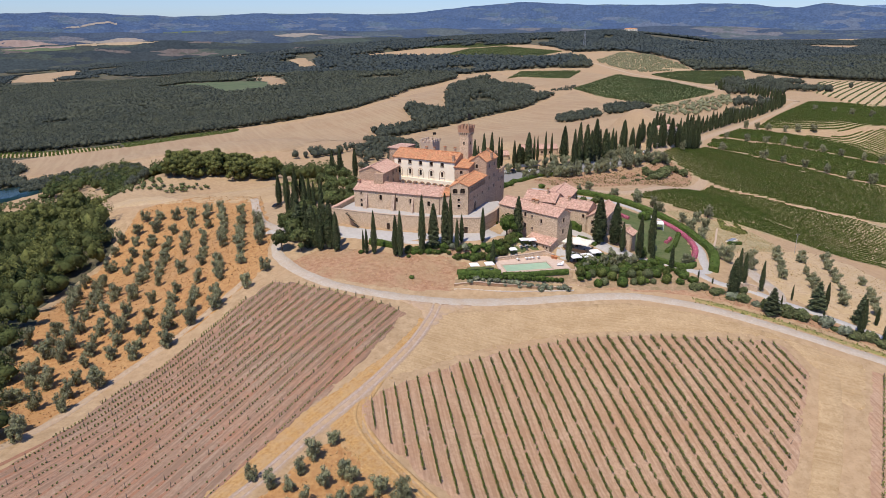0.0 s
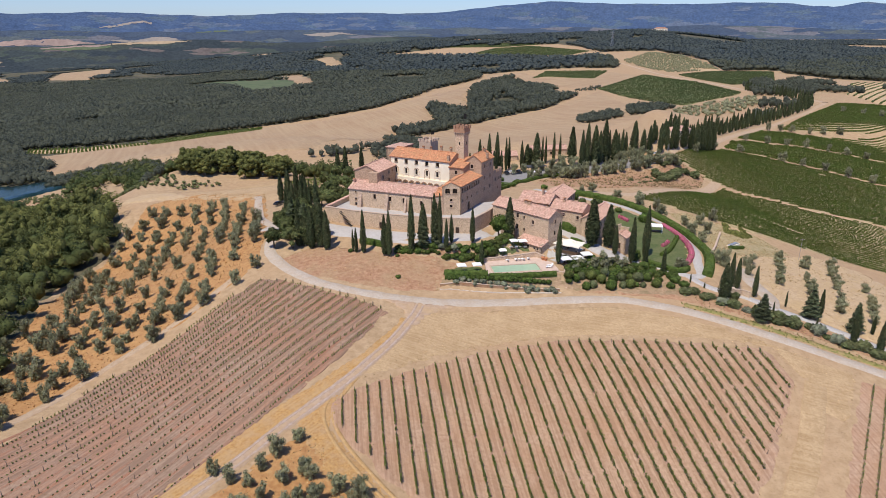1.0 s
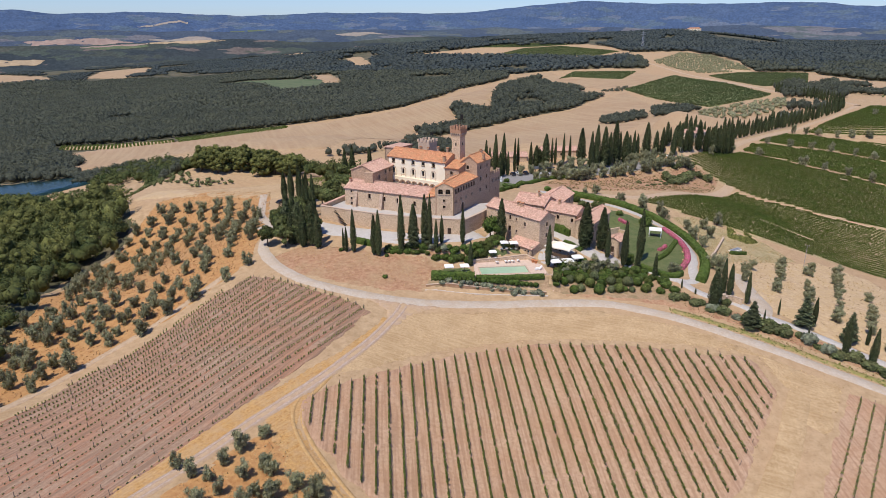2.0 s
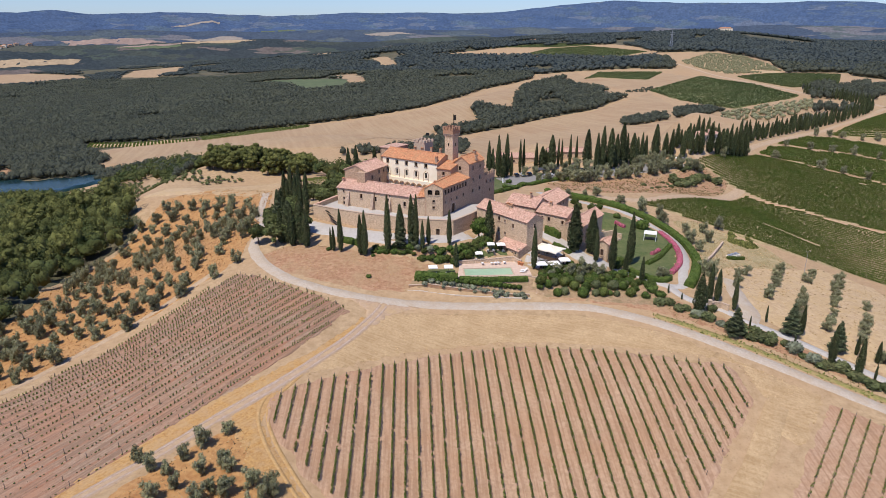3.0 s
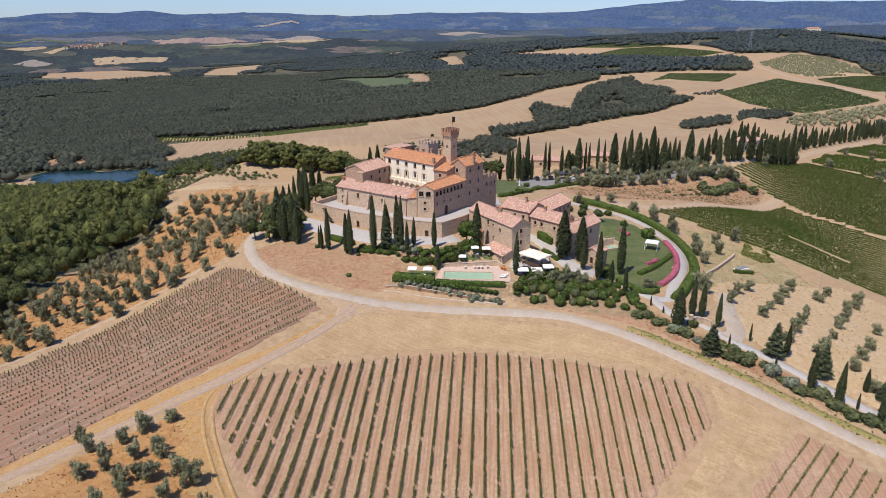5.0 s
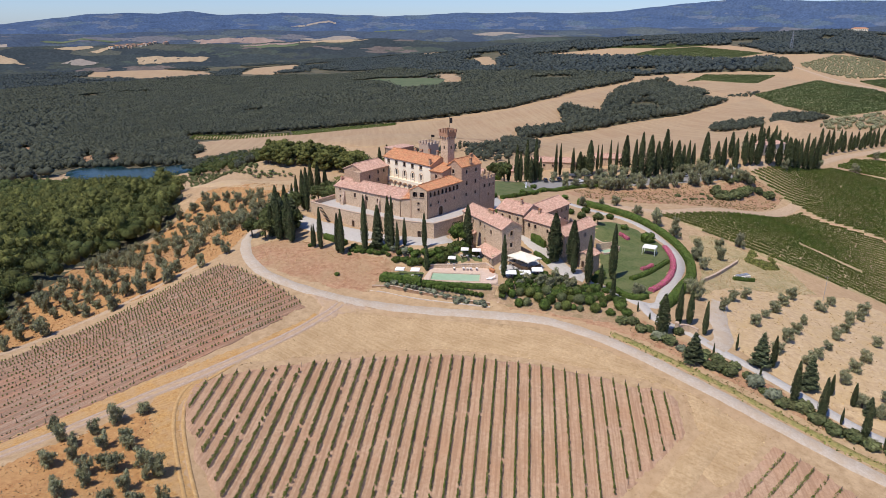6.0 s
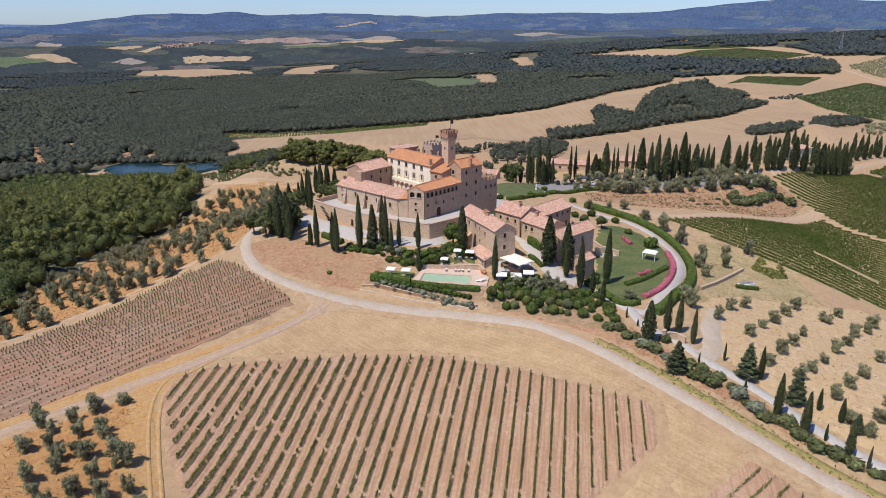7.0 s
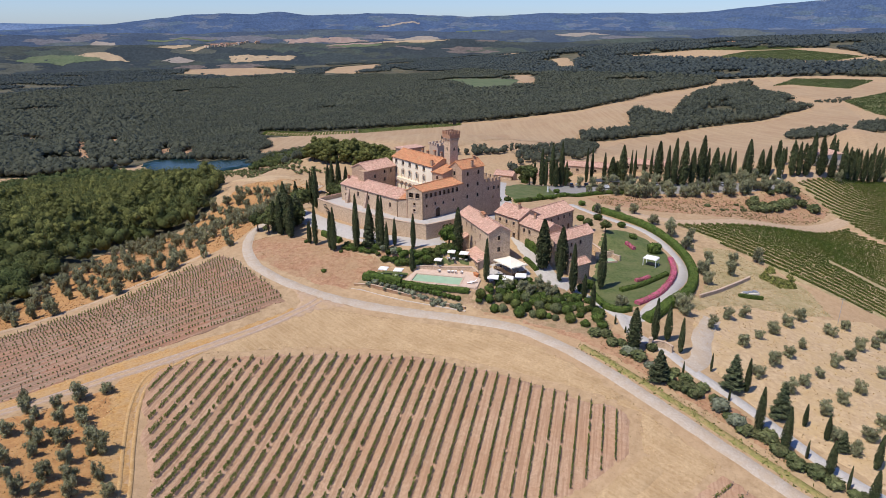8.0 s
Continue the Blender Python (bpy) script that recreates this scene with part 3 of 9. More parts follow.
drape("grove_soil", RIGHT_GROVE, M["pale_soil"], 0.08, 3, 1.2, "pale dry soil under scattered olive trees", "soil")
drape("grove_soil", [(-20, 102), (-14.5, 96), (-3, 86), (14, 70), (10, 55), (-40, 60), (-34, 78)], M["orange_soil"], 0.07, 3, 1.0, "ochre dry soil under a small olive plot", "soil")
drape("dry_meadow", [(-3, 146), (8, 150), (20, 152.5), (34, 155), (48, 155.5), (57, 154), (66, 150), (75, 146), (84, 141), (92, 137), (100, 133), (90, 116), (86, 120), (86.5, 129), (83, 140), (74, 140.5), (62, 141.5), (52, 142.3), (42, 142.8), (31, 141.7), (21.5, 138.6), (11.5, 134.2), (2.5, 128.4), (-6, 122.4), (-14, 116.5), (-16, 120), (-8, 136)], M["stubble"], 0.088, 3, 0.4, "mown straw-coloured grass beside the road", "meadow")
drape("dry_meadow", [(-13, 118), (-16, 110), (-14.6, 102), (-5, 92), (7, 80), (22, 66), (14, 62), (0, 76), (-11, 88), (-19.5, 98.5), (-22.5, 104), (-17, 114)], M["straw_verge"], 0.085, 2, 0.6, "golden stubble along the vineyard edge", "meadow")
drape("straw_verge", [(-49, 68), (-38.6, 88.4), (-33.3, 97.4), (-27, 107.5), (-19.3, 117.5), (-12.8, 127.5), (-8.5, 136), (-5.5, 144), (-2.8, 141), (-5.6, 133), (-9, 125.6), (-15.6, 114.6), (-20.6, 107.6), (-24.8, 100.6), (-29, 94.8), (-34.4, 85.6), (-44, 68)], M["straw_verge"], 0.16, 1.2, 0.5, "golden dry grass verge beside the vineyard track", "verge")
drape("slope_soil", [(-46, 172), (-38, 163.5), (-22, 158), (-8, 156), (3, 158), (5, 170), (10, 177), (-2, 178), (-20, 176), (-36, 180)], M["bank"], 0.05, 1.7, 0.7, "bare reddish slope below the cypresses", "soil")
drape("rough_grass", [(48, 272), (70, 272), (92, 282), (112, 300), (128, 322), (136, 340), (124, 346), (104, 334), (84, 318), (62, 304), (42, 292)], M["bank"], 0.05, 3, 1.2, "rough brown grass below the car park", "grass")
drape("roadside_bank", [(38, 161.5), (50, 161.3), (58, 160), (67, 158.5), (77, 154.5), (86, 150.5), (95, 146.5), (112, 139), (114, 143), (97, 153), (85, 159), (75, 165), (66, 167), (56, 165), (44, 164)], M["bank"], 0.06, 1.6, 0.5, "rough reddish bank between road and garden", "bank")
drape("pool_bank", [(3, 160.2), (14, 160.4), (26, 161), (37, 161.8), (37.5, 165), (26, 164.2), (14, 163.4), (3, 163)], M["weeds"], 0.07, 1.2, 0.3, "brown planted bank below the pool hedge", "bank")
drape("rough_grass", [(87, 192), (91, 190), (96, 199), (104, 207), (116, 213), (126, 220), (120, 235), (109, 240), (104, 243), (96, 247), (88, 243), (90, 232), (92, 218), (90, 204)], M["vine_grass"], 0.05, 2.0, 0.8, "golden and green rough grass behind the hedge", "grass")
drape("earth_bank", [(40, 282), (62, 294), (86, 306), (106, 327), (120, 338), (131, 346), (137, 342), (128, 330), (112, 310), (88, 292), (62, 278), (46, 272)], M["bank"], 0.07, 2, 1.0, "raw reddish earth bank below the car park", "bank")
drape("cropland", [(-420, 600), (-498, 712), (-395, 804), (-295, 928), (-216, 965), (-138, 1022), (-78, 1128), (38, 1440), (44, 1380), (6, 1205), (-2, 1148), (7, 964), (-54, 1032), (-60, 995), (-35, 886), (-97, 858), (-81, 784), (-127, 527), (-164, 517), (-278, 567)], M["cropland"], 0.9, 10, 3, "harvested tan field rolling over the valley side", "field")
drape("cropland", [(-30, 831), (-11, 868), (41, 893), (117, 928), (175, 1017), (223, 1100), (221, 905), (267, 775), (235, 740), (172, 715), (130, 640), (150, 520), (60, 430), (0, 420), (-60, 470)], M["cropland"], 0.14, 8, 3, "harvested pale field behind the cypress rows", "field")
drape("cropland", [(44, 1400), (120, 1330), (215, 1120), (340, 1310), (300, 1420), (247, 1331), (156, 1381), (128, 1500), (40, 1520)], M["cropland"], 0.4, 15, 3, "harvested field on the far slope", "field")
drape("dry_meadow", [(-318, 454), (-313, 473), (-294, 481), (-274, 475), (-232, 436), (-190, 380), (-165, 340), (-182, 342), (-259, 433)], M["cropland"], 0.12, 6, 1.0, "brown mown meadow on a rise by the lake", "meadow")
drape("dry_meadow", [(-126, 287), (-122, 330), (-119, 341), (-93, 349), (-64, 262), (-64, 250), (-106, 266)], M["stubble"], 0.1, 4, 1.0, "golden stubble field behind the olive grove", "meadow")
drape("bare_ground", [(-167, 313), (-163, 321), (-144, 320), (-128, 288), (-107, 266), (-149, 277)], M["pale_soil"], 0.1, 4, 1.0, "pale bare earth beside the stubble field", "soil")
drape("lake", [(-483, 497), (-502, 529), (-466, 544), (-440, 540), (-392, 530), (-350, 542), (-300, 522), (-318, 486), (-345, 462), (-369, 455), (-420, 458), (-455, 480)], M["water"], 2.0, 12, 4, "still dark blue-green lake in the valley", "water")


# roads
def ruts(points, apart, width, material, lift, label):
    """The two wheel tracks worn into a road."""
    line = spline(points, 3.0)
    for side in (-0.5, 0.5):
        moved = []
        for i, q in enumerate(line):
            d = (line[min(i + 1, len(line) - 1)] - line[max(i - 1, 0)]).normalized()
            moved.append((q.x - d.y * apart * side, q.y + d.x * apart * side))
        ribbon("wheel_track", moved, width, material, lift, label, "wheel track")


MAIN_ROAD = [(-80, 262), (-66, 222), (-53, 199), (-51.3, 186.1), (-48.4, 177.8), (-41.6, 168.2), (-31.7, 159.4), (-21.3, 154.7), (-11.0, 152.7), (-1.6, 152.4), (7.3, 153.5), (19.0, 155.6), (33.6, 158.0), (48.1, 158.9), (56.6, 157.2), (66.1, 153.7), (74.9, 149.5), (84.3, 144.9), (93.2, 140.9), (101.5, 137.1), (110.2, 133.1), (135, 121), (170, 103)]
VINE_TRACK = [(-1.7, 150.0), (-2.8, 145), (-7.6, 131.2), (-15.6, 115.6), (-23.9, 102.5), (-31, 89.6), (-37, 79.6), (-50, 57)]
ruts(VINE_TRACK, 1.6, 0.7, M["rut_dirt"], 0.225, "bare wheel track between the vineyards")
ribbon("green_verge", [(67.5, 156.6), (76.3, 152.4), (85.8, 147.8), (94.6, 143.8), (103, 140), (111.8, 136), (136, 124.4)], 1.9, M["verge"], 0.1, "weedy green verge along the gravel road", "verge")
ribbon("gravel_road", MAIN_ROAD, 3.6, M["gravel"], 0.1, "pale gravel road curving round the hill")
drape("track_mouth", [(-13, 151.4), (-9, 151.6), (-4, 151), (3, 151.4), (9, 152.4), (4, 149.4), (0.4, 146), (-1.6, 141), (-4.4, 139), (-4.6, 143), (-5.6, 147), (-8.4, 149.6)], M["track"], 0.2, 0.8, 0.5, "bare earth where the track meets the road", "track")
ribbon("dirt_track", VINE_TRACK, 3.0, M["track"], 0.19, "rutted dirt track between two vineyards")
ruts([(-13.5, 119), (-16.5, 108), (-13, 100), (-5, 91), (6, 80), (20, 64)], 1.8, 0.8, M["straw_pale"], 0.13, "faint wheel track along the vineyard edge")
ribbon("dirt_track", [(-56, 166), (-66, 146.5), (-76, 130), (-82, 112), (-92, 92)], 2.6, M["dirt"], 0.20, "dry earth headland beside the olive grove")
ribbon("dirt_track", [(88.5, 128), (80, 112), (70, 96), (55, 74)], 5.0, M["stubble"], 0.18, "dry grass headland between vineyards")
ribbon("garden_drive", [(55.4, 187.1), (59.4, 184.1), (66.9, 178.1), (73.6, 173.8), (78.0, 175), (79.6, 183), (82.8, 196.4), (84.8, 210.8), (84.0, 220.4), (79.9, 229.7), (74.2, 239.0), (66.5, 245.7), (58.4, 248.5), (48, 254), (38, 262)], 3.2, M["gravel_grey"], 0.1, "pale paved drive looping round the garden")
ribbon("access_drive", [(73.6, 173.8), (77.6, 167.1), (85.9, 163.2), (92.7, 158.2), (98.7, 155.0), (105.6, 150.6), (111.8, 146.3), (118.4, 141.9), (126.8, 137.5), (150, 124)], 3.0, M["gravel_grey"], 0.1, "grey gravel drive lined with young cypresses")
ribbon("access_drive", [(91, 159.5), (93.4, 164.5), (93.0, 176), (94.4, 188.6)], 5.0, M["gravel"], 0.14, "sandy turning place in the grove")
ribbon("castle_drive", [(-58, 204), (-48, 198.5), (-36.2, 193), (-23.9, 188.2), (-12.0, 185.0), (1.9, 183.6), (12.0, 186), (18.5, 192), (21.5, 200), (21.5, 212), (19.5, 226), (15.5, 246), (8, 259), (2, 276), (-3, 292)], 8.4, M["gravel_grey"], 0.1, "pale grey gravel drive below the terrace")
ribbon("courtyard_lane", [(24, 214), (33, 209), (41, 198), (46.5, 191), (52, 184.5), (58, 183.5)], 6.2, M["gravel_grey"], 0.1, "paved lane between the stone houses")
ribbon("field_track", [(52, 264), (78.3, 263), (100, 283), (118.2, 303), (134, 325), (142, 340), (137.9, 346), (130, 350), (123, 358), (140.5, 380), (165, 420), (190, 461), (245, 537), (292, 598), (344, 659), (383, 713), (402, 738)], 5.5, M["dirt"], 0.12, "sandy farm track round the vineyards")
ribbon("field_track", [(340, 1600), (356, 1540), (368, 1440), (376, 1340), (388, 1200), (393, 1080), (386, 896), (402, 738)], 8, M["dirt"], 0.6, "far sandy track between fields", step=20)
ribbon("car_park", [(22, 292), (36, 300), (56, 310), (76, 321), (96, 333), (112, 344)], 17, M["asphalt"], 0.14, "pale worn car park surface behind hedges", "car park")


# ---- walls, windows and roofs
def wall(parent, p0, p1, z0, z1, material, holes=(), thick=0.5, name="wall", label=""):
    """A wall whose outer face runs from p0 to p1 (outside on the right hand), with openings that go through it.
    holes: distance along, height of the sill, width, height."""
    a, b = Vector(p0), Vector(p1)
    length = (b - a).length
    d = (b - a) / length
    inn = Vector((-d.y, d.x)) * thick
    us = sorted({0.0, length, *[h[0] - h[2] / 2 for h in holes], *[h[0] + h[2] / 2 for h in holes]})
    zs = sorted({z0, z1, *[h[1] for h in holes], *[h[1] + h[3] for h in holes]})
    us = [u for u in us if 0 <= u <= length]
    zs = [z for z in zs if z0 <= z <= z1]

    def empty(i, k):
        if not (0 <= i < len(us) - 1 and 0 <= k < len(zs) - 1):
            return True
        u, z = (us[i] + us[i + 1]) / 2, (zs[k] + zs[k + 1]) / 2
        return any(abs(u - h[0]) < h[2] / 2 and h[1] < z < h[1] + h[3] for h in holes)

    bm = bmesh.new()
    grid = {}

    def vert(i, k, back):
        if (i, k, back) not in grid:
            q = a + d * us[i] + (inn if back else Vector((0, 0)))
            grid[i, k, back] = bm.verts.new((q.x, q.y, zs[k]))
        return grid[i, k, back]

    for i in range(len(us) - 1):
        for k in range(len(zs) - 1):
            if empty(i, k):
                continue
            for back in (0, 1):
                bm.faces.new([vert(i, k, back), vert(i + 1, k, back), vert(i + 1, k + 1, back), vert(i, k + 1, back)])
            for (di, dk), (e, f) in {(-1, 0): ((0, 0), (0, 1)), (1, 0): ((1, 0), (1, 1)), (0, -1): ((0, 0), (1, 0)), (0, 1): ((0, 1), (1, 1))}.items():
                if empty(i + di, k + dk):
                    bm.faces.new([vert(i + e[0], k + e[1], 0), vert(i + f[0], k + f[1], 0), vert(i + f[0], k + f[1], 1), vert(i + e[0], k + e[1], 1)])
    return part(name, bm, material, parent, label)


def on_wall(p0, p1, u, out=0.0):
    a, b = Vector(p0), Vector(p1)
    d = (b - a).normalized()
    q = a + d * u + Vector((d.y, -d.x)) * out
    return q, math.degrees(math.atan2(d.y, d.x))


def window(parent, p0, p1, hole, arch=False, trim="surround", name="window", glass="glass", bars=True):
    """Frame and surround in an opening, with a pane set back in it."""
    u, z, w, h = hole
    q, turn = on_wall(p0, p1, u)
    bm = bmesh.new()
    t = 0.09
    for sx in (-1, 1):
        add_box(bm, (t, 0.16, h + 2 * t), (sx * (w / 2 + t / 2), -0.02, h / 2))
    add_box(bm, (w, 0.16, t), (0, -0.02, h + t / 2))
    add_box(bm, (w + 0.4, 0.26, 0.12), (0, -0.05, -0.06))
    m = pose(q.x, q.y, z, 0, 0, turn)
    bmesh.ops.transform(bm, matrix=m, verts=bm.verts)
    ob = part(name, bm, M[trim], parent)
    bm = bmesh.new()
    add_box(bm, (w, 0.04, h), (0, 0.26, h / 2))
    bmesh.ops.transform(bm, matrix=m, verts=bm.verts)
    part("pane", bm, M[glass], ob)
    if bars:
        bm = bmesh.new()
        add_box(bm, (0.05, 0.05, h), (0, 0.23, h / 2))
        add_box(bm, (w, 0.05, 0.05), (0, 0.23, h * 0.55))
        bmesh.ops.transform(bm, matrix=m, verts=bm.verts)
        part("glazing_bar", bm, M["frame"], ob)
    return ob


def ring(parent, p0, p1, u, z, r, width, material, name="arch", depth=0.14, legs=0.0):
    """A half-round arch moulding standing proud of a wall, with straight legs below it."""
    q, turn = on_wall(p0, p1, u)
    bm = bmesh.new()
    n = 12
    pts = [(-r, -legs)] + [(-r * math.cos(math.pi * i / n), r * math.sin(math.pi * i / n)) for i in range(n + 1)] + [(r, -legs)]
    outer = [(-r - width, -legs)] + [(-(r + width) * math.cos(math.pi * i / n), (r + width) * math.sin(math.pi * i / n)) for i in range(n + 1)] + [(r + width, -legs)]
    loops = []
    for (x1, z1), (x2, z2) in zip(pts, outer):
        loops.append([bm.verts.new((x1, -depth, z1)), bm.verts.new((x2, -depth, z2)), bm.verts.new((x2, 0.02, z2)), bm.verts.new((x1, 0.02, z1))])
    for a, b in zip(loops, loops[1:]):
        for k in range(4):
            bm.faces.new((a[k], a[(k + 1) % 4], b[(k + 1) % 4], b[k]))
    bm.faces.new(loops[0])
    bm.faces.new(loops[-1][::-1])
    bmesh.ops.transform(bm, matrix=pose(q.x, q.y, z, 0, 0, turn), verts=bm.verts)
    return part(name, bm, material, parent)


def arch_fill(parent, p0, p1, hole, material):
    """The two spandrels that round off the head of a rectangular opening."""
    u, z, w, h = hole
    q, turn = on_wall(p0, p1, u)
    r = w / 2
    bm = bmesh.new()
    for sx in (-1, 1):
        n = 6
        rim = [(sx * r * math.sin(math.pi / 2 * i / n), r * math.cos(math.pi / 2 * i / n)) for i in range(n + 1)]
        for y0, y1 in ((0.01, 0.45),):
            f = [bm.verts.new((x, y0, h - r + zz)) for x, zz in rim] + [bm.verts.new((sx * r, y0, h))]
            g = [bm.verts.new((v.co.x, y1, v.co.z)) for v in f]
            bm.faces.new(f)
            bm.faces.new(g[::-1])
            for i in range(len(f)):
                j = (i + 1) % len(f)
                bm.faces.new((f[i], f[j], g[j], g[i]))
    bmesh.ops.transform(bm, matrix=pose(q.x, q.y, z, 0, 0, turn), verts=bm.verts)
    return part("arch_head", bm, material, parent)


def roof(parent, a, b, c, d, material, thick=0.22, over=0.45, name="roof", label=""):
    """One tiled slope: a, b along the eave, d, c above them on the ridge; ribs of tiles run up it."""
    a, b, c, d = (Vector(q) for q in (a, b, c, d))
    along = (b - a).normalized()
    up = (((d + c) / 2 - (a + b) / 2)).normalized()
    a, b = a - up * over - along * over * 0.6, b - up * over + along * over * 0.6
    d, c = d - along * over * 0.6 * (0 if (d - c).length < 0.1 else 1), c + along * over * 0.6 * (0 if (d - c).length < 0.1 else 1)
    n = max(3, int((b - a).length / 0.42))
    nrm = along.cross(up).normalized()
    if nrm.z < 0:
        nrm = -nrm
    rng = np.random.default_rng(int(abs(a.x * 13 + a.y * 7)) + n)
    bm = bmesh.new()
    rows = []
    for i in range(2 * n + 1):
        f = i / (2 * n)
        lift = 0.10 if i % 2 else 0.0
        e = rng.uniform(-0.05, 0.05)
        lo, hi = a.lerp(b, f) - up * e, d.lerp(c, f)
        mid = lo.lerp(hi, 0.5)
        rows.append([bm.verts.new(lo + nrm * lift), bm.verts.new(mid + nrm * (lift + rng.uniform(-0.02, 0.03))), bm.verts.new(hi + nrm * lift),
                     bm.verts.new(hi - nrm * thick), bm.verts.new(lo - nrm * thick)])
    for p, q in zip(rows, rows[1:]):
        for k in range(5):
            j = (k + 1) % 5
            bm.faces.new((p[k], p[j], q[j], q[k]))
    bm.faces.new(rows[0])
    bm.faces.new(rows[-1][::-1])
    return part(name, bm, material, parent, label)


def ridge_tiles(parent, a, b, material):
    bm = bmesh.new()
    a, b = Vector(a), Vector(b)
    n = max(2, int((b - a).length / 0.5))
    side = (b - a).cross(Vector((0, 0, 1))).normalized()
    rings = []
    for i in range(n):
        for f, r in ((i / n, 0.2), ((i + 0.98) / n, 0.15)):
            q = a.lerp(b, f)
            rings.append([bm.verts.new(q + (side * math.cos(t) + Vector((0, 0, 1)) * math.sin(t)) * r) for t in (-0.5, 0.6, 1.57, 2.5, 3.64)])
    for p, q in zip(rings, rings[1:]):
        for k in range(5):
            bm.faces.new((p[k], p[(k + 1) % 5], q[(k + 1) % 5], q[k]))
    bm.faces.new(rings[0])
    bm.faces.new(rings[-1][::-1])
    return part("ridge", bm, material, parent)


def gable_fill(parent, p0, p1, z0, peak, material, thick=0.5, at=0.5):
    a, b = Vector(p0), Vector(p1)
    d = (b - a).normalized()
    inn = Vector((-d.y, d.x)) * thick
    m = a.lerp(b, at)
    bm = bmesh.new()
    f = [bm.verts.new((*a, z0)), bm.verts.new((*b, z0)), bm.verts.new((*m, peak))]
    g = [bm.verts.new((v.co.x + inn.x, v.co.y + inn.y, v.co.z)) for v in f]
    bm.faces.new(f)
    bm.faces.new(g[::-1])
    for i in range(3):
        j = (i + 1) % 3
        bm.faces.new((f[i], f[j], g[j], g[i]))
    return part("gable", bm, material, parent)


def chimney(parent, x, y, z, h=1.6, w=0.7, material=None):
    bm = bmesh.new()
    add_box(bm, (w, w, h), (x, y, z + h / 2), -25)
    add_box(bm, (w + 0.22, w + 0.22, 0.16), (x, y, z + h), -25)
    ob = part("chimney", bm, material or M["stone_dark"], parent)
    bm = bmesh.new()
    for s in (-1, 1):
        add_box(bm, (w * 0.3, w * 0.9, 0.3), (x + s * w * 0.3, y - s * w * 0.14, z + h + 0.22), -25)
    add_box(bm, (w + 0.15, w + 0.15, 0.1), (x, y, z + h + 0.42), -25)
    part("chimney_cap", bm, M["tile_orange"], ob)
    return ob


def quad_house(parent, corners, z0, eave, ridge, axis, wall_mat, roof_mat, openings=None, hip=False):
    """A house over four corners (outside on the right hand as one goes round). axis 0: ridge runs along side 0; 1: along side 1.
    openings: for each side a list of holes."""
    c = [Vector(q) for q in corners]
    openings = openings or {}
    for i in range(4):
        p, q = c[i], c[(i + 1) % 4]
        holes = openings.get(i, [])
        wall(parent, p, q, z0, eave, wall_mat, holes)
        for h in holes:
            window(parent, p, q, h, name="door" if h[3] > 1.9 else "window", glass="door" if h[3] > 1.9 else "glass", bars=h[3] <= 1.9)
    s = axis
    a, b, d, e = c[s], c[(s + 1) % 4], c[(s + 2) % 4], c[(s + 3) % 4]
    m0, m1 = (a + e) / 2, (b + d) / 2
    r0, r1 = Vector((*m0, ridge)), Vector((*m1, ridge))
    up = lambda v: Vector((*v, eave))
    roof(parent, up(a), up(b), r1, r0, roof_mat)
    roof(parent, up(d), up(e), r0, r1, roof_mat)
    ridge_tiles(parent, r0 + Vector((0, 0, 0.08)), r1 + Vector((0, 0, 0.08)), roof_mat)
    gable_fill(parent, b, d, eave, ridge - 0.2, wall_mat)
    gable_fill(parent, e, a, eave, ridge - 0.2, wall_mat)


# ---- the castle
castle = thing("castle", "brown stone castle with cream inner front, orange roofs and tower", "castle")
FL, MB, LG, SE, ST, TB, BW = (-29.1, 203.7), (-0.8, 193.1), (2.1, 193.2), (7.9, 193.2), (14.5, 208.6), (18.7, 217.4), (22.0, 224.8)
FAL, FAR = (-17.2, 219.3), (3.9, 208.3)
U, V = Vector((0.886, -0.463)), Vector((0.463, 0.886))
stone, dark, pale = M["stone"], M["stone_dark"], M["stone_pale"]

# long front wing
front_holes = [(2.6, 14.0, 0.6, 0.7), (2.6, 11.6, 0.7, 0.8), (2.6, 9.7, 0.8, 1.1), (9.6, 12.6, 0.9, 1.6), (15.2, 12.4, 0.9, 1.5), (20.2, 12.3, 0.9, 1.6), (26.3, 12.1, 0.9, 1.5)]
wall(castle, FL, MB, 3.5, 15.5, stone, front_holes, 0.6)
for h in front_holes:
    window(castle, FL, MB, h)
side = [(1.5, 13.6, 0.8, 0.9), (1.5, 11.8, 0.6, 0.6)]
wall(castle, MB, LG, 3.5, 15.9, stone, [], 0.6)
FLB, INB = (-26.4, 211.0), (2.5, 200.2)
wall(castle, FLB, FL, 3.5, 15.5, stone, [], 0.6)
wall(castle, INB, FLB, 8.0, 16.0, stone, [], 0.5)
rf = Vector((-27.6, 208.0, 17.4))
rm = Vector((0.6, 197.2, 17.5))
roof(castle, (*FL, 15.5), (*MB, 15.6), rm, rf, M["tile_pink"], label="faded pink tile roof over the long wing")
roof(castle, (*MB, 15.6), (*LG, 15.9), rm + Vector((2.0, 0, 0.1)), rm, M["tile_orange"], over=0.3)
roof(castle, (*INB, 16.0), (*FLB, 16.0), rf, rm, M["tile_pink"])
gable_fill(castle, FLB, FL, 15.5, 17.3, stone)
ridge_tiles(castle, rf + Vector((0, 0, 0.1)), rm + Vector((0, 0, 0.1)), M["tile_pink"])
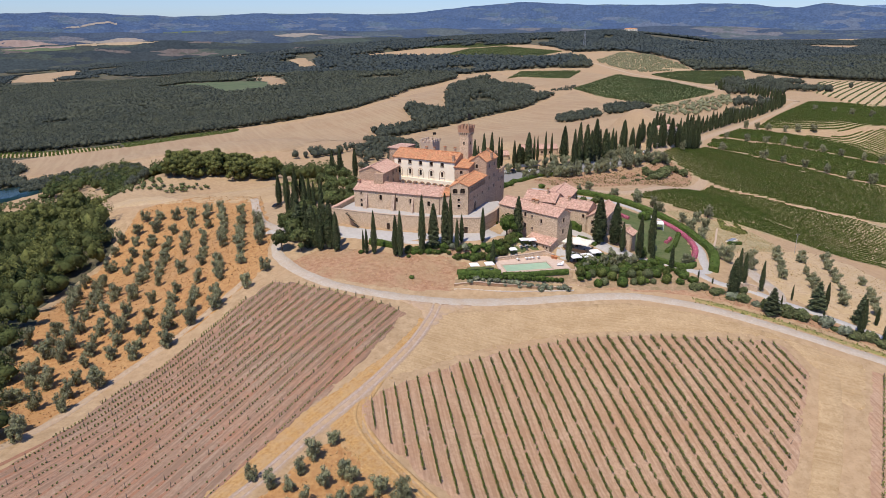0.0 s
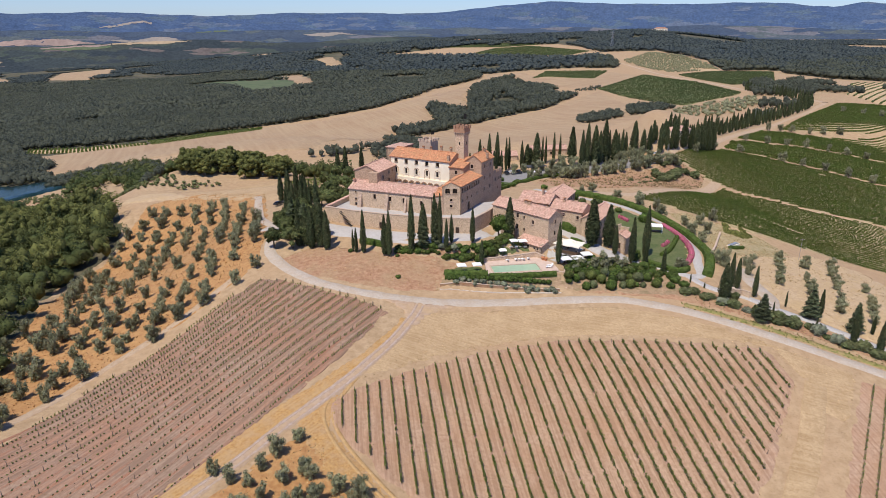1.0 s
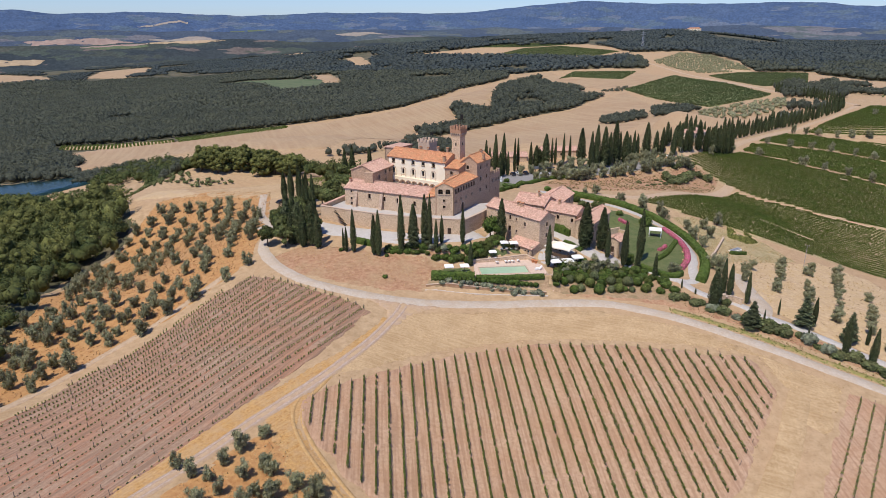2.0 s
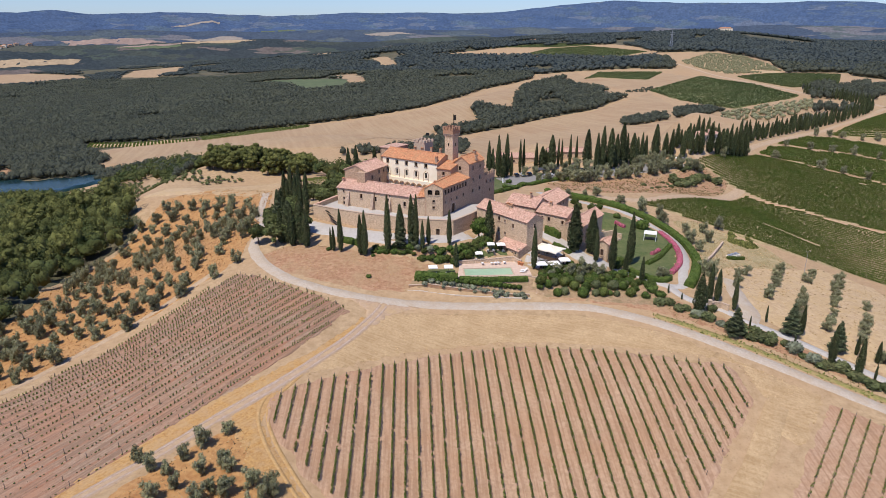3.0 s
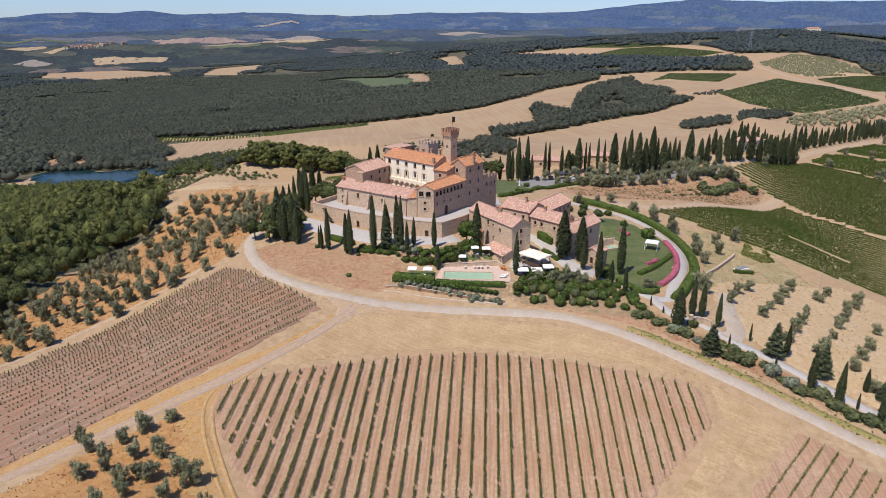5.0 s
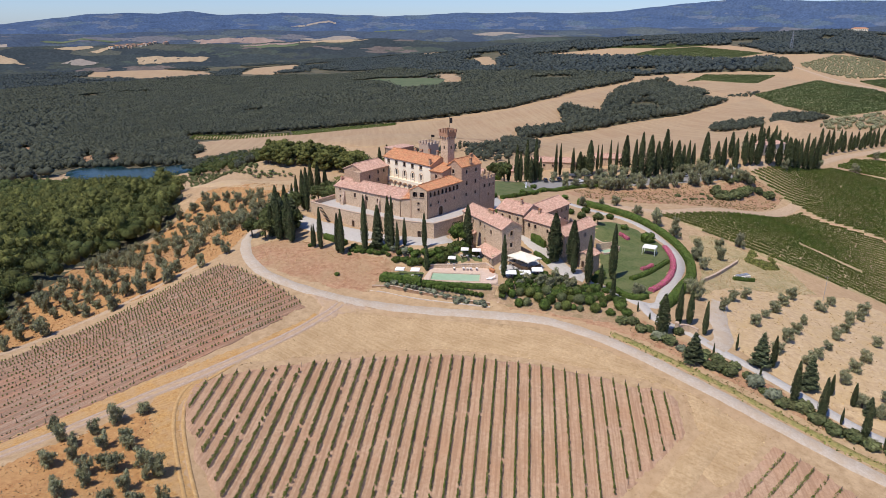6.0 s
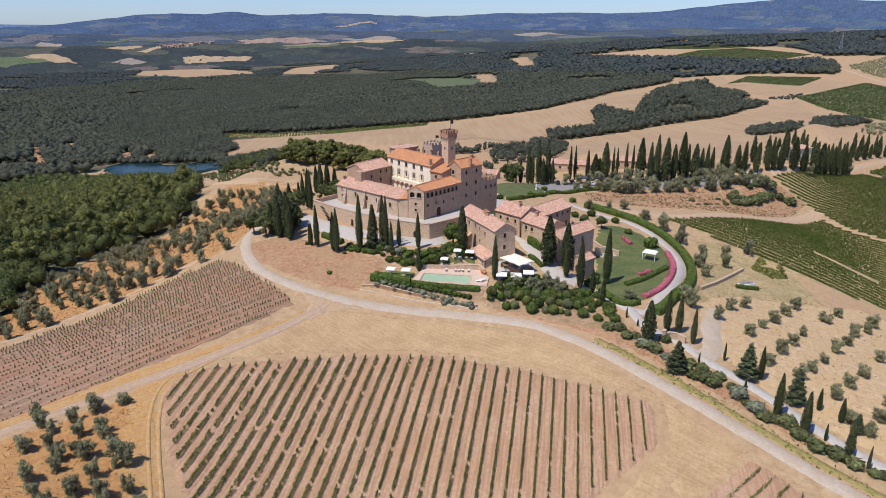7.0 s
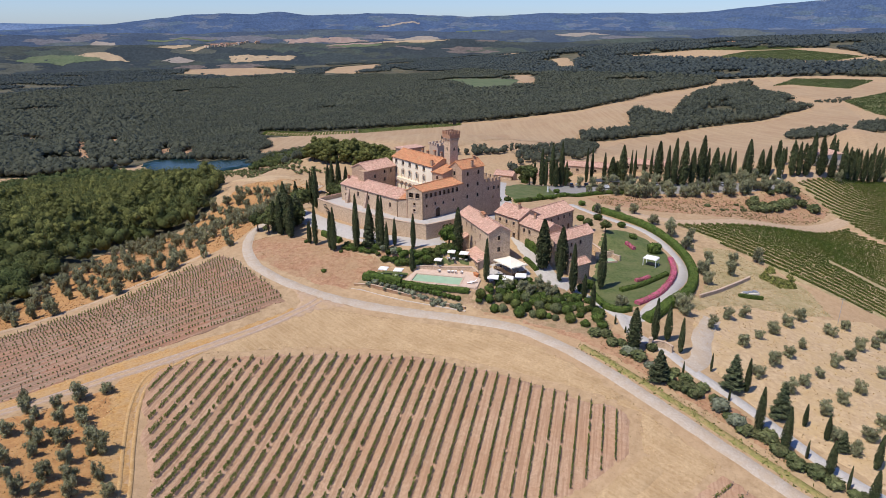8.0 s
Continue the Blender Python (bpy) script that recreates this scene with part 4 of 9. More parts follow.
for u, w in ((4.3, 1.3), (14.1, 1.1), (20.9, 0.7)):
    q, turn = on_wall(FL, MB, u, 0.0)
    bm = bmesh.new()
    for s in (-1, 1):
        vs = [bm.verts.new(p) for p in ((s * w / 2, -1.5, 0), (s * w / 2, 0.1, 0), (s * w / 2, 0.1, 5.4), (s * w / 2, -0.15, 5.2))]
        bm.faces.new(vs if s > 0 else vs[::-1])
    bm.verts.ensure_lookup_table()
    for i in range(4):
        j = (i + 1) % 4
        bm.faces.new((bm.verts[i], bm.verts[j], bm.verts[4 + j], bm.verts[4 + i]))
    bmesh.ops.transform(bm, matrix=pose(q.x, q.y, 9.2, 0, 0, turn), verts=bm.verts)
    part("buttress", bm, pale, castle)
for u in (14.9, 20.7, 29.9):
    q, turn = on_wall(FL, MB, u, 0.1)
    bm = bmesh.new()
    add_rod(bm, (q.x, q.y, 9.2), (q.x, q.y, 15.3), 0.09)
    part("downpipe", bm, M["frame"], castle)

# west wing with its gable
W1, W2 = (-27.9, 209.0), (-19.4, 205.8)
W3, W4 = (-15.2, 217.8), (-23.7, 221.0)
ww = {1: [(3.2, 17.2, 0.8, 1.3), (7.6, 18.3, 0.8, 1.2), (7.6, 15.6, 0.8, 1.2), (10.5, 18.3, 0.8, 1.2)]}
quad_house(castle, [W1, W2, W3, W4], 8.0, 20.4, 22.3, 1, dark, M["tile_pink"], ww)
bm = bmesh.new()
add_box(bm, (3.2, 2.6, 3.4), (-20.6, 205.4, 18.6), -20)
part("stair_turret", bm, dark, castle)

# main front over the court
F3, F4 = Vector(FAR) + V * 9.5, Vector(FAL) + V * 9.5
fac_len = (Vector(FAR) - Vector(FAL)).length
fac = []
for i in range(5):
    fac += [(2.6 + i * 4.15, 21.2, 1.0, 1.3), (2.6 + i * 4.15, 17.6, 0.9, 1.9)]
wall(castle, FAL, FAR, 9.0, 23.3, M["cream"], fac, 0.6, label="cream plastered wall with arched niches")
for h in fac:
    window(castle, FAL, FAR, h, trim="frame" if h[1] > 20 else "cream")
for i in range(5):
    ring(castle, FAL, FAR, 2.6 + i * 4.15, 18.9, 0.92, 0.15, M["arch"], depth=0.08, legs=2.3)
af0, af1 = Vector(FAL) - V * 0.5, Vector(FAR) - V * 0.5
arcade = [(1.7 + i * 2.5, 11.0, 1.9, 4.3) for i in range(9)]
wall(castle, af0, af1, 9.0, 16.5, M["cream"], arcade, 0.45, "arcade")
for h in arcade:
    arch_fill(castle, af0, af1, h, M["cream"])
    ring(castle, af0, af1, h[0], 14.35, 0.95, 0.3, M["arch"], name="arcade_arch", depth=0.12)
wall(castle, FAR, F3, 9, 23.3, dark)
wall(castle, F3, F4, 5, 23.3, dark)
wall(castle, F4, FAL, 5, 23.3, dark, [(5, 19, 0.9, 1.3)])
ra, rb = Vector((*(Vector(FAL) + V * 4.7), 25.5)), Vector((*(Vector(FAR) + V * 4.7), 25.5))
roof(castle, (*FAL, 23.3), (*FAR, 23.3), rb, ra, M["tile_orange"], label="weathered orange tile roof of the main block")
roof(castle, (*F3, 23.3), (*F4, 23.3), ra, rb, M["tile_orange"])
gable_fill(castle, FAR, F3, 23.3, 25.3, dark)
gable_fill(castle, F4, FAL, 23.3, 25.3, dark)
ridge_tiles(castle, ra + Vector((0, 0, 0.1)), rb + Vector((0, 0, 0.1)), M["tile_orange"])
for f in (0.42, 0.55, 0.72, 0.88):
    q = ra.lerp(rb, f)
    chimney(castle, q.x + V.x * 1.4, q.y + V.y * 1.4, 24.6, 2.0 if f > 0.6 else 1.4)
chimney(castle, 3.6, 208.9, 22.4, 2.6)
chimney(castle, 4.6, 199.6, 16.6, 2.4, 0.8)
chimney(castle, -27.6, 206.4, 16.2, 1.4, 0.7, M["tile_pink"])

# low block behind with a flat parapet, and the small battlemented turret
k0 = Vector(FAL) + V * 4.5 - U * 4.6
wall(castle, k0, k0 + U * 5.5, 8, 25.0, dark)
wall(castle, k0 + V * 9, k0, 6, 25.0, dark)
wall(castle, k0 + U * 5.5, k0 + U * 5.5 + V * 9, 8, 25.0, dark)
wall(castle, k0 + U * 5.5 + V * 9, k0 + V * 9, 6, 25.0, dark)
bm = bmesh.new()
add_prism(bm, [tuple(k0 - U * 0.3 - V * 0.3), tuple(k0 + U * 5.8 - V * 0.3), tuple(k0 + U * 5.8 + V * 9.3), tuple(k0 - U * 0.3 + V * 9.3)], 25.0, 25.3)
part("flat_roof", bm, M["tile_pink"], castle)


def merlons(parent, cx, cy, half, z, count, material, size=(0.75, 0.5, 1.0)):
    """Battlements round a square tower top."""
    for s in range(4):
        turn = s * 90 + math.degrees(math.atan2(U.y, U.x))
        for i in range(count):
            f = -half + 2 * half * i / (count - 1) if count > 1 else 0
            if i == count - 1:
                continue
            m = pose(cx, cy, z, 0, 0, turn)
            bm = bmesh.new()
            add_box(bm, size, (f, -half, size[2] / 2))
            bmesh.ops.transform(bm, matrix=m, verts=bm.verts)
            part("merlon", bm, material, parent)


def square(cx, cy, half):
    c = Vector((cx, cy))
    return [tuple(c - U * half - V * half), tuple(c + U * half - V * half), tuple(c + U * half + V * half), tuple(c - U * half + V * half)]


tc = Vector((-4.5, 231.5))
bm = bmesh.new()
add_prism(bm, square(*tc, 2.5), 6, 26.3)
part("rear_turret", bm, M["surround"], castle, "pale stone rear turret")
merlons(castle, *tc, 2.4, 26.3, 4, M["surround"], (0.9, 0.5, 0.9))
bm = bmesh.new()
add_rod(bm, (tc.x + 1, tc.y, 26), (tc.x + 1, tc.y, 29.6), 0.05)
pole = part("flagpole", bm, M["iron"], castle)
bm = bmesh.new()
add_box(bm, (1.1, 0.05, 0.9), (tc.x + 1.6, tc.y, 29.0), 15)
part("flag", bm, M["iron"], pole)

# the tower
tw = Vector((7.9, 214.6))
bm = bmesh.new()
add_prism(bm, square(*tw, 1.62), 14, 31.7)
tower = part("tower", bm, stone, castle, "slim square stone tower")
bm = bmesh.new()
add_prism(bm, square(*tw, 2.05), 32.2, 33.4)
part("tower_crown", bm, M["brick_red"], tower, "reddish brick crown")
for s in range(4):
    turn = s * 90 + math.degrees(math.atan2(U.y, U.x))
    for i in range(5):
        bm = bmesh.new()
        add_box(bm, (0.3, 0.55, 0.75), (-1.6 + 0.8 * i, -1.80, 31.95), 0)
        add_box(bm, (0.3, 0.3, 0.4), (-1.6 + 0.8 * i, -1.68, 31.45), 0)
        bmesh.ops.transform(bm, matrix=pose(tw.x, tw.y, 0, 0, 0, turn), verts=bm.verts)
        part("corbel", bm, M["surround"], tower)
    bm = bmesh.new()
    add_box(bm, (0.45, 0.08, 1.0), (0, -1.63, 28.6))
    bmesh.ops.transform(bm, matrix=pose(tw.x, tw.y, 0, 0, 0, turn), verts=bm.verts)
    part("slit_window", bm, M["glass"], tower)
merlons(tower, *tw, 1.82, 33.4, 4, M["brick_red"], (0.8, 0.45, 1.15))
bm = bmesh.new()
add_rod(bm, (tw.x + 0.6, tw.y + 0.3, 33.1), (tw.x + 0.6, tw.y + 0.3, 38.4), 0.06)
pole = part("flagpole", bm, M["iron"], tower)
bm = bmesh.new()
add_box(bm, (0.9, 0.06, 1.7), (tw.x + 1.05, tw.y + 0.4, 37.3), 20)
part("flag", bm, M["iron"], pole, "dark hanging flag")

# low link with orange roof beside the main front
q0, q1 = Vector(FAR), Vector((8.6, 206.6))
q2, q3 = q1 + V * 7.5, q0 + V * 7.5
wall(castle, q0, q1, 9, 21.8, dark, [(2.4, 19.4, 0.9, 1.2)])
window(castle, q0, q1, (2.4, 19.4, 0.9, 1.2))
wall(castle, q1, q2, 9, 21.8, dark)
roof(castle, (*q0, 21.8), (*q1, 21.8), (*q2, 24.0), (*q3, 24.0), M["tile_orange"], label="lichened orange tile roof")
gable_fill(castle, q1, q2, 21.8, 23.9, dark, at=0.98)

# east block
e0, e1, e2 = Vector((9.2, 210.4)), Vector(ST), Vector(TB)
e3 = e0 + (e2 - e1)
eh = {0: [(2.3, 20.9, 0.9, 1.3)], 1: [(2.5, 20.8, 0.9, 1.3), (7.2, 20.8, 0.9, 1.3), (2.6, 16.9, 0.9, 1.3), (7.0, 16.9, 0.9, 1.3), (2.4, 13.2, 0.8, 1.2), (7.0, 13.2, 0.8, 1.2)]}
quad_house(castle, [e0, e1, e2, e3], 7, 23.5, 25.6, 1, dark, M["tile_orange"], eh)
chimney(castle, 16.4, 212.5, 24.0, 1.4)
chimney(castle, 15.4, 216.5, 24.4, 1.6)

# north-east wall with battlements
bwh = [(2.2, 14.5, 0.8, 1.2), (4.9, 14.4, 0.8, 1.2), (7.0, 14.3, 0.8, 1.2), (4.5, 11.2, 0.7, 1.0)]
wall(castle, TB, BW, 5, 17.3, dark, bwh)
for h in bwh[:3]:
    window(castle, TB, BW, h)
wall(castle, BW, Vector(BW) - Vector((9, -4.5)), 3, 17.3, dark)
wall(castle, Vector(BW) - Vector((9, -4.5)), Vector(TB) - Vector((9, -4.5)), 5, 17.3, dark)
for i in range(5):
    q, turn = on_wall(TB, BW, 0.8 + i * 1.7, -0.25)
    bm = bmesh.new()
    add_box(bm, (0.9, 0.5, 1.0), (q.x, q.y, 17.8), turn)
    part("merlon", bm, dark, castle)
for i in range(4):
    q, turn = on_wall(BW, Vector(BW) - Vector((9, -4.5)), 0.9 + i * 2.2, -0.25)
    bm = bmesh.new()
    add_box(bm, (0.9, 0.5, 1.0), (q.x, q.y, 17.8), turn)
    part("merlon", bm, dark, castle)

# loggia wing along the east side
lh = [(1.75, 16.4, 1.45, 1.7), (4.05, 16.4, 1.45, 1.7), (2.9, 14.0, 0.75, 0.8), (2.9, 12.0, 0.75, 0.8)]
wall(castle, LG, SE, 3.5, 18.7, stone, lh)
for h in lh[:2]:
    window(castle, LG, SE, (h[0], h[1], h[2], h[3] - 0.1), trim="surround")
    arch_fill(castle, LG, SE, h, stone)
for h in lh[2:]:
    window(castle, LG, SE, h)
se_len = (Vector(ST) - Vector(SE)).length
eh2 = [(1.6 + i * 1.85, 16.3, 1.15, 1.6) for i in range(8)] + [(1.6, 13.4, 0.7, 0.9), (5.2, 13.6, 0.7, 0.9), (8.6, 13.3, 0.7, 0.9), (13.0, 13.4, 0.7, 0.9)] + [(6.3, 9.6, 2.0, 2.9)]
wall(castle, SE, ST, 3.5, 18.9, dark, eh2)
for h in eh2[:-1]:
    window(castle, SE, ST, h)
for h in eh2[:8]:
    arch_fill(castle, SE, ST, h, dark)
gate = window(castle, SE, ST, eh2[-1], name="gate", glass="door", bars=False)
ring(castle, SE, ST, 6.3, 11.6, 1.05, 0.3, M["surround"], name="gate_arch")
pk = Vector((5.0, 193.4, 20.1))
pk2 = Vector((10.6, 208.8, 20.3))
bk = Vector((6.6, 209.6))
roof(castle, (*SE, 18.9), (*ST, 18.9), pk2, pk, M["tile_orange"], over=0.5, label="orange tile roof of the loggia wing")
roof(castle, (*bk, 18.7), (*LG, 18.7), pk, pk2, M["tile_orange"], over=0.4)
gable_fill(castle, LG, SE, 18.7, 20.0, stone)
wall(castle, bk, LG, 9, 18.7, dark)
ridge_tiles(castle, pk + Vector((0, 0, 0.1)), pk2 + Vector((0, 0, 0.1)), M["tile_orange"])
bm = bmesh.new()
q, turn = on_wall(MB, SE, 8.75, 0.08)
add_rod(bm, (q.x, q.y, 9.6), (q.x, q.y, 18.6), 0.1)
part("downpipe", bm, M["frame"], castle)

# terrace in front of it
TERR = [(-36.6, 199.8), (-27, 195.4), (-16, 191.6), (-4, 188.8), (4.5, 187.6), (11.9, 187.5), (16.9, 196.4), (19.5, 203)]
terrace = thing("terrace", "stone retaining terrace with a gravel deck round the castle", "terrace", kind="structure")
base = [2.5, 3.0, 3.5, 3.7, 3.7, 3.7, 4.0, 4.0]
doors = {1: [(10.4, 5.2, 1.1, 2.1)], 4: [(2.6, 5.2, 1.1, 2.1)]}
for i in range(len(TERR) - 1):
    p, q = TERR[i], TERR[i + 1]
    hs = doors.get(i, [])
    wall(terrace, p, q, min(base[i], base[i + 1]), 10.05, stone, hs, 0.7, "retaining_wall")
    for h in hs:
        window(terrace, p, q, h, name="door", glass="door", bars=False)
    d = (Vector(q) - Vector(p)).normalized()
    bm = bmesh.new()
    mid = (Vector(p) + Vector(q)) / 2 + Vector((-d.y, d.x)) * 0.32
    add_box(bm, ((Vector(q) - Vector(p)).length + 0.05, 0.85, 0.12), (mid.x, mid.y, 10.11), math.degrees(math.atan2(d.y, d.x)))
    part("coping", bm, M["surround"], terrace)
wall(terrace, (-31.0, 214.5), (-36.6, 199.8), 2.0, 10.05, stone, [], 0.7, "retaining_wall")
bm = bmesh.new()
inner = [(-30.5, 214), (-26, 211), (2, 198), (14, 208), (19, 210)]
add_prism(bm, [(x * 1.0, y + 0.35) for x, y in TERR] + inner[::-1], 8.6, 9.55)
part("terrace_deck", bm, M["gravel_grey"], terrace)
roof(terrace, (-36.4, 200.4, 10.15), (-31.2, 214.0, 10.4), (-28.8, 213.2, 11.2), (-33.8, 199.8, 11.0), M["tile_pink"], name="lean_to_roof", over=0.2)
bm = bmesh.new()
add_prism(bm, [(-35.9, 200.6), (-33.9, 199.9), (-29.0, 213.0), (-31.0, 213.7)], 9.4, [10.05, 10.85, 11.0, 10.25])
part("lean_to", bm, stone, terrace)
bm = bmesh.new()
for i in range(12):
    add_box(bm, (0.35, 1.1, 0.18), (-30.6 + i * 0.33, 195.4 - i * 0.13, 9.6 - i * 0.38), -22)
part("outdoor_stair", bm, M["iron"], terrace)

# ---- the stone houses below the castle
houses = thing("stone_house", "three-storey brown stone house with a pink tile roof", "house", "stone houses")
g0, g1, g2 = Vector((34.2, 182.2)), Vector((38.9, 187.0)), Vector((22.9, 202.6))
g3 = g0 + (g2 - g1)
gh = {0: [(3.2, 9.6, 0.9, 1.4), (3.2, 6.1, 0.9, 1.4)], 3: [(20.0 - 4.5 - k, z, 0.8, 1.3) for k, z in ()] or [(6.2, 9.6, 0.8, 1.3), (10.4, 9.7, 0.9, 1.5), (13.0, 9.8, 0.6, 0.9), (10.4, 6.2, 0.9, 1.4), (13.2, 6.0, 0.6, 0.9), (16.5, 8.8, 0.8, 1.3)]}
quad_house(houses, [g0, g1, g2, g3], 0.5, 12.1, 14.0, 1, stone, M["tile_pink"], gh)
chimney(houses, 29.2, 191.2, 13.2, 1.3, 1.0)
chimney(houses, 28.2, 192.4, 13.2, 1.3, 0.9)
annex = thing("stone_annex", "low stone annex with a pink lean-to roof by the pool", "annex", "stone houses")
d = (g3 - g0).normalized()
o = Vector((-d.y, d.x))
if o.y > 0:
    o = -o
a0, a1 = g0 + o * 3.2 - d * 0.2, g0 + o * 3.2 + d * 9.0
ah = [(4.2, 1.2, 1.0, 2.1), (6.6, 2.4, 0.6, 0.7), (7.8, 2.4, 0.6, 0.7), (2.0, 2.4, 0.6, 0.7)]
wall(annex, a1, a0, -0.4, 4.0, stone, ah)
for h in ah:
    window(annex, a1, a0, h, name="door" if h[3] > 1.9 else "window", glass="door" if h[3] > 1.9 else "glass", bars=False)
wall(annex, a0, g0 - d * 0.2, -0.4, 4.6, stone)
wall(annex, g0 + d * 9.0, a1, -0.4, 4.6, stone)
roof(annex, (*a1, 4.0), (*a0, 4.0), (*(g0 - d * 0.2), 5.3), (*(g0 + d * 9.0), 5.3), M["tile_pink"])
b0, b1 = g0 + o * 2.2 + d * 14.2, g0 + o * 2.2 + d * 16.8
wall(annex, b1, b0, 1, 6.4, stone)
wall(annex, b0, g0 + d * 14.2, 1, 6.8, stone)
roof(annex, (*b1, 6.4), (*b0, 6.4), (*(g0 + d * 14.2), 7.4), (*(g0 + d * 16.8), 7.4), M["tile_pink"])

house_b = thing("stone_house", "large two-storey stone house with broad pink tile roof", "house", "stone houses")
bb0, bb1 = Vector((27.0, 206.6)), Vector((36.6, 201.7))
bp = Vector((bb1 - bb0).normalized().yx) * Vector((-1, 1))
bp = Vector((-(bb1 - bb0).normalized().y, (bb1 - bb0).normalized().x))
bh = {0: [(2.4, 8.6, 0.8, 1.2), (5.4, 8.6, 0.8, 1.2), (8.6, 8.6, 0.8, 1.2), (8.8, 4.2, 1.0, 2.1)], 1: [(2.6, 9.0, 0.8, 1.0)]}
quad_house(house_b, [bb0, bb1, bb1 + bp * 9, bb0 + bp * 9], 2.5, 11.2, 13.4, 0, stone, M["tile_pink"], bh)
chimney(house_b, 35.0, 206.5, 12.8, 1.6, 0.6)
house_r = thing("stone_house", "rear stone house with long pink tile roof", "house", "stone houses")
r0, r1 = Vector((41.4, 207.4)), Vector((48.2, 223.4))
rp = Vector((-(r1 - r0).normalized().y, (r1 - r0).normalized().x))
rh = {0: [(3, 8.0, 0.8, 1.2), (6, 8.0, 0.8, 1.2), (9.5, 8.0, 0.8, 1.2), (12.5, 8.0, 0.8, 1.2), (15.5, 8.0, 0.8, 1.2), (12.0, 3.6, 1.1, 2.2), (15.0, 3.6, 1.1, 2.2)]}
quad_house(house_r, [r0, r1, r1 + rp * 8.5, r0 + rp * 8.5], 1.0, 10.2, 12.2, 0, dark, M["tile_pink"], rh)
house_c = thing("stone_house", "two-storey stone house with climbing plants by the lane", "house", "stone houses")
c0, c1 = Vector((36.9, 201.6)), Vector((46.3, 195.8))
cp = Vector((-(c1 - c0).normalized().y, (c1 - c0).normalized().x))
ch = {0: [(2.2, 7.6, 0.9, 1.3), (4.7, 7.6, 0.9, 1.3), (4.6, 3.2, 1.1, 2.2), (9.6, 7.4, 0.8, 1.2)]}
quad_house(house_c, [c0, c1, c1 + cp * 7.5, c0 + cp * 7.5], 1.5, 10.1, 12.0, 0, stone, M["tile_pink"], ch)
chimney(house_c, 41.5, 202.5, 11.4, 1.3, 0.7)
house_d = thing("stone_house", "stone house with pink roof behind tall cypresses", "house", "stone houses")
d0, d1 = Vector((46.2, 195.4)), Vector((50.8, 192.2))
dp = Vector((58.4, 207.0)) - d1
dh = {0: [(1.8, 5.9, 0.9, 1.3), (1.8, 2.9, 0.9, 1.3), (4.0, 5.9, 0.9, 1.3)], 1: [(3.5, 5.8, 0.8, 1.2), (7, 5.8, 0.8, 1.2), (11, 5.8, 0.8, 1.2), (7, 2.6, 0.8, 1.2)]}
quad_house(house_d, [d0, d1, d1 + dp, d0 + dp], -0.5, 8.5, 10.2, 1, stone, M["tile_pink"], dh)
hut = thing("stone_hut", "small stone garden hut with pink tile roof", "hut")
h0, h1 = Vector((55.2, 189.4)), Vector((58.6, 187.4))
hp = Vector((-(h1 - h0).normalized().y, (h1 - h0).normalized().x))
quad_house(hut, [h0, h1, h1 + hp * 5, h0 + hp * 5], -1.5, 4.6, 5.6, 1, stone, M["tile_pink"], {0: [(1.9, 0.6, 1.0, 2.0)]})


# ---- trees
rng = np.random.default_rng(7)


def lay(x, y, lift=0.0):
    return float(height(x, y)) + lift


def make_cypress(seed, leaves=1300):
    """A slim cypress one metre high in radius and ten in height; copies are stretched."""
    r = np.random.default_rng(seed)
    ob = thing("cypress_tree", "tall dark green columnar cypress", "cypress", "cypresses")
    bm = bmesh.new()
    add_rod(bm, (0, 0, -0.4), (0, 0, 1.6), 0.22, 0.14, 7)
    part("trunk", bm, M["bark"], ob)
    segs, rings = 12, 16
    prof = lambda t: (0.55 + 0.45 * min(1, t / 0.3)) * (max(0.0, 1 - t ** 1.7) ** 0.8)
    vs, fs = [], []
    for i in range(rings + 1):
        t = i / rings
        for k in range(segs):
            a = 2 * math.pi * k / segs + 0.3 * i
            q = prof(t) * 0.86 * r.uniform(0.72, 1.1)
            vs.append((q * math.cos(a), q * math.sin(a), 0.45 + 9.4 * t))
    for i in range(rings):
        for k in range(segs):
            j = (k + 1) % segs
            fs.append((i * segs + k, i * segs + j, (i + 1) * segs + j, (i + 1) * segs + k))
    pieces = [(np.array(vs), fs)]
    t = r.uniform(0.0, 0.985, leaves) ** 0.9
    a = r.uniform(0, 2 * math.pi, leaves)
    q = np.array([prof(x) for x in t]) * r.uniform(0.82, 1.13, leaves)
    at = np.stack([q * np.cos(a), q * np.sin(a), 0.45 + 9.5 * t], 1)
    nrm = np.stack([np.cos(a), np.sin(a), np.full(leaves, 0.2)], 1)
    lv, lf = leaf_quads(r, at, nrm, 0.27 * (850 / max(leaves, 600)) ** 0.5, up=2.2, narrow=0.42)
    verts = np.concatenate([pieces[0][0], lv])
    faces = [tuple(f) for f in fs] + (lf + len(vs)).tolist()
    part("foliage", raw_mesh("foliage", verts, faces, M["cypress"], True), None, ob)
    return ob


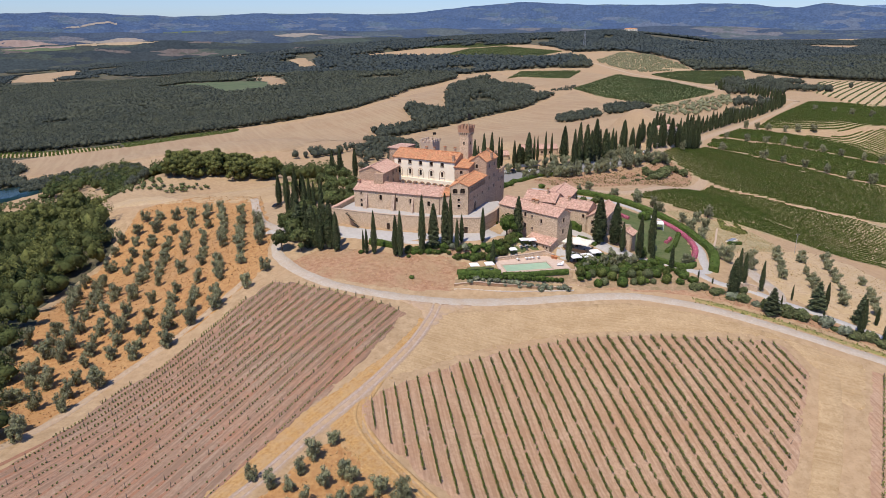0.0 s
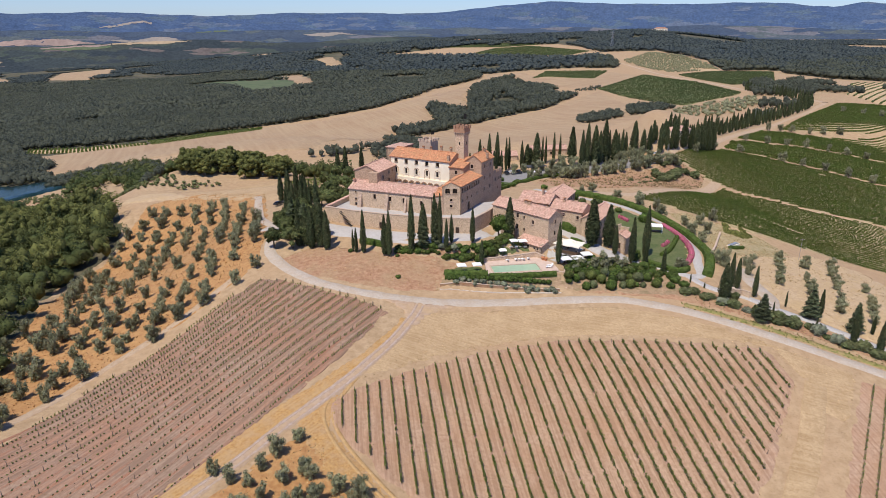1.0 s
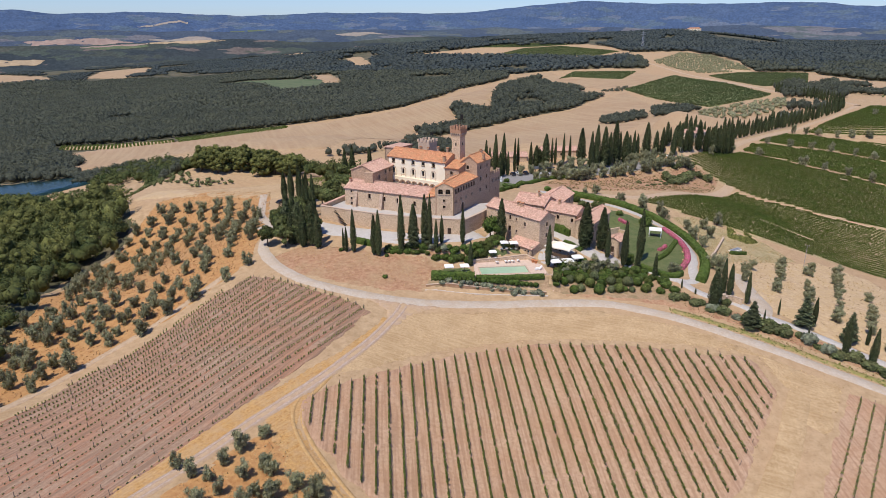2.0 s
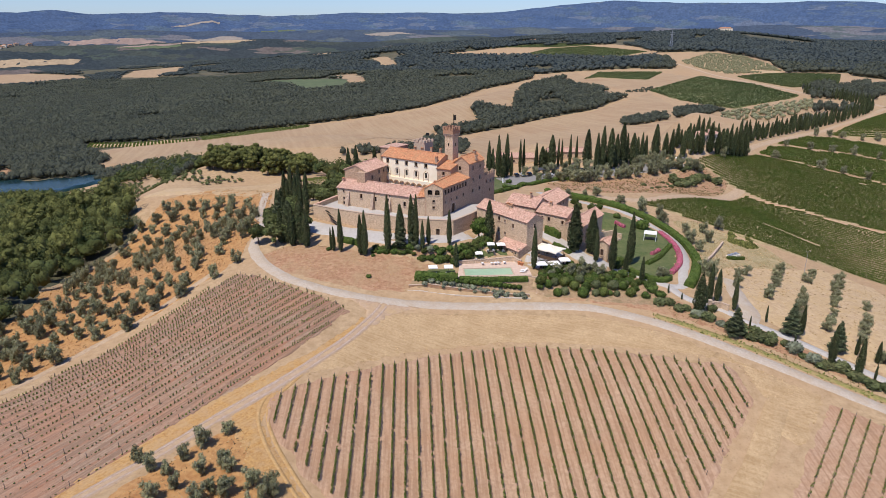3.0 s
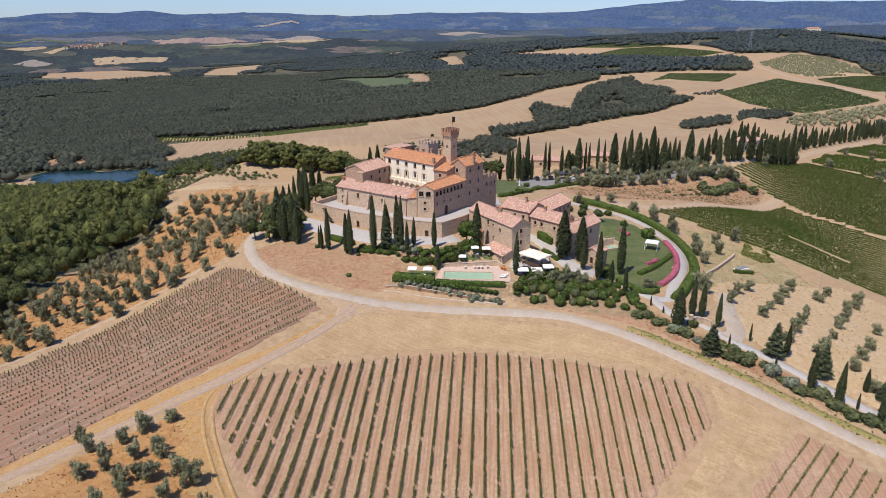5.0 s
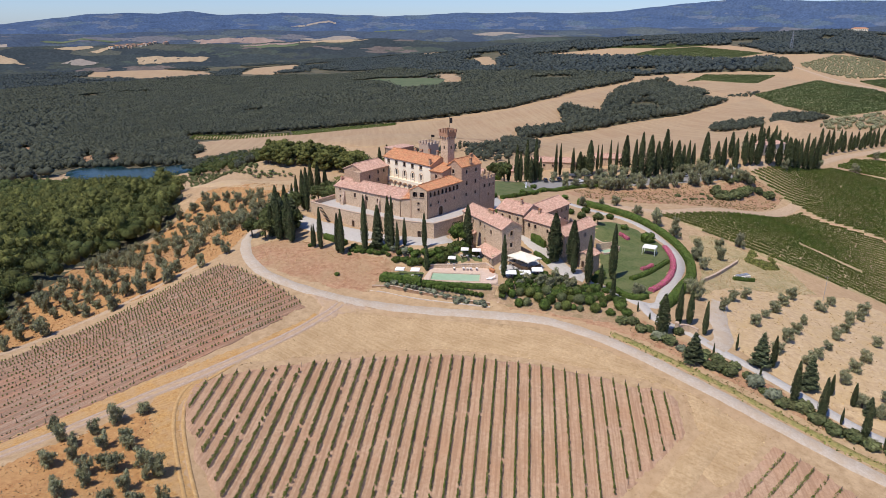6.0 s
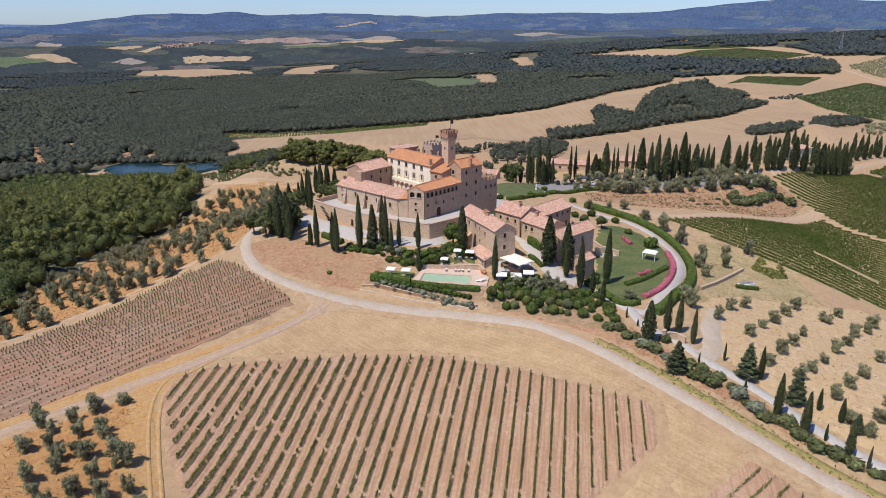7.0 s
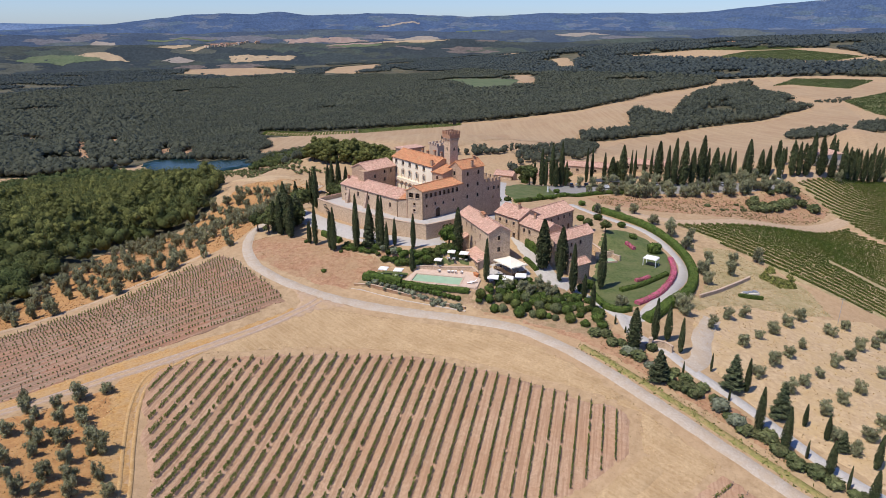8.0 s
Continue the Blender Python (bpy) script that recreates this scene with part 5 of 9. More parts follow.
def make_conifer(seed):
    """A broad dark conifer with tiers of drooping branches."""
    r = np.random.default_rng(seed)
    ob = thing("conifer_tree", "broad dark green conifer with tiered branches", "conifer", "conifers")
    bm = bmesh.new()
    add_rod(bm, (0, 0, -0.4), (0, 0, 9), 0.2, 0.03, 7)
    part("trunk", bm, M["bark"], ob)
    blobs = []
    for i in range(30):
        t = i / 30
        a = i * 2.4
        rad = 1.0 * (1 - t) ** 0.8
        blobs.append((0.55 * rad * math.cos(a), 0.55 * rad * math.sin(a), 0.8 + 8.9 * t, 0.55 * rad + 0.08, 0.55 * rad + 0.08, 0.55))
    part("foliage", crown_mesh("foliage", r, blobs, 2400, 0.17, M["conifer"], 0.4, 0.45, 0.72, 1), None, ob)
    return ob


def make_olive(seed, leaves=1500):
    """An olive about four metres high: low forked trunk, upright feathery sprays."""
    r = np.random.default_rng(seed)
    ob = thing("olive_tree", "grey-green olive tree with an open uneven crown", "olive tree", "olive trees")
    bm = bmesh.new()
    add_rod(bm, (0, 0, -0.4), (0.08, 0, 0.7), 0.2, 0.15, 7)
    tips = []
    for k in range(5):
        a = k * 1.26 + r.uniform(0, 0.7)
        q = r.uniform(0.45, 0.95)
        tip = (q * math.cos(a), q * math.sin(a), r.uniform(1.7, 2.4))
        add_rod(bm, (0.08, 0, 0.6), tip, 0.1, 0.04, 5)
        tips.append(tip)
    part("trunk", bm, M["bark"], ob)
    blobs = []
    for k in range(17):
        t = tips[k % 5]
        s = r.uniform(0.33, 0.55)
        blobs.append((t[0] * r.uniform(0.5, 1.35) + r.normal(0, 0.16), t[1] * r.uniform(0.5, 1.35) + r.normal(0, 0.16), r.uniform(0.55, 2.7), s, s, s * r.uniform(0.95, 1.6)))
    blobs.append((0, 0, 1.7, 0.6, 0.6, 0.85))
    part("crown", crown_mesh("crown", r, blobs, leaves, 0.15, M["olive"], 1.3, 0.36, 0.62, 1), None, ob)
    return ob


def make_pine(seed, leaves=1900):
    """A stone pine: bare leaning trunk, spreading limbs and a domed crown of rounded clumps."""
    r = np.random.default_rng(seed)
    ob = thing("pine_tree", "tall stone pine with a rounded yellow-green crown", "pine tree", "stone pines")
    bm = bmesh.new()
    add_rod(bm, (0, 0, -0.6), (0.3, 0.1, 6.5), 0.32, 0.22, 7)
    blobs = [(0.3, 0.1, 8.0, 3.0, 3.0, 3.2)]
    for k in range(24):
        a, q = k * 2.4 + r.uniform(-0.4, 0.4), r.uniform(1.4, 4.2)
        z = 11.2 - 0.17 * q * q - r.uniform(0, 1.2) - (0, 2.6, 5.2)[k % 3]
        w = r.uniform(1.4, 2.1)
        blobs.append((0.3 + q * math.cos(a), 0.1 + q * math.sin(a), z, w, w, w * 0.75))
        if k < 8:
            add_rod(bm, (0.3, 0.1, 5.6 + 0.15 * k), (0.3 + 0.7 * q * math.cos(a), 0.1 + 0.7 * q * math.sin(a), z - 0.6), 0.14, 0.05, 5)
    part("trunk", bm, M["bark"], ob)
    part("crown", crown_mesh("crown", r, blobs, leaves, 0.34, M["pine"], 0.5, 0.6, 0.86, 1), None, ob)
    return ob


def make_bush(seed, material, name="shrub", label="rounded dark green garden shrub", leaves=520, leaf=0.11):
    """A rounded shrub one metre across, sunk a little into the ground."""
    r = np.random.default_rng(seed)
    ob = tagged(new(name, None), label, "shrub", "shrubs")
    blobs = [(0, 0, 0.35, 0.46, 0.46, 0.42)]
    for k in range(5):
        a = k * 1.26 + r.uniform(0, 0.5)
        blobs.append((0.22 * math.cos(a), 0.22 * math.sin(a), 0.3 + r.uniform(0, 0.25), 0.27, 0.27, 0.27))
    me = crown_mesh(name, r, blobs, leaves, leaf * 0.6, material, 0, 0.7, 0.86, 2)
    bpy.data.objects.remove(ob)
    return tagged(new(name, me), label, "shrub", "shrubs")


def plant(kinds, x, y, wide, tall, tilt=0.0, sink=0.0, first=set()):
    """Sets one of the given trees on the land; the first of each kind is the tree itself."""
    src = kinds[int(rng.integers(len(kinds)))]
    m = pose(x, y, lay(x, y) - sink, tilt, 0, float(rng.uniform(0, 360))) @ Matrix.Diagonal((wide, wide * (float(rng.uniform(0.75, 1.15)) if kinds is olives else 1.0), tall, 1))
    if src.name not in first:
        first.add(src.name)
        src.matrix_basis = m
        return src
    ob = src.copy()
    scene.collection.objects.link(ob)
    ob.matrix_basis = m
    for c in src.children:
        k = c.copy()
        scene.collection.objects.link(k)
        k.parent = ob
        k.matrix_parent_inverse = c.matrix_parent_inverse
    return ob
# edge of the near wood against the western grove
WOOD_EDGE = [(-84, 98), (-97, 118), (-108, 140), (-112, 150), (-117, 166), (-125, 178), (-136, 205), (-134, 225), (-131, 237), (-136, 252), (-143, 264), (-170, 290), (-235, 290), (-260, 200), (-230, 90), (-150, 60)]
# plan places of the olive trees
OLIVES_WEST = [(-65.7, 217.8), (-61.3, 202), (-57.5, 189.3), (-50.7, 170.4), (-79.9, 242.7), (-73.8, 224), (-67.5, 202.3), (-64.9, 192.7), (-60.3, 178.4), (-54.6, 162.2), (-90.3, 250.6), (-83.9, 233.6), (-79.2, 218.5), (-72.7, 199.4), (-67.8, 180.5), (-64.4, 170.9), (-62.5, 160.7), (-60.4, 155), (-95.6, 250.1), (-90.8, 236), (-89.2, 225.9), (-81.7, 206.3), (-75.5, 187.1), (-71.7, 173), (-69.1, 163.7), (-67.4, 155.8), (-65, 148.7), (-102.6, 250.6), (-100.1, 241.9), (-98.3, 233.4), (-92.1, 213.9), (-81.9, 186.5), (-77.4, 170.6), (-76.2, 164.7), (-73, 156), (-71.7, 149.4), (-68.5, 140.9), (-109.9, 252.1), (-107, 240.7), (-104.7, 228), (-99.9, 215), (-95.1, 200.4), (-87.4, 181.4), (-83.4, 167.5), (-80.4, 158.4), (-78.4, 149.2), (-75.7, 138.1)]
OLIVES_NORTHWEST = [(-117.4, 254.6), (-115.8, 245.3), (-113.4, 235), (-111.7, 227.6), (-105, 209.8), (-98, 192.7), (-92.3, 174.5), (-88.1, 161.7), (-85.9, 153.5), (-82.6, 140.5), (-78.2, 126.4), (-123.9, 255.8), (-123.4, 246.6), (-121.7, 239.1), (-118.9, 231), (-115.3, 216.5), (-103.4, 185.3), (-96.2, 166.1), (-92.4, 154.9), (-90, 144.2), (-85.5, 130), (-81.8, 117.7), (-128.9, 242.1), (-128, 235), (-124.3, 223.3), (-120.6, 209.7), (-111.1, 188.2), (-104.3, 173.2), (-100, 158.1), (-97.9, 149.3), (-92.8, 130.4), (-89.4, 120.2), (-86, 110.2), (-84.5, 106), (-130.1, 216.3), (-122, 195.6), (-111.6, 173.7), (-106.3, 158.9), (-102.7, 145.8), (-99.9, 135.7), (-97, 125.6), (-98, 124.3), (-111.4, 153.7), (-114.1, 152.4), (-108.5, 139.5), (-114.2, 147.7)]
OLIVES_EAST = [(98, 192.5), (102, 197.9), (94.6, 182.5), (113.2, 202.5), (116.3, 209.3), (128.2, 214.6), (124.1, 206.6), (105.7, 186.3), (102, 178.6), (109.4, 193), (115.9, 189.2), (112.3, 180.9), (122.7, 184.5), (127, 193.1), (134.9, 208.1), (130.4, 201.9), (137.6, 215.4), (108.5, 173.1), (105.6, 165.5), (118.8, 175.1), (114.9, 168.2), (111.8, 162.9), (126.8, 173.6), (122.4, 165.7), (118.6, 158.6), (133.2, 187.5), (129.1, 161.2), (126.2, 154.4), (123.1, 148.2), (88.4, 184.9), (120, 150.3)]
OLIVES_SLOPE = [(90.9, 231.4), (90.3, 221.2), (97.8, 236), (97.8, 227.2), (105.3, 243.3), (91.6, 214.4), (62.3, 263.6), (49.7, 255.7), (56.8, 258.3), (70.2, 254.3), (77.4, 245.2), (83.4, 237.6), (83.7, 245.5), (89.6, 220.8), (87.6, 184.7), (86.5, 186.5)]
OLIVES_CAR_PARK = [(49.4, 296.8), (53.8, 297.7), (56.7, 297.3), (59.3, 298.1), (61.9, 299.5), (64.4, 300.9), (70.5, 305.4), (75.8, 307.1), (77.9, 309.4), (80.9, 310.5), (84.9, 314), (87.7, 320.6), (91.1, 344.4), (94.6, 343.6), (98, 347.9), (103.1, 347.5), (104.8, 331.1), (108, 330.5), (93.8, 319), (99, 323.1), (101.2, 324.3), (111.2, 344.8), (113.3, 333.4), (116.4, 333.4), (119.5, 335.4), (87.9, 340.5), (80.8, 333.2), (53.4, 310.4), (57.7, 324.4), (-0.3, 320.5), (20.7, 322.5), (139.2, 370)]
OLIVES_SOUTH = [(-20.3, 98.9), (-23.3, 94.9), (-32.5, 89.2), (-24.5, 90.7), (-17.2, 91), (-28.8, 87.1), (-25.5, 86.6), (-20.2, 88.1), (-15.4, 89.9), (-10.6, 87.8), (-6.6, 86.5), (-22.5, 83.6), (-16.7, 84.5), (-13.9, 84.7), (-8, 85), (-17.4, 81.3), (-25.2, 80.7), (-15, 79.1), (-9, 81.2), (-1.3, 81.7), (2.8, 79.9), (-8, 75.9), (-16, 74.7), (-4.2, 78.2), (-5.1, 73.3), (-1.2, 75.9), (-11.1, 72.2), (-7.4, 71.2)]
# cypresses: place, height, radius
CYPRESS_FRONT = [(-22.2, 175, 7.6, 0.6), (-23.2, 175.5, 7.1, 0.4), (-20, 174.8, 13.1, 0.9), (-13.7, 173.8, 12.3, 1), (-12.3, 173.4, 13.8, 1), (-6.1, 176.4, 17.4, 1.1), (-2.8, 178.6, 13.1, 1.5), (0.5, 178.6, 15.8, 1.1), (2.2, 177.5, 16.4, 0.8), (4.1, 176.9, 9.7, 0.7), (5.5, 179.2, 8.7, 0.7), (11.7, 179.2, 10.7, 0.8), (14.4, 173.2, 7.6, 0.8)]
CYPRESS_GARDEN = [(36.6, 174.7, 12.6, 0.9), (48.5, 188.4, 14.8, 2.2), (53.7, 189, 13.5, 1.9), (54.7, 183.8, 9.5, 0.9), (59.1, 181, 14.2, 1.1), (65.2, 188.7, 16.4, 1.2), (62.7, 179.3, 7.2, 0.8), (66.3, 173.1, 8, 0.7), (72.9, 169.1, 2.8, 0.2), (69.7, 171.3, 1.7, 0.2), (75.9, 166.3, 1.9, 0.2)]
CYPRESS_DRIVE = [(78.8, 159.8, 10.8, 1.6), (82.7, 165.9, 11.4, 0.9), (85.4, 168.1, 9.3, 0.9), (88.8, 164.3, 9.1, 0.7), (95.8, 160.7, 4.7, 0.3), (90.3, 155.7, 3.5, 0.2), (103.2, 157.2, 8.2, 0.7), (105.7, 145.4, 10.3, 0.9), (110.4, 142.3, 10, 0.9), (114.3, 152.1, 5.3, 0.5), (118.1, 149.9, 5.8, 0.6), (114.3, 142.5, 4.1, 0.3), (117.9, 139.8, 7.6, 0.8), (126.1, 145.5, 7.7, 0.7), (124.4, 135.9, 7.1, 0.8), (120.7, 137.2, 5.5, 0.3), (100, 152.1, 2.7, 0.2)]
CYPRESS_WEST = [(-52, 296, 15, 1.3), (-48.5, 297, 16, 1.4), (-65.5, 247.5, 12, 1.3), (-61.8, 245.1, 14, 1.4), (-58.1, 244.5, 14.5, 1.4), (-56.3, 247.5, 11, 1.2), (-42.5, 189.5, 12, 1.5), (-38.5, 181, 12, 1.5), (-46, 193, 13, 1.5), (-36.2, 178.6, 13, 1.4), (-50, 205, 11, 1.3), (22.9, 186.3, 14.5, 1.6), (-55.1, 218.7, 9.5, 0.8), (-51.9, 216.6, 12.9, 0.9), (-48, 214.3, 14.7, 1.2), (-45.4, 210.4, 14.1, 0.9), (-43, 206, 12.8, 0.8), (-40.2, 203.6, 14.6, 1), (-33.5, 179.4, 14.8, 1.7), (-31.3, 177.2, 12.1, 1.3), (-35.9, 183.7, 11.6, 1.6), (-40.6, 180.8, 10.6, 1.4), (-44.1, 315.9, 15.2, 1.3)]
CYPRESS_REAR = [(10.5, 303.4, 11.5, 0.9), (15.2, 299.2, 17.7, 1.2), (16.9, 299.7, 14.3, 1), (19.6, 300.5, 20.1, 1.3), (21.9, 299.1, 12.2, 1.3), (23.4, 302.2, 20.6, 1.3), (25.5, 303.1, 11.7, 0.9), (29.2, 328.5, 17.5, 0.8), (30.9, 332.2, 16.8, 0.8), (37.4, 330, 15.2, 1), (40.5, 333.4, 12.3, 1.9), (42.3, 335.3, 9.8, 1.7), (45.3, 333.8, 17.9, 2.2), (48.7, 337.4, 14.7, 0.7), (50.5, 337.5, 14.4, 0.7), (54.7, 337.7, 16.5, 0.8), (57.9, 337.7, 15.3, 0.7)]
CYPRESS_REAR_EAST = [(62.4, 326, 19.7, 2.9), (66.9, 322, 18.6, 1.3), (69.7, 323.3, 21.9, 1.6), (73.7, 325.1, 20.6, 2.3), (77, 329, 17.2, 1.6), (80.5, 334.3, 22.2, 2.6), (82.9, 335.3, 16.6, 1.1), (86.2, 336.9, 16.6, 2.6), (89.1, 341.9, 13.9, 1.3), (91.5, 343, 16, 1.1), (93.9, 346, 13.9, 1.1), (99.8, 351.4, 18.2, 3), (105.4, 354.1, 13.5, 1.6), (108.4, 353.1, 15.2, 1.3), (113.5, 349.8, 14.7, 1.4)]
CYPRESS_ROAD = [(118.7, 355.3, 11.7, 1.2), (121.6, 357.3, 12.2, 1.2), (124.8, 359.8, 14.4, 1.6), (131.2, 366.3, 16.1, 2.7), (136.3, 370.1, 13.5, 1.6), (141.6, 375.5, 15.2, 1.9), (144.8, 378.9, 14.8, 1.9), (148.5, 383.9, 13.3, 1.4), (152.1, 388, 15.3, 1.4), (155.7, 393.5, 13, 1.4), (159.6, 400.1, 14.2, 1.4), (162.8, 405.2, 12.7, 1.1)]

cypresses = [make_cypress(s) for s in (1, 2, 3, 4)]
conifers = [make_conifer(s) for s in (11, 12)]
pines = [make_pine(s) for s in (13, 14, 15)]
olives = [make_olive(s) for s in (21, 22, 23, 24, 25)]
for row in CYPRESS_FRONT + CYPRESS_GARDEN + CYPRESS_DRIVE + CYPRESS_WEST + CYPRESS_REAR + CYPRESS_REAR_EAST + CYPRESS_ROAD:
    x, y, tall, r = row
    r *= 1.1 if y > 290 else 1.0
    r = min(r, 2.3)
    plant(cypresses, x, y, max(r * 1.12, 0.28), tall / 9.9)
for x, y, tall, r in ((100.4, 156.4, 9.5, 2.3), (109.8, 152.2, 9.2, 2.0), (120.7, 147.9, 5.1, 1.2), (85.7, 151.6, 8.2, 2.2), (-40, 186, 13, 3.0), (-36.5, 187.5, 12, 2.6), (-45, 190, 12, 3.2), (-2.8, 178.0, 13, 1.8), (1.2, 178.2, 15, 1.5)):
    plant(conifers, x, y, r * 1.0, tall / 11)
far_cypresses = [make_cypress(s, 320) for s in (5, 6, 7)]
# the avenue along the farm road
avenue = spline([(116, 358), (128, 375), (149, 410), (183, 462), (220, 512), (268, 582), (311, 630), (362, 692), (390, 760), (388, 915)], 4.6)
for i, q in enumerate(avenue):
    d = (avenue[min(i + 1, len(avenue) - 1)] - avenue[max(i - 1, 0)]).normalized()
    off = Vector((-d.y, d.x)) * (0.5 if i % 2 else 5.0)
    plant(far_cypresses, q.x + off.x + float(rng.uniform(-0.8, 0.8)), q.y + off.y, float(rng.uniform(1.2, 2.0)), float(rng.uniform(0.85, 1.5)))
for group, size in ((OLIVES_WEST, 1.48), (OLIVES_NORTHWEST, 1.48), (OLIVES_EAST, 1.25), (OLIVES_SLOPE, 1.5), (OLIVES_CAR_PARK, 1.8), (OLIVES_SOUTH, 1.15)):
    for x, y in group:
        if group is OLIVES_NORTHWEST and inside(x, y, WOOD_EDGE):
            continue
        s = size * float(rng.uniform(0.8, 1.2))
        plant(olives, x, y, s, s * float(rng.uniform(0.9, 1.2)) * (0.8 if group is OLIVES_EAST else 1.0))
# rows of olives shading the parked cars
for row in (-6.8, 5.6):
    for k in range(16):
        f = k / 15
        if rng.uniform() < 0.85:
            s = float(rng.uniform(1.5, 2.0))
            plant(olives, 34 + 76 * f - 0.5 * row + float(rng.uniform(-0.9, 0.9)), 299 + 43 * f + 0.87 * row + float(rng.uniform(-0.9, 0.9)), s, s * 0.95)
# trees standing between those along the rows of the western grove
for group in (OLIVES_WEST, OLIVES_NORTHWEST):
    for (x0, y0), (x1, y1) in zip(group, group[1:]):
        gap = math.hypot(x1 - x0, y1 - y0)
        for k in range(1, round(gap / 6.2)):
            if y1 < y0 and gap < 26 and rng.uniform() < 0.6:
                f = k * 6.2 / gap
                s = 1.38 * float(rng.uniform(0.7, 1.15))
                plant(olives, x0 + (x1 - x0) * f + float(rng.uniform(-0.8, 0.8)), y0 + (y1 - y0) * f, s, s * float(rng.uniform(0.9, 1.25)))
# a thicker corner of the grove by the wood
for k in range(26):
    x, y = float(rng.uniform(-122, -84)), float(rng.uniform(92, 136))
    if inside(x, y, LEFT_GROVE) and x < -84 - 0.2 * (y - 92) and not inside(x, y, WOOD_EDGE):
        s = float(rng.uniform(1.0, 1.7))
        plant(olives, x, y, s, s)
# single olives along the headlands of the upper vineyards
for x, y in ((143, 378), (163, 405), (185, 419), (210, 414.5), (222, 411), (235, 408), (246, 401), (258, 396), (270, 393), (284, 391), (209, 471), (226, 473), (244, 481.5), (262, 488.5), (279, 489), (292, 487), (305, 483), (320, 479), (335, 481), (258, 547), (272, 555), (283, 558), (300, 561), (314, 566), (330, 569), (381, 663), (395, 653), (403, 635), (416, 625)):
    s = float(rng.uniform(1.8, 2.3))
    plant(olives, x, y, s, s)


# ---- woods
# fields lying open within the woods
OPEN_FIELDS = [
    ([(-2584, 2639), (-2501, 2750), (-1914, 2601), (-1700, 2400), (-1850, 2110), (-2130, 2240), (-2270, 2270)], "cropland", "pale harvested field beyond the woods"),
    ([(-1620, 2440), (-1769, 2786), (-1638, 2964), (-1531, 2824), (-1420, 2390)], "cropland", "tan field on a far wooded slope"),
    ([(-830, 1860), (-700, 1834), (-406, 1560), (-370, 1370), (-445, 1345), (-640, 1600)], "far_green", "green vineyard field within the woods"),
    ([(-531, 1771), (-444, 1752), (-373, 1574), (-335, 1430), (-370, 1410), (-420, 1560)], "cropland", "small tan clearing in the wood"),
    ([(-561, 590), (-565, 612), (-535, 590), (-512, 566), (-505, 545)], "bank", "eroded earth slope above the lake"),
    ([(-511, 579), (-528, 612), (-500, 590), (-474, 562), (-475, 550)], "bank", "bare earth slope on the lake bank"),
    ([(-795, 649), (-772, 645), (-640, 552), (-525, 470), (-533, 466), (-650, 545)], "bank", "bare earth firebreak through the wood"),
    ([(-727, 650), (-734, 672), (-690, 640), (-640, 600), (-652, 597)], "bank", "eroded scar in the dark wood"),
    ([(-959, 638), (-875, 640), (-790, 622), (-800, 600), (-905, 612)], "bank", "bare slope among scattered trees"),
    ([(-488, 2082), (-442, 2126), (-384, 1987), (-350, 1850), (-385, 1840), (-440, 1970)], "cropland", "narrow tan clearing on the ridge")]
for poly, mat, label in OPEN_FIELDS:
    drape("open_field", poly, M[mat], 1.2, 30 if mat != "bank" else 8, 6 if mat != "bank" else 2, label, "field")
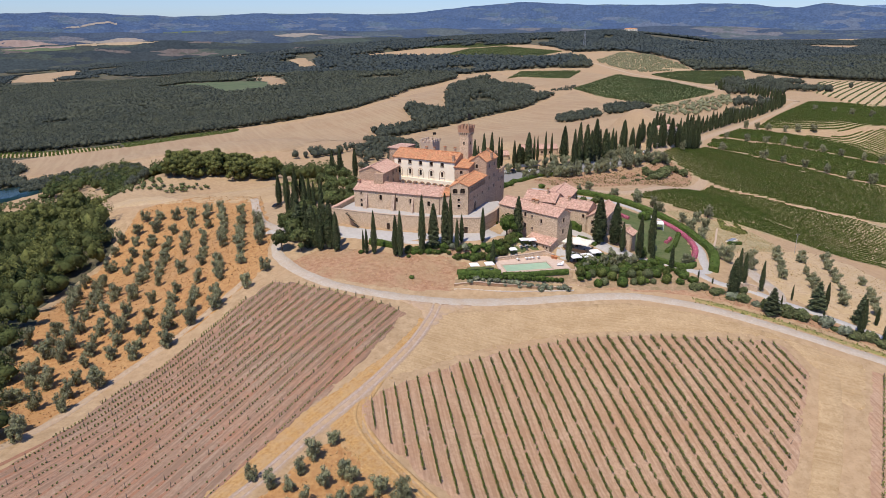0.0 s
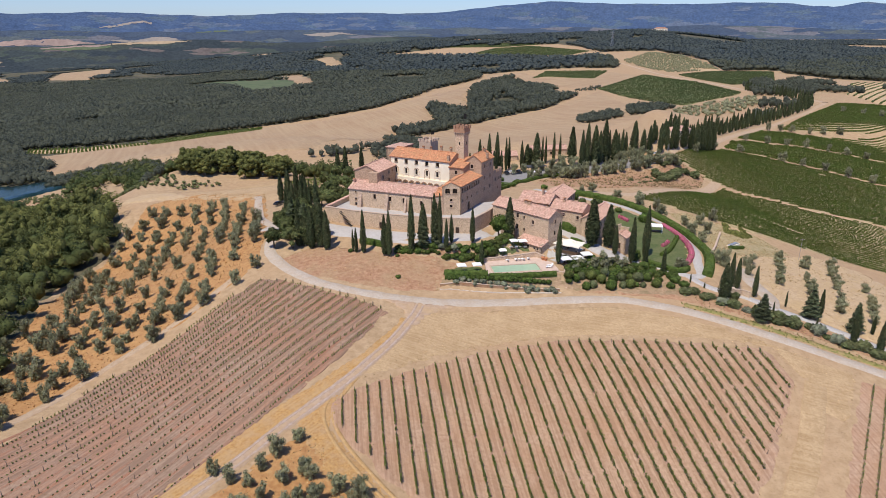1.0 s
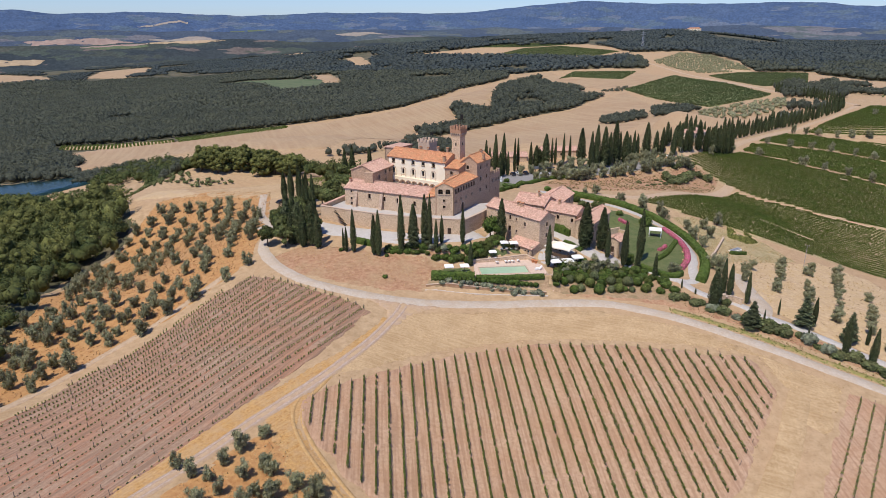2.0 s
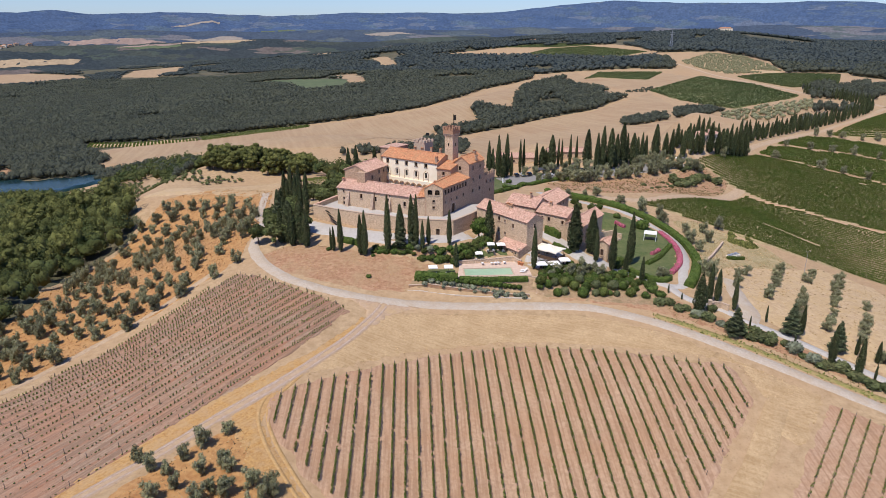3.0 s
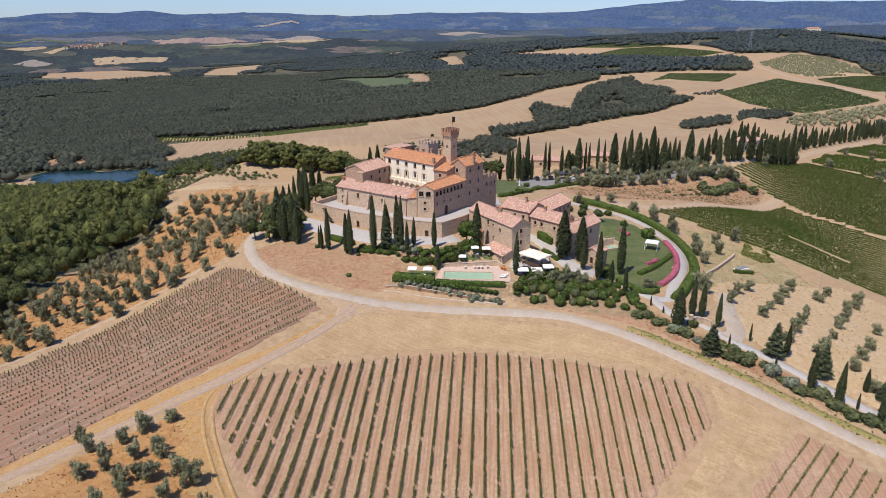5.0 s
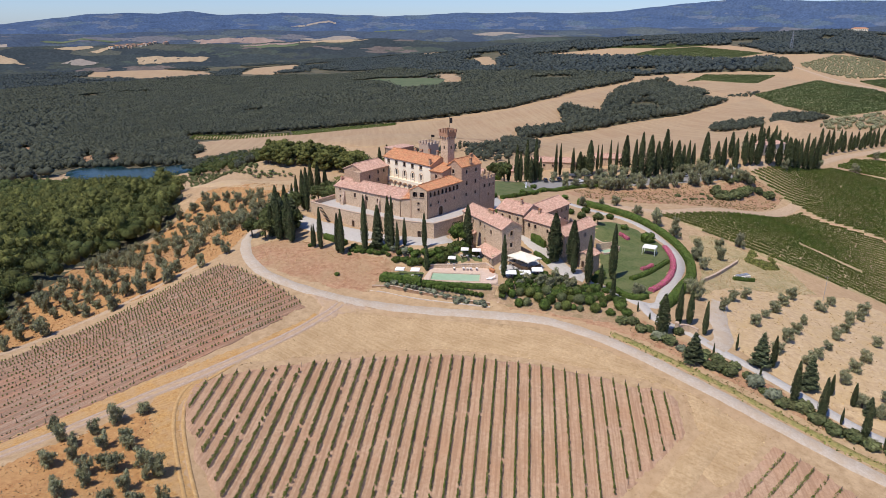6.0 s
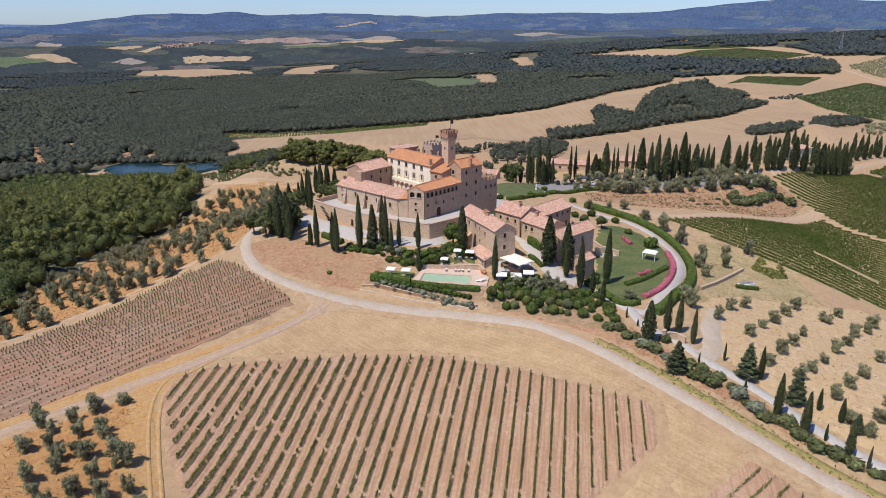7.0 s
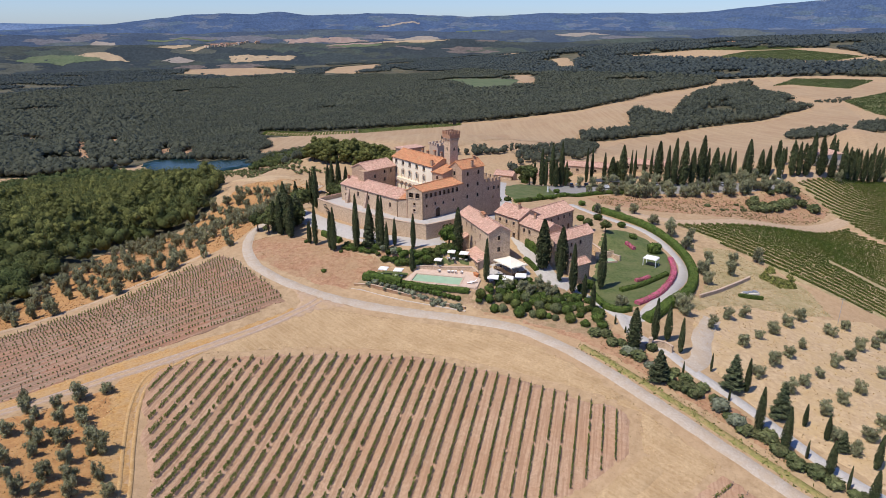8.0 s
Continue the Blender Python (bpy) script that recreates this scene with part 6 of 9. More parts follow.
def wood(name, poly, gap, radius, tall, material, label, level=2, clumps=1, seed=1, leaf=0.0, leaves=0, clearings=(), bare=-0.42):
    """A wood: uneven crowns set close together inside a plan, in one mesh."""
    r = np.random.default_rng(seed)
    xs, ys = [p[0] for p in poly], [p[1] for p in poly]
    nx, ny = int((max(xs) - min(xs)) / gap) + 1, int((max(ys) - min(ys)) / gap) + 1
    px, py = np.meshgrid(min(xs) + gap * np.arange(nx), min(ys) + gap * np.arange(ny))
    px = px.ravel() + r.uniform(-0.48, 0.48, px.size) * gap
    py = py.ravel() + r.uniform(-0.48, 0.48, py.size) * gap
    ok = inside(px, py, poly)
    px, py = px[ok], py[ok]
    thin = np.array([noise.noise((a / (gap * 9), b / (gap * 9), 3.3)) for a, b in zip(px, py)]) > bare
    for cx, cy, rx, ry in clearings:
        thin &= ((px - cx) / rx) ** 2 + ((py - cy) / ry) ** 2 > 1
    for field, mat, text in OPEN_FIELDS:
        thin &= ~inside(px, py, field)
    px, py = px[thin], py[thin]
    pz = height(px, py)
    base, tri = ICO[level]
    n = len(px)
    rad = radius * r.uniform(0.55, 1.3, n)
    top = tall * r.uniform(0.72, 1.15, n)
    if level == 0:
        rad = radius * r.uniform(0.9, 1.35, n)
        swell = np.array([noise.fractal((a / (gap * 10), b / (gap * 10), seed), 0.9, 2.0, 3) for a, b in zip(px, py)])
        top = tall * (0.92 + 0.34 * swell + r.uniform(-0.07, 0.09, n))
    vs, fs = [], []
    for c in range(clumps):
        k = 0.9 if clumps == 1 else 0.62
        a = r.uniform(0, 6.28, n)
        ox, oy = (1 - k) * rad * np.cos(a) * 1.2, (1 - k) * rad * np.sin(a) * 1.2
        oz = top * (r.uniform(0.42, 0.64, n) if clumps > 1 else 0.55)
        rough = r.uniform(0.72, 1.25, (n, len(base))) if level else r.uniform(0.88, 1.12, (n, len(base)))
        v = base[None] * rough[..., None] * np.stack([rad * k, rad * k, top * (0.45 if clumps == 1 else 0.30)], 1)[:, None, :]
        v = v + np.stack([px + ox, py + oy, pz + oz], 1)[:, None, :]
        fs.append(tri[None] + (np.arange(n) * len(base))[:, None, None] + len(vs) * n * len(base))
        vs.append(v.reshape(-1, 3))
    verts = np.concatenate(vs)
    faces = np.concatenate([f.reshape(-1, 3) for f in fs]).tolist()
    if leaves:
        d = r.normal(0, 1, (n * leaves, 3))
        d[:, 2] = np.abs(d[:, 2]) * 0.9 - 0.15
        d /= np.linalg.norm(d, axis=1)[:, None]
        who = np.repeat(np.arange(n), leaves)
        at = np.stack([px[who], py[who], pz[who] + top[who] * 0.55], 1) + d * np.stack([rad[who], rad[who], top[who] * 0.5], 1) * r.uniform(0.8, 1.15, (len(who), 1))
        lv, lf = leaf_quads(r, at, d, leaf, 0.0, 0.7)
        faces += (lf + len(verts)).tolist()
        verts = np.concatenate([verts, lv])
    return tagged(new(name, raw_mesh(name, verts, faces, material, True)), label, "wood", kind="stuff")


NEAR_WOOD = WOOD_EDGE[:12] + [(-215, 335), (-285, 400), (-335, 440), (-400, 448), (-500, 440), (-480, 300), (-330, 120), (-200, 60)]
drape("wood_floor", NEAR_WOOD, M["scrub_floor"], 0.2, 8, 1.0, "leaf litter under the near wood, colour darkened for shade", "soil")
wood("near_wood", WOOD_EDGE, 7.4, 4.6, 9.0, M["oak_near"], "dense dark green oak wood on the slope", 1, 3, 3, 0.3, 260, bare=-0.8)
wood("near_wood", [(-170, 290), (-215, 335), (-285, 400), (-335, 440), (-400, 448), (-500, 440), (-480, 300), (-330, 120), (-230, 90), (-260, 200), (-235, 290)], 6.4, 4.0, 9, M["oak_near"], "dense dark green wood running down to the lake", 1, 1, 4, 0.5, 60, bare=-0.8)
wood("pine_wood", [(-136, 205), (-134, 225), (-131, 237), (-136, 252), (-143, 264), (-170, 290), (-285, 400), (-335, 440), (-420, 440), (-400, 300), (-300, 160), (-200, 100), (-150, 130)], 9.5, 3.6, 12.0, M["pine"], "yellow-green pines scattered in the oak wood", 1, 2, 24, 0.36, 150, bare=0.0)


def shrink(poly, by):
    c = Vector((sum(p[0] for p in poly) / len(poly), sum(p[1] for p in poly) / len(poly)))
    out = []
    for p in poly:
        v = Vector(p) - c
        q = c + v * (1 - by / max(v.length, by))
        out.append((q.x, q.y))
    return out


def far_wood(label, poly, gap, radius, tall, mat, level, seed, leaf, leaves, floor=30, clearings=(), bare=-0.42):
    # dark sheet that puts shade between the crowns
    drape("wood_floor", poly, M["scrub_floor"], 0.25, floor, 3, "floor and scrub under the far woods, colour darkened for shade", "soil")
    wood("valley_wood", poly, gap, radius, tall, M[mat], label, level, 1, seed, leaf, leaves, clearings, bare)


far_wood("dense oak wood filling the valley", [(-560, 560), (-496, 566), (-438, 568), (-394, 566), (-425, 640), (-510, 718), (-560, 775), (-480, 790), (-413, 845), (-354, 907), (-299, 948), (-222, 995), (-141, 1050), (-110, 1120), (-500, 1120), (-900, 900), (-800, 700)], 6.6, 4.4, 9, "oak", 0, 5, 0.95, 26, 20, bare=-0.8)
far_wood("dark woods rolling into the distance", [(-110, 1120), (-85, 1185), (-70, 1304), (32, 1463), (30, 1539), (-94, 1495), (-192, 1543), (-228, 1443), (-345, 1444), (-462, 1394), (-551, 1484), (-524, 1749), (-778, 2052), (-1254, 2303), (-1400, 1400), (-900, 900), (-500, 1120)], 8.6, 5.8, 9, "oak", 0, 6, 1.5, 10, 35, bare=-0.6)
far_wood("distant wooded ridge", [(-1491, 2751), (-1300, 3100), (-700, 3100), (-620, 2500), (-531, 2065), (-355, 1932), (-272, 2051), (24, 1885), (120, 1800), (250, 1690), (327, 1700), (345, 1640), (305, 1504), (130, 1527), (43, 1523), (-109, 1644), (-215, 1688), (-430, 1757), (-793, 2091)], 13.5, 8.2, 11, "oak_hazed", 0, 7, 2.6, 5, 40)
far_wood("oak wood between harvested fields", [(6, 1205), (18, 1321), (60, 1400), (100, 1440), (112, 1300), (155, 1200), (178, 1050), (117, 940), (41, 893), (-11, 840), (-30, 831), (-74, 784), (-97, 858), (-64, 869), (-35, 886), (-59, 999), (-54, 1032), (7, 964)], 7, 4.3, 9, "oak", 1, 8, 1.0, 30, 15)
far_wood("dark wooded plateau in the distance", [(54, 2120), (300, 2500), (700, 2800), (1300, 2800), (1388, 2287), (1000, 1500), (740, 1195), (620, 1340), (560, 1500), (540, 1680), (500, 1800), (350, 1800), (320, 1960), (270, 2060)], 13.5, 8.2, 11, "oak_hazed", 0, 9, 2.6, 5, 40, clearings=((800, 2270, 110, 160),))
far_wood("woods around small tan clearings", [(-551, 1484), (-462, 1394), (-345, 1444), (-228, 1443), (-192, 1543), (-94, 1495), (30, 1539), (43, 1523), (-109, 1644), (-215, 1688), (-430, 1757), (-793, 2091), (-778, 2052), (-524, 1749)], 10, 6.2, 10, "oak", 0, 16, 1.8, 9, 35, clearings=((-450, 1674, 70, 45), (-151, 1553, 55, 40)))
far_wood("distant woods along the skyline plateau", [(-800, 3200), (-700, 2600), (-531, 2065), (-355, 1932), (-272, 2051), (10, 2180), (140, 2190), (270, 2100), (600, 2400), (700, 3000), (0, 3200)], 14, 8.6, 12, "oak_hazed", 0, 17, 2.8, 5, 45, clearings=((-424, 2048, 60, 60), (-500, 2900, 330, 190), (450, 2650, 300, 90)), bare=-0.3)
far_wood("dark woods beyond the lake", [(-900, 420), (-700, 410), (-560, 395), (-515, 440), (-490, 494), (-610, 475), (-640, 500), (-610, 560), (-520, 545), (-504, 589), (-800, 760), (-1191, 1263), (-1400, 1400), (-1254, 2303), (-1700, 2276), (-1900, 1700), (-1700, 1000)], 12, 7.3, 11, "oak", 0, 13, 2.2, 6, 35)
far_wood("oak wood on the lake bank", [(-700, 410), (-560, 395), (-515, 440), (-490, 494), (-620, 470), (-780, 640), (-900, 600)], 7.5, 4.8, 10, "oak", 1, 14, 0.9, 24, 20)
far_wood("small oak wood by the farm road", [(262, 1500), (300, 1560), (322, 1700), (356, 1660), (345, 1540), (333, 1472)], 8, 5.0, 10, "oak", 1, 18, 1.0, 20, 20)
far_wood("wood beside the far vineyard", [(512, 1335), (540, 1515), (600, 1560), (760, 1500), (690, 1260), (600, 1340)], 9, 5.6, 10, "oak", 0, 19, 1.6, 9, 25)
far_wood("distant woods between pale fields", [(-2600, 2860), (-1950, 2640), (-1760, 2980), (-1400, 2600), (-1100, 2400), (-800, 2150), (-700, 2600), (-800, 3250), (-1400, 3500), (-2200, 3300)], 15, 8.4, 9, "oak_hazed", 0, 34, 2.6, 5, 60, bare=-0.15)
far_wood("distant woods on the eastern plateau", [(600, 2900), (1300, 2850), (1900, 2750), (2400, 2600), (2400, 3300), (600, 3400)], 15, 8.4, 9, "oak_hazed", 0, 35, 2.6, 5, 60, bare=-0.25)
wood("hedgerow", [(138, 765), (142, 815), (174, 824), (196, 830), (186, 760), (150, 748)], 5.5, 3.3, 6, M["oak"], "clump of scrub along a field edge", 1, 1, 10, 0.7, 40)
wood("hedgerow", [(196, 765), (208, 838), (232, 860), (246, 814), (251, 780), (225, 762)], 5.5, 3.3, 6, M["oak"], "thicket on the field corner", 1, 1, 20, 0.7, 40)
wood("hedgerow", [(240, 1180), (236, 1150), (190, 1040), (178, 1050), (160, 1180), (185, 1165)], 6, 1.7, 2.6, M["oak"], "loose scrub between field and vineyard", 1, 1, 21, 0.7, 14, bare=0.05)
wood("hedgerow", [(420, 1050), (388, 890), (386, 800), (420, 760), (520, 820), (620, 1000), (560, 1060), (470, 1000)], 8, 3.6, 8, M["oak"], "trees and scrub along the farm road", 1, 1, 22, 0.8, 30, bare=0.2)
wood("mixed_wood", [(-150, 396), (-178, 372), (-240, 448), (-262, 474), (-215, 462), (-170, 420), (-120, 420), (-84, 400), (-70, 380), (-52, 322), (-66, 330), (-88, 356), (-98, 372), (-104, 396)], 6.4, 3.8, 8.5, M["oak_near"], "mixed broadleaf trees round the pine stand", 1, 2, 38, 0.5, 80, bare=-0.6)
PINE_STAND = [(-152, 351), (-160, 372), (-158, 392), (-138, 400), (-112, 398), (-100, 380), (-96, 360), (-118, 356), (-137, 351)]
for k, q in enumerate([(x, y) for y in range(352, 404, 7) for x in range(-176, -88, 7)]):
    x, y = q[0] + float(rng.uniform(-3.5, 3.5)), q[1] + float(rng.uniform(-3.5, 3.5))
    if inside(x, y, PINE_STAND):
        f = float(rng.uniform(0.72, 1.05))
        plant(pines, x, y, f, f * float(rng.uniform(0.85, 1.1)))
for x, y in ((-150.6, 228), (-160, 245), (-152, 205), (-146, 186), (-165, 215), (-172, 262), (-158, 268), (-185, 280), (-176, 236), (-140, 172), (-150, 150), (-188, 255), (-200, 292), (-168, 188), (-132, 160), (-180, 205), (-212, 316), (-205, 270), (-230, 330), (-160, 168)):
    f = float(rng.uniform(0.85, 1.15))
    plant(pines, x, y, f, f * 1.1)
for k in range(70):
    x, y = float(rng.uniform(-330, -125)), float(rng.uniform(150, 400))
    if inside(x, y, NEAR_WOOD) and x < -118 - 0.06 * (y - 150):
        f = float(rng.uniform(0.75, 1.15))
        plant(pines, x, y, f, f * 1.1)
wood("lakeside_wood", [(-330, 490), (-366, 540), (-307, 548), (-248, 516), (-205, 450), (-165, 352), (-175, 350), (-225, 440), (-270, 484), (-300, 490)], 6.0, 3.4, 6, M["oak"], "bushy trees along the lake shore", 1, 1, 12, 0.5, 60, bare=-0.2)
wood("hedgerow", [(-60, 470), (-20, 560), (-34, 700), (-80, 790), (-100, 780), (-60, 640), (-75, 500)], 7.0, 3.0, 5.5, M["oak"], "loose tree belt below the harvested field", 1, 1, 15, 0.5, 60, bare=0.0)
far_wood("wood along the far bank of the lake", [(-500, 530), (-440, 540), (-400, 540), (-366, 530), (-375, 570), (-440, 572), (-505, 570)], 6.5, 4.0, 8, "oak", 1, 25, 0.8, 30, 12)
far_wood("oak wood above the lake's end", [(-661, 563), (-600, 580), (-541, 576), (-502, 541), (-512, 522), (-578, 508), (-640, 530)], 6.5, 4.0, 8, "oak", 1, 36, 0.8, 30, 12, bare=-1.0)
wood("hedgerow", [(-290, 448), (-305, 476), (-322, 515), (-312, 545), (-262, 527), (-200, 442), (-151, 367), (-158, 354), (-225, 420), (-262, 466)], 6.2, 3.6, 7, M["oak_near"], "leafy green tree belt beside the lake", 1, 2, 37, 0.5, 60, bare=-0.35)
far_wood("thin scrub on a far dry slope", [(-1900, 1700), (-1700, 2276), (-1300, 2480), (-1450, 2750), (-2600, 2500), (-3000, 1500), (-1700, 1000)], 18, 9, 10, "oak_hazed", 0, 26, 2.4, 6, 60, bare=-0.2)
far_wood("belt of trees above the vineyards", [(600, 1290), (717, 1452), (906, 1615), (1256, 1882), (1300, 1600), (730, 1075), (622, 1135)], 10, 6.4, 12, "oak", 0, 27, 1.8, 10, 30)
far_wood("woods beyond the tree belt", [(700, 1480), (1000, 1500), (1388, 2287), (1700, 2700), (1900, 2300), (1500, 1800), (1256, 1900), (906, 1640)], 13, 7.6, 11, "oak_hazed", 0, 28, 2.2, 7, 40)
wood("avenue_wood", [(262, 585), (288, 650), (345, 760), (385, 905), (420, 1010), (560, 1150), (470, 900), (392, 750), (310, 640)], 7.5, 3.6, 9, M["oak"], "mixed trees lining the avenue", 1, 1, 29, 0.8, 40, bare=0.12)
wood("olive_orchard", [(206, 624), (242, 752), (366, 830), (330, 740), (280, 672)], 8, 2.6, 4.0, M["olive"], "grey-green olive strip beside the avenue", 1, 1, 30, 0.6, 20, bare=-0.4)
wood("hedgerow", [(-124, 505), (-100, 530), (-75, 562), (-60, 560), (-88, 525), (-112, 498)], 6, 3.0, 6, M["oak"], "bushy hedge line across the dry valley", 1, 1, 32, 0.5, 50, bare=-1.0)
wood("young_grove", [(-355, 453), (-327, 465), (-267, 456), (-225, 410), (-149, 342), (-123, 346), (-143, 327), (-200, 352), (-274, 425)], 4.0, 1.2, 1.9, M["scrub"], "low grey-green shrubs on the dry slope", 1, 1, 33, 0.4, 24, bare=-0.5)
# an olive orchard with cypresses between on the far slope
ORCHARD = [(368, 1590), (470, 1760), (530, 1690), (535, 1517), (508, 1345), (404, 1330), (378, 1480)]
drape("grove_soil", ORCHARD, M["pale_soil"], 0.4, 20, 3, "pale soil under a far olive orchard", "soil")
wood("olive_orchard", ORCHARD, 7.0, 2.4, 3.8, M["olive"], "far rows of silvery olive trees", 1, 1, 23, 0.6, 18, bare=-0.5)


# ---- vineyards
def vine_field(name, poly, bearing, spacing, gap, tall, thick, leaves, leaf, material, label, start=0.0, stakes=True, keep=1.0, single=False, seed=2, young=None, post_every=0, thin=0.0, along=0.62, ridge=None, fade=None):
    """Rows of vines inside a plan: each row a thing with its end posts, or the whole field as one."""
    r = np.random.default_rng(seed)
    d = np.array([math.sin(radians(bearing)), -math.cos(radians(bearing))])
    nrm = np.array([-d[1], d[0]])
    pts = np.array(poly)
    lo, hi = (pts @ nrm).min(), (pts @ nrm).max()
    s0, s1 = (pts @ d).min(), (pts @ d).max()
    all_v, all_f, count = [], [], 0
    k = math.ceil((lo - start) / spacing)
    while start + k * spacing < hi:
        c = start + k * spacing
        k += 1
        s = np.arange(s0, s1, gap) + r.uniform(-0.2, 0.2) * gap
        s = s + r.uniform(-0.12, 0.12, len(s)) * gap
        q = nrm[None] * c + d[None] * s[:, None]
        q = q[inside(q[:, 0], q[:, 1], poly)]
        if len(q) < 4:
            continue
        ends = q[[0, -1]]
        vigour = np.ones(len(q)) if young is None else np.clip((q[:, young[2]] - young[0]) / (young[1] - young[0]), 0.18, 1.0)
        if fade:
            vigour = vigour * np.interp(q[:, 0], fade, (1.0, 0.42))
        stand = r.uniform(0, 1, len(q)) < keep * np.minimum(1.0, vigour + 0.35)
        if thin:
            stand &= np.array([noise.fractal((a / 60, b / 9, seed), 0.9, 2.0, 3) for a, b in zip(q @ d, q @ nrm)]) > -thin
        q, vigour = q[stand], vigour[stand]
        if not len(q):
            continue
        z = height(q[:, 0], q[:, 1])
        who = np.repeat(np.arange(len(q)), leaves)
        who = who[r.uniform(0, 1, len(who)) < vigour[who] ** 0.8]
        size = (r.uniform(0.85 if single else 0.6, 1.1 if single else 1.2, len(q)) * vigour)[who]
        off = r.uniform(-1, 1, (len(who), 3)) * np.array([1, 1, 1])
        at = np.zeros((len(who), 3))
        at[:, :2] = q[who] + nrm[None] * off[:, :1] * thick * vigour[who][:, None] ** 0.5 + d[None] * off[:, 1:2] * gap * along
        at[:, 2] = z[who] + tall * (0.22 + 0.78 * (off[:, 2] * 0.5 + 0.5) * size)
        lv, lf = leaf_quads(r, at, np.tile(np.array([*nrm, 0.5]), (len(who), 1)) * np.sign(off[:, :1]), leaf, 0.5, 0.75)
        verts, faces = lv, lf.tolist()
        if stakes:
            sv, sf = [], []
            for idx, (p, zz) in enumerate(zip(q[::stakes], z[::stakes])):
                n = len(sv)
                w = 0.045
                rise = tall * (1.2 if post_every else 1.02) if not post_every or idx % post_every == 0 else tall * 0.42
                for dx, dy in ((-w, -w), (w, -w), (w, w), (-w, w)):
                    sv += [(p[0] + dx, p[1] + dy, zz - 0.2), (p[0] + dx, p[1] + dy, zz + rise)]
                sf += [(n + a, n + (a + 2) % 8, n + (a + 3) % 8, n + a + 1) for a in (0, 2, 4, 6)] + [(n + 1, n + 3, n + 5, n + 7)]
            row_posts = (np.array(sv), sf)
        if single:
            all_v.append(verts)
            all_f += (np.array(faces) + count).tolist()
            count += len(verts)
            continue
        row = thing("vine_row", label, "vine row", "rows of " + name)
        tagged(part("foliage", raw_mesh("foliage", verts, faces, material), None, row), kind="stuff")
        if stakes:
            tagged(part("trellis", raw_mesh("trellis", *row_posts, M["stake"]), None, row), kind="stuff")
        if ridge:
            steps = max(2, int(np.linalg.norm(ends[1] - ends[0]) / 1.1))
            line = ends[0][None] + (ends[1] - ends[0])[None] * np.linspace(0, 1, steps)[:, None]
            zl = height(line[:, 0], line[:, 1])
            rv, rf = [], []
            for i, (p, zz) in enumerate(zip(line, zl)):
                wide, rise = r.uniform(0.36, 0.62), r.uniform(0.16, 0.3)
                for side, up in ((-wide, 0.05), (-wide * 0.3, rise), (wide * 0.35, rise), (wide, 0.05)):
                    rv.append((p[0] + nrm[0] * side, p[1] + nrm[1] * side, zz + up))
                if i:
                    a = (i - 1) * 4
                    rf += [(a + k2, a + k2 + 1, a + k2 + 5, a + k2 + 4) for k2 in range(3)]
            part("soil_ridge", raw_mesh("soil_ridge", rv, rf, ridge, True), None, row)
        for e, sgn in zip(ends, (-1, 1)):
            bm = bmesh.new()
            zz = lay(*e)
            add_rod(bm, (e[0], e[1], zz - 0.3), (e[0] + sgn * d[0] * 0.5, e[1] + sgn * d[1] * 0.5, zz + tall * 0.95), 0.05, 0.04, 6)
            part("end_post", bm, M["stake"], row)
    if single:
        tagged(new(name, raw_mesh(name, np.concatenate(all_v), all_f, material)), label, "vineyard", kind="stuff")


vine_field("front_vineyard", shrink(RIGHT_VINES, 1.2), 10.5, 2.558, 0.8, 1.4, 0.17, 42, 0.155, M["vine"], "narrow green vine row on reddish soil", 6.03, 6, 0.95, False, 31, (-46, 6, 0), along=0.5, fade=(48, 104))
vine_field("young_vineyard", shrink(LEFT_VINES, 0.3), -26.8, 2.558, 0.78, 1.15, 0.10, 24, 0.11, M["vine"], "sparse young vine row with grey stakes", 0.9, 1, 0.93, False, 32, (70, 140, 1), 7, along=0.2, ridge=M["ridge_soil"])
vine_field("corner_vineyard", shrink(CORNER_VINES, 1.6), -32, 2.558, 0.6, 1.1, 0.2, 10, 0.16, M["vine"], "young vine row at the field corner", 0.0, 8, 0.85, False, 33)
EAST_VINES = [(78, 258), (98, 274), (112, 288), (141, 327), (149, 315), (169, 297), (195, 293), (211, 289), (262, 284), (262, 205), (166, 226), (154, 230.5), (141, 233), (128, 236), (115.5, 239), (103.5, 245), (89, 252)]
UPPER_VINES = [(121.5, 351), (142, 376), (160, 400), (172, 416), (185, 416), (199, 415), (210, 411), (222, 408), (235, 405), (245, 398), (257, 393), (276, 389), (345, 388), (345, 284), (262, 288), (211, 293), (195, 297), (169, 301), (151, 318), (143, 333), (131, 343)]
TOP_VINES = [(177, 424), (192, 453), (209, 466), (226, 468), (244, 478), (262, 484), (292, 483), (320, 476), (360, 480), (350, 396), (276, 393), (257, 398), (235, 410), (210, 417), (185, 421)]
HIGH_VINES = [(196, 462), (245, 529), (272, 547), (305, 555), (366, 570), (400, 556), (370, 488), (337, 485), (305, 487), (292, 491), (262, 492), (226, 477), (209, 475)]
FAR_VINES = [(276, 562), (330, 632), (415, 735), (520, 700), (500, 600), (400, 574), (335, 573), (305, 567)]
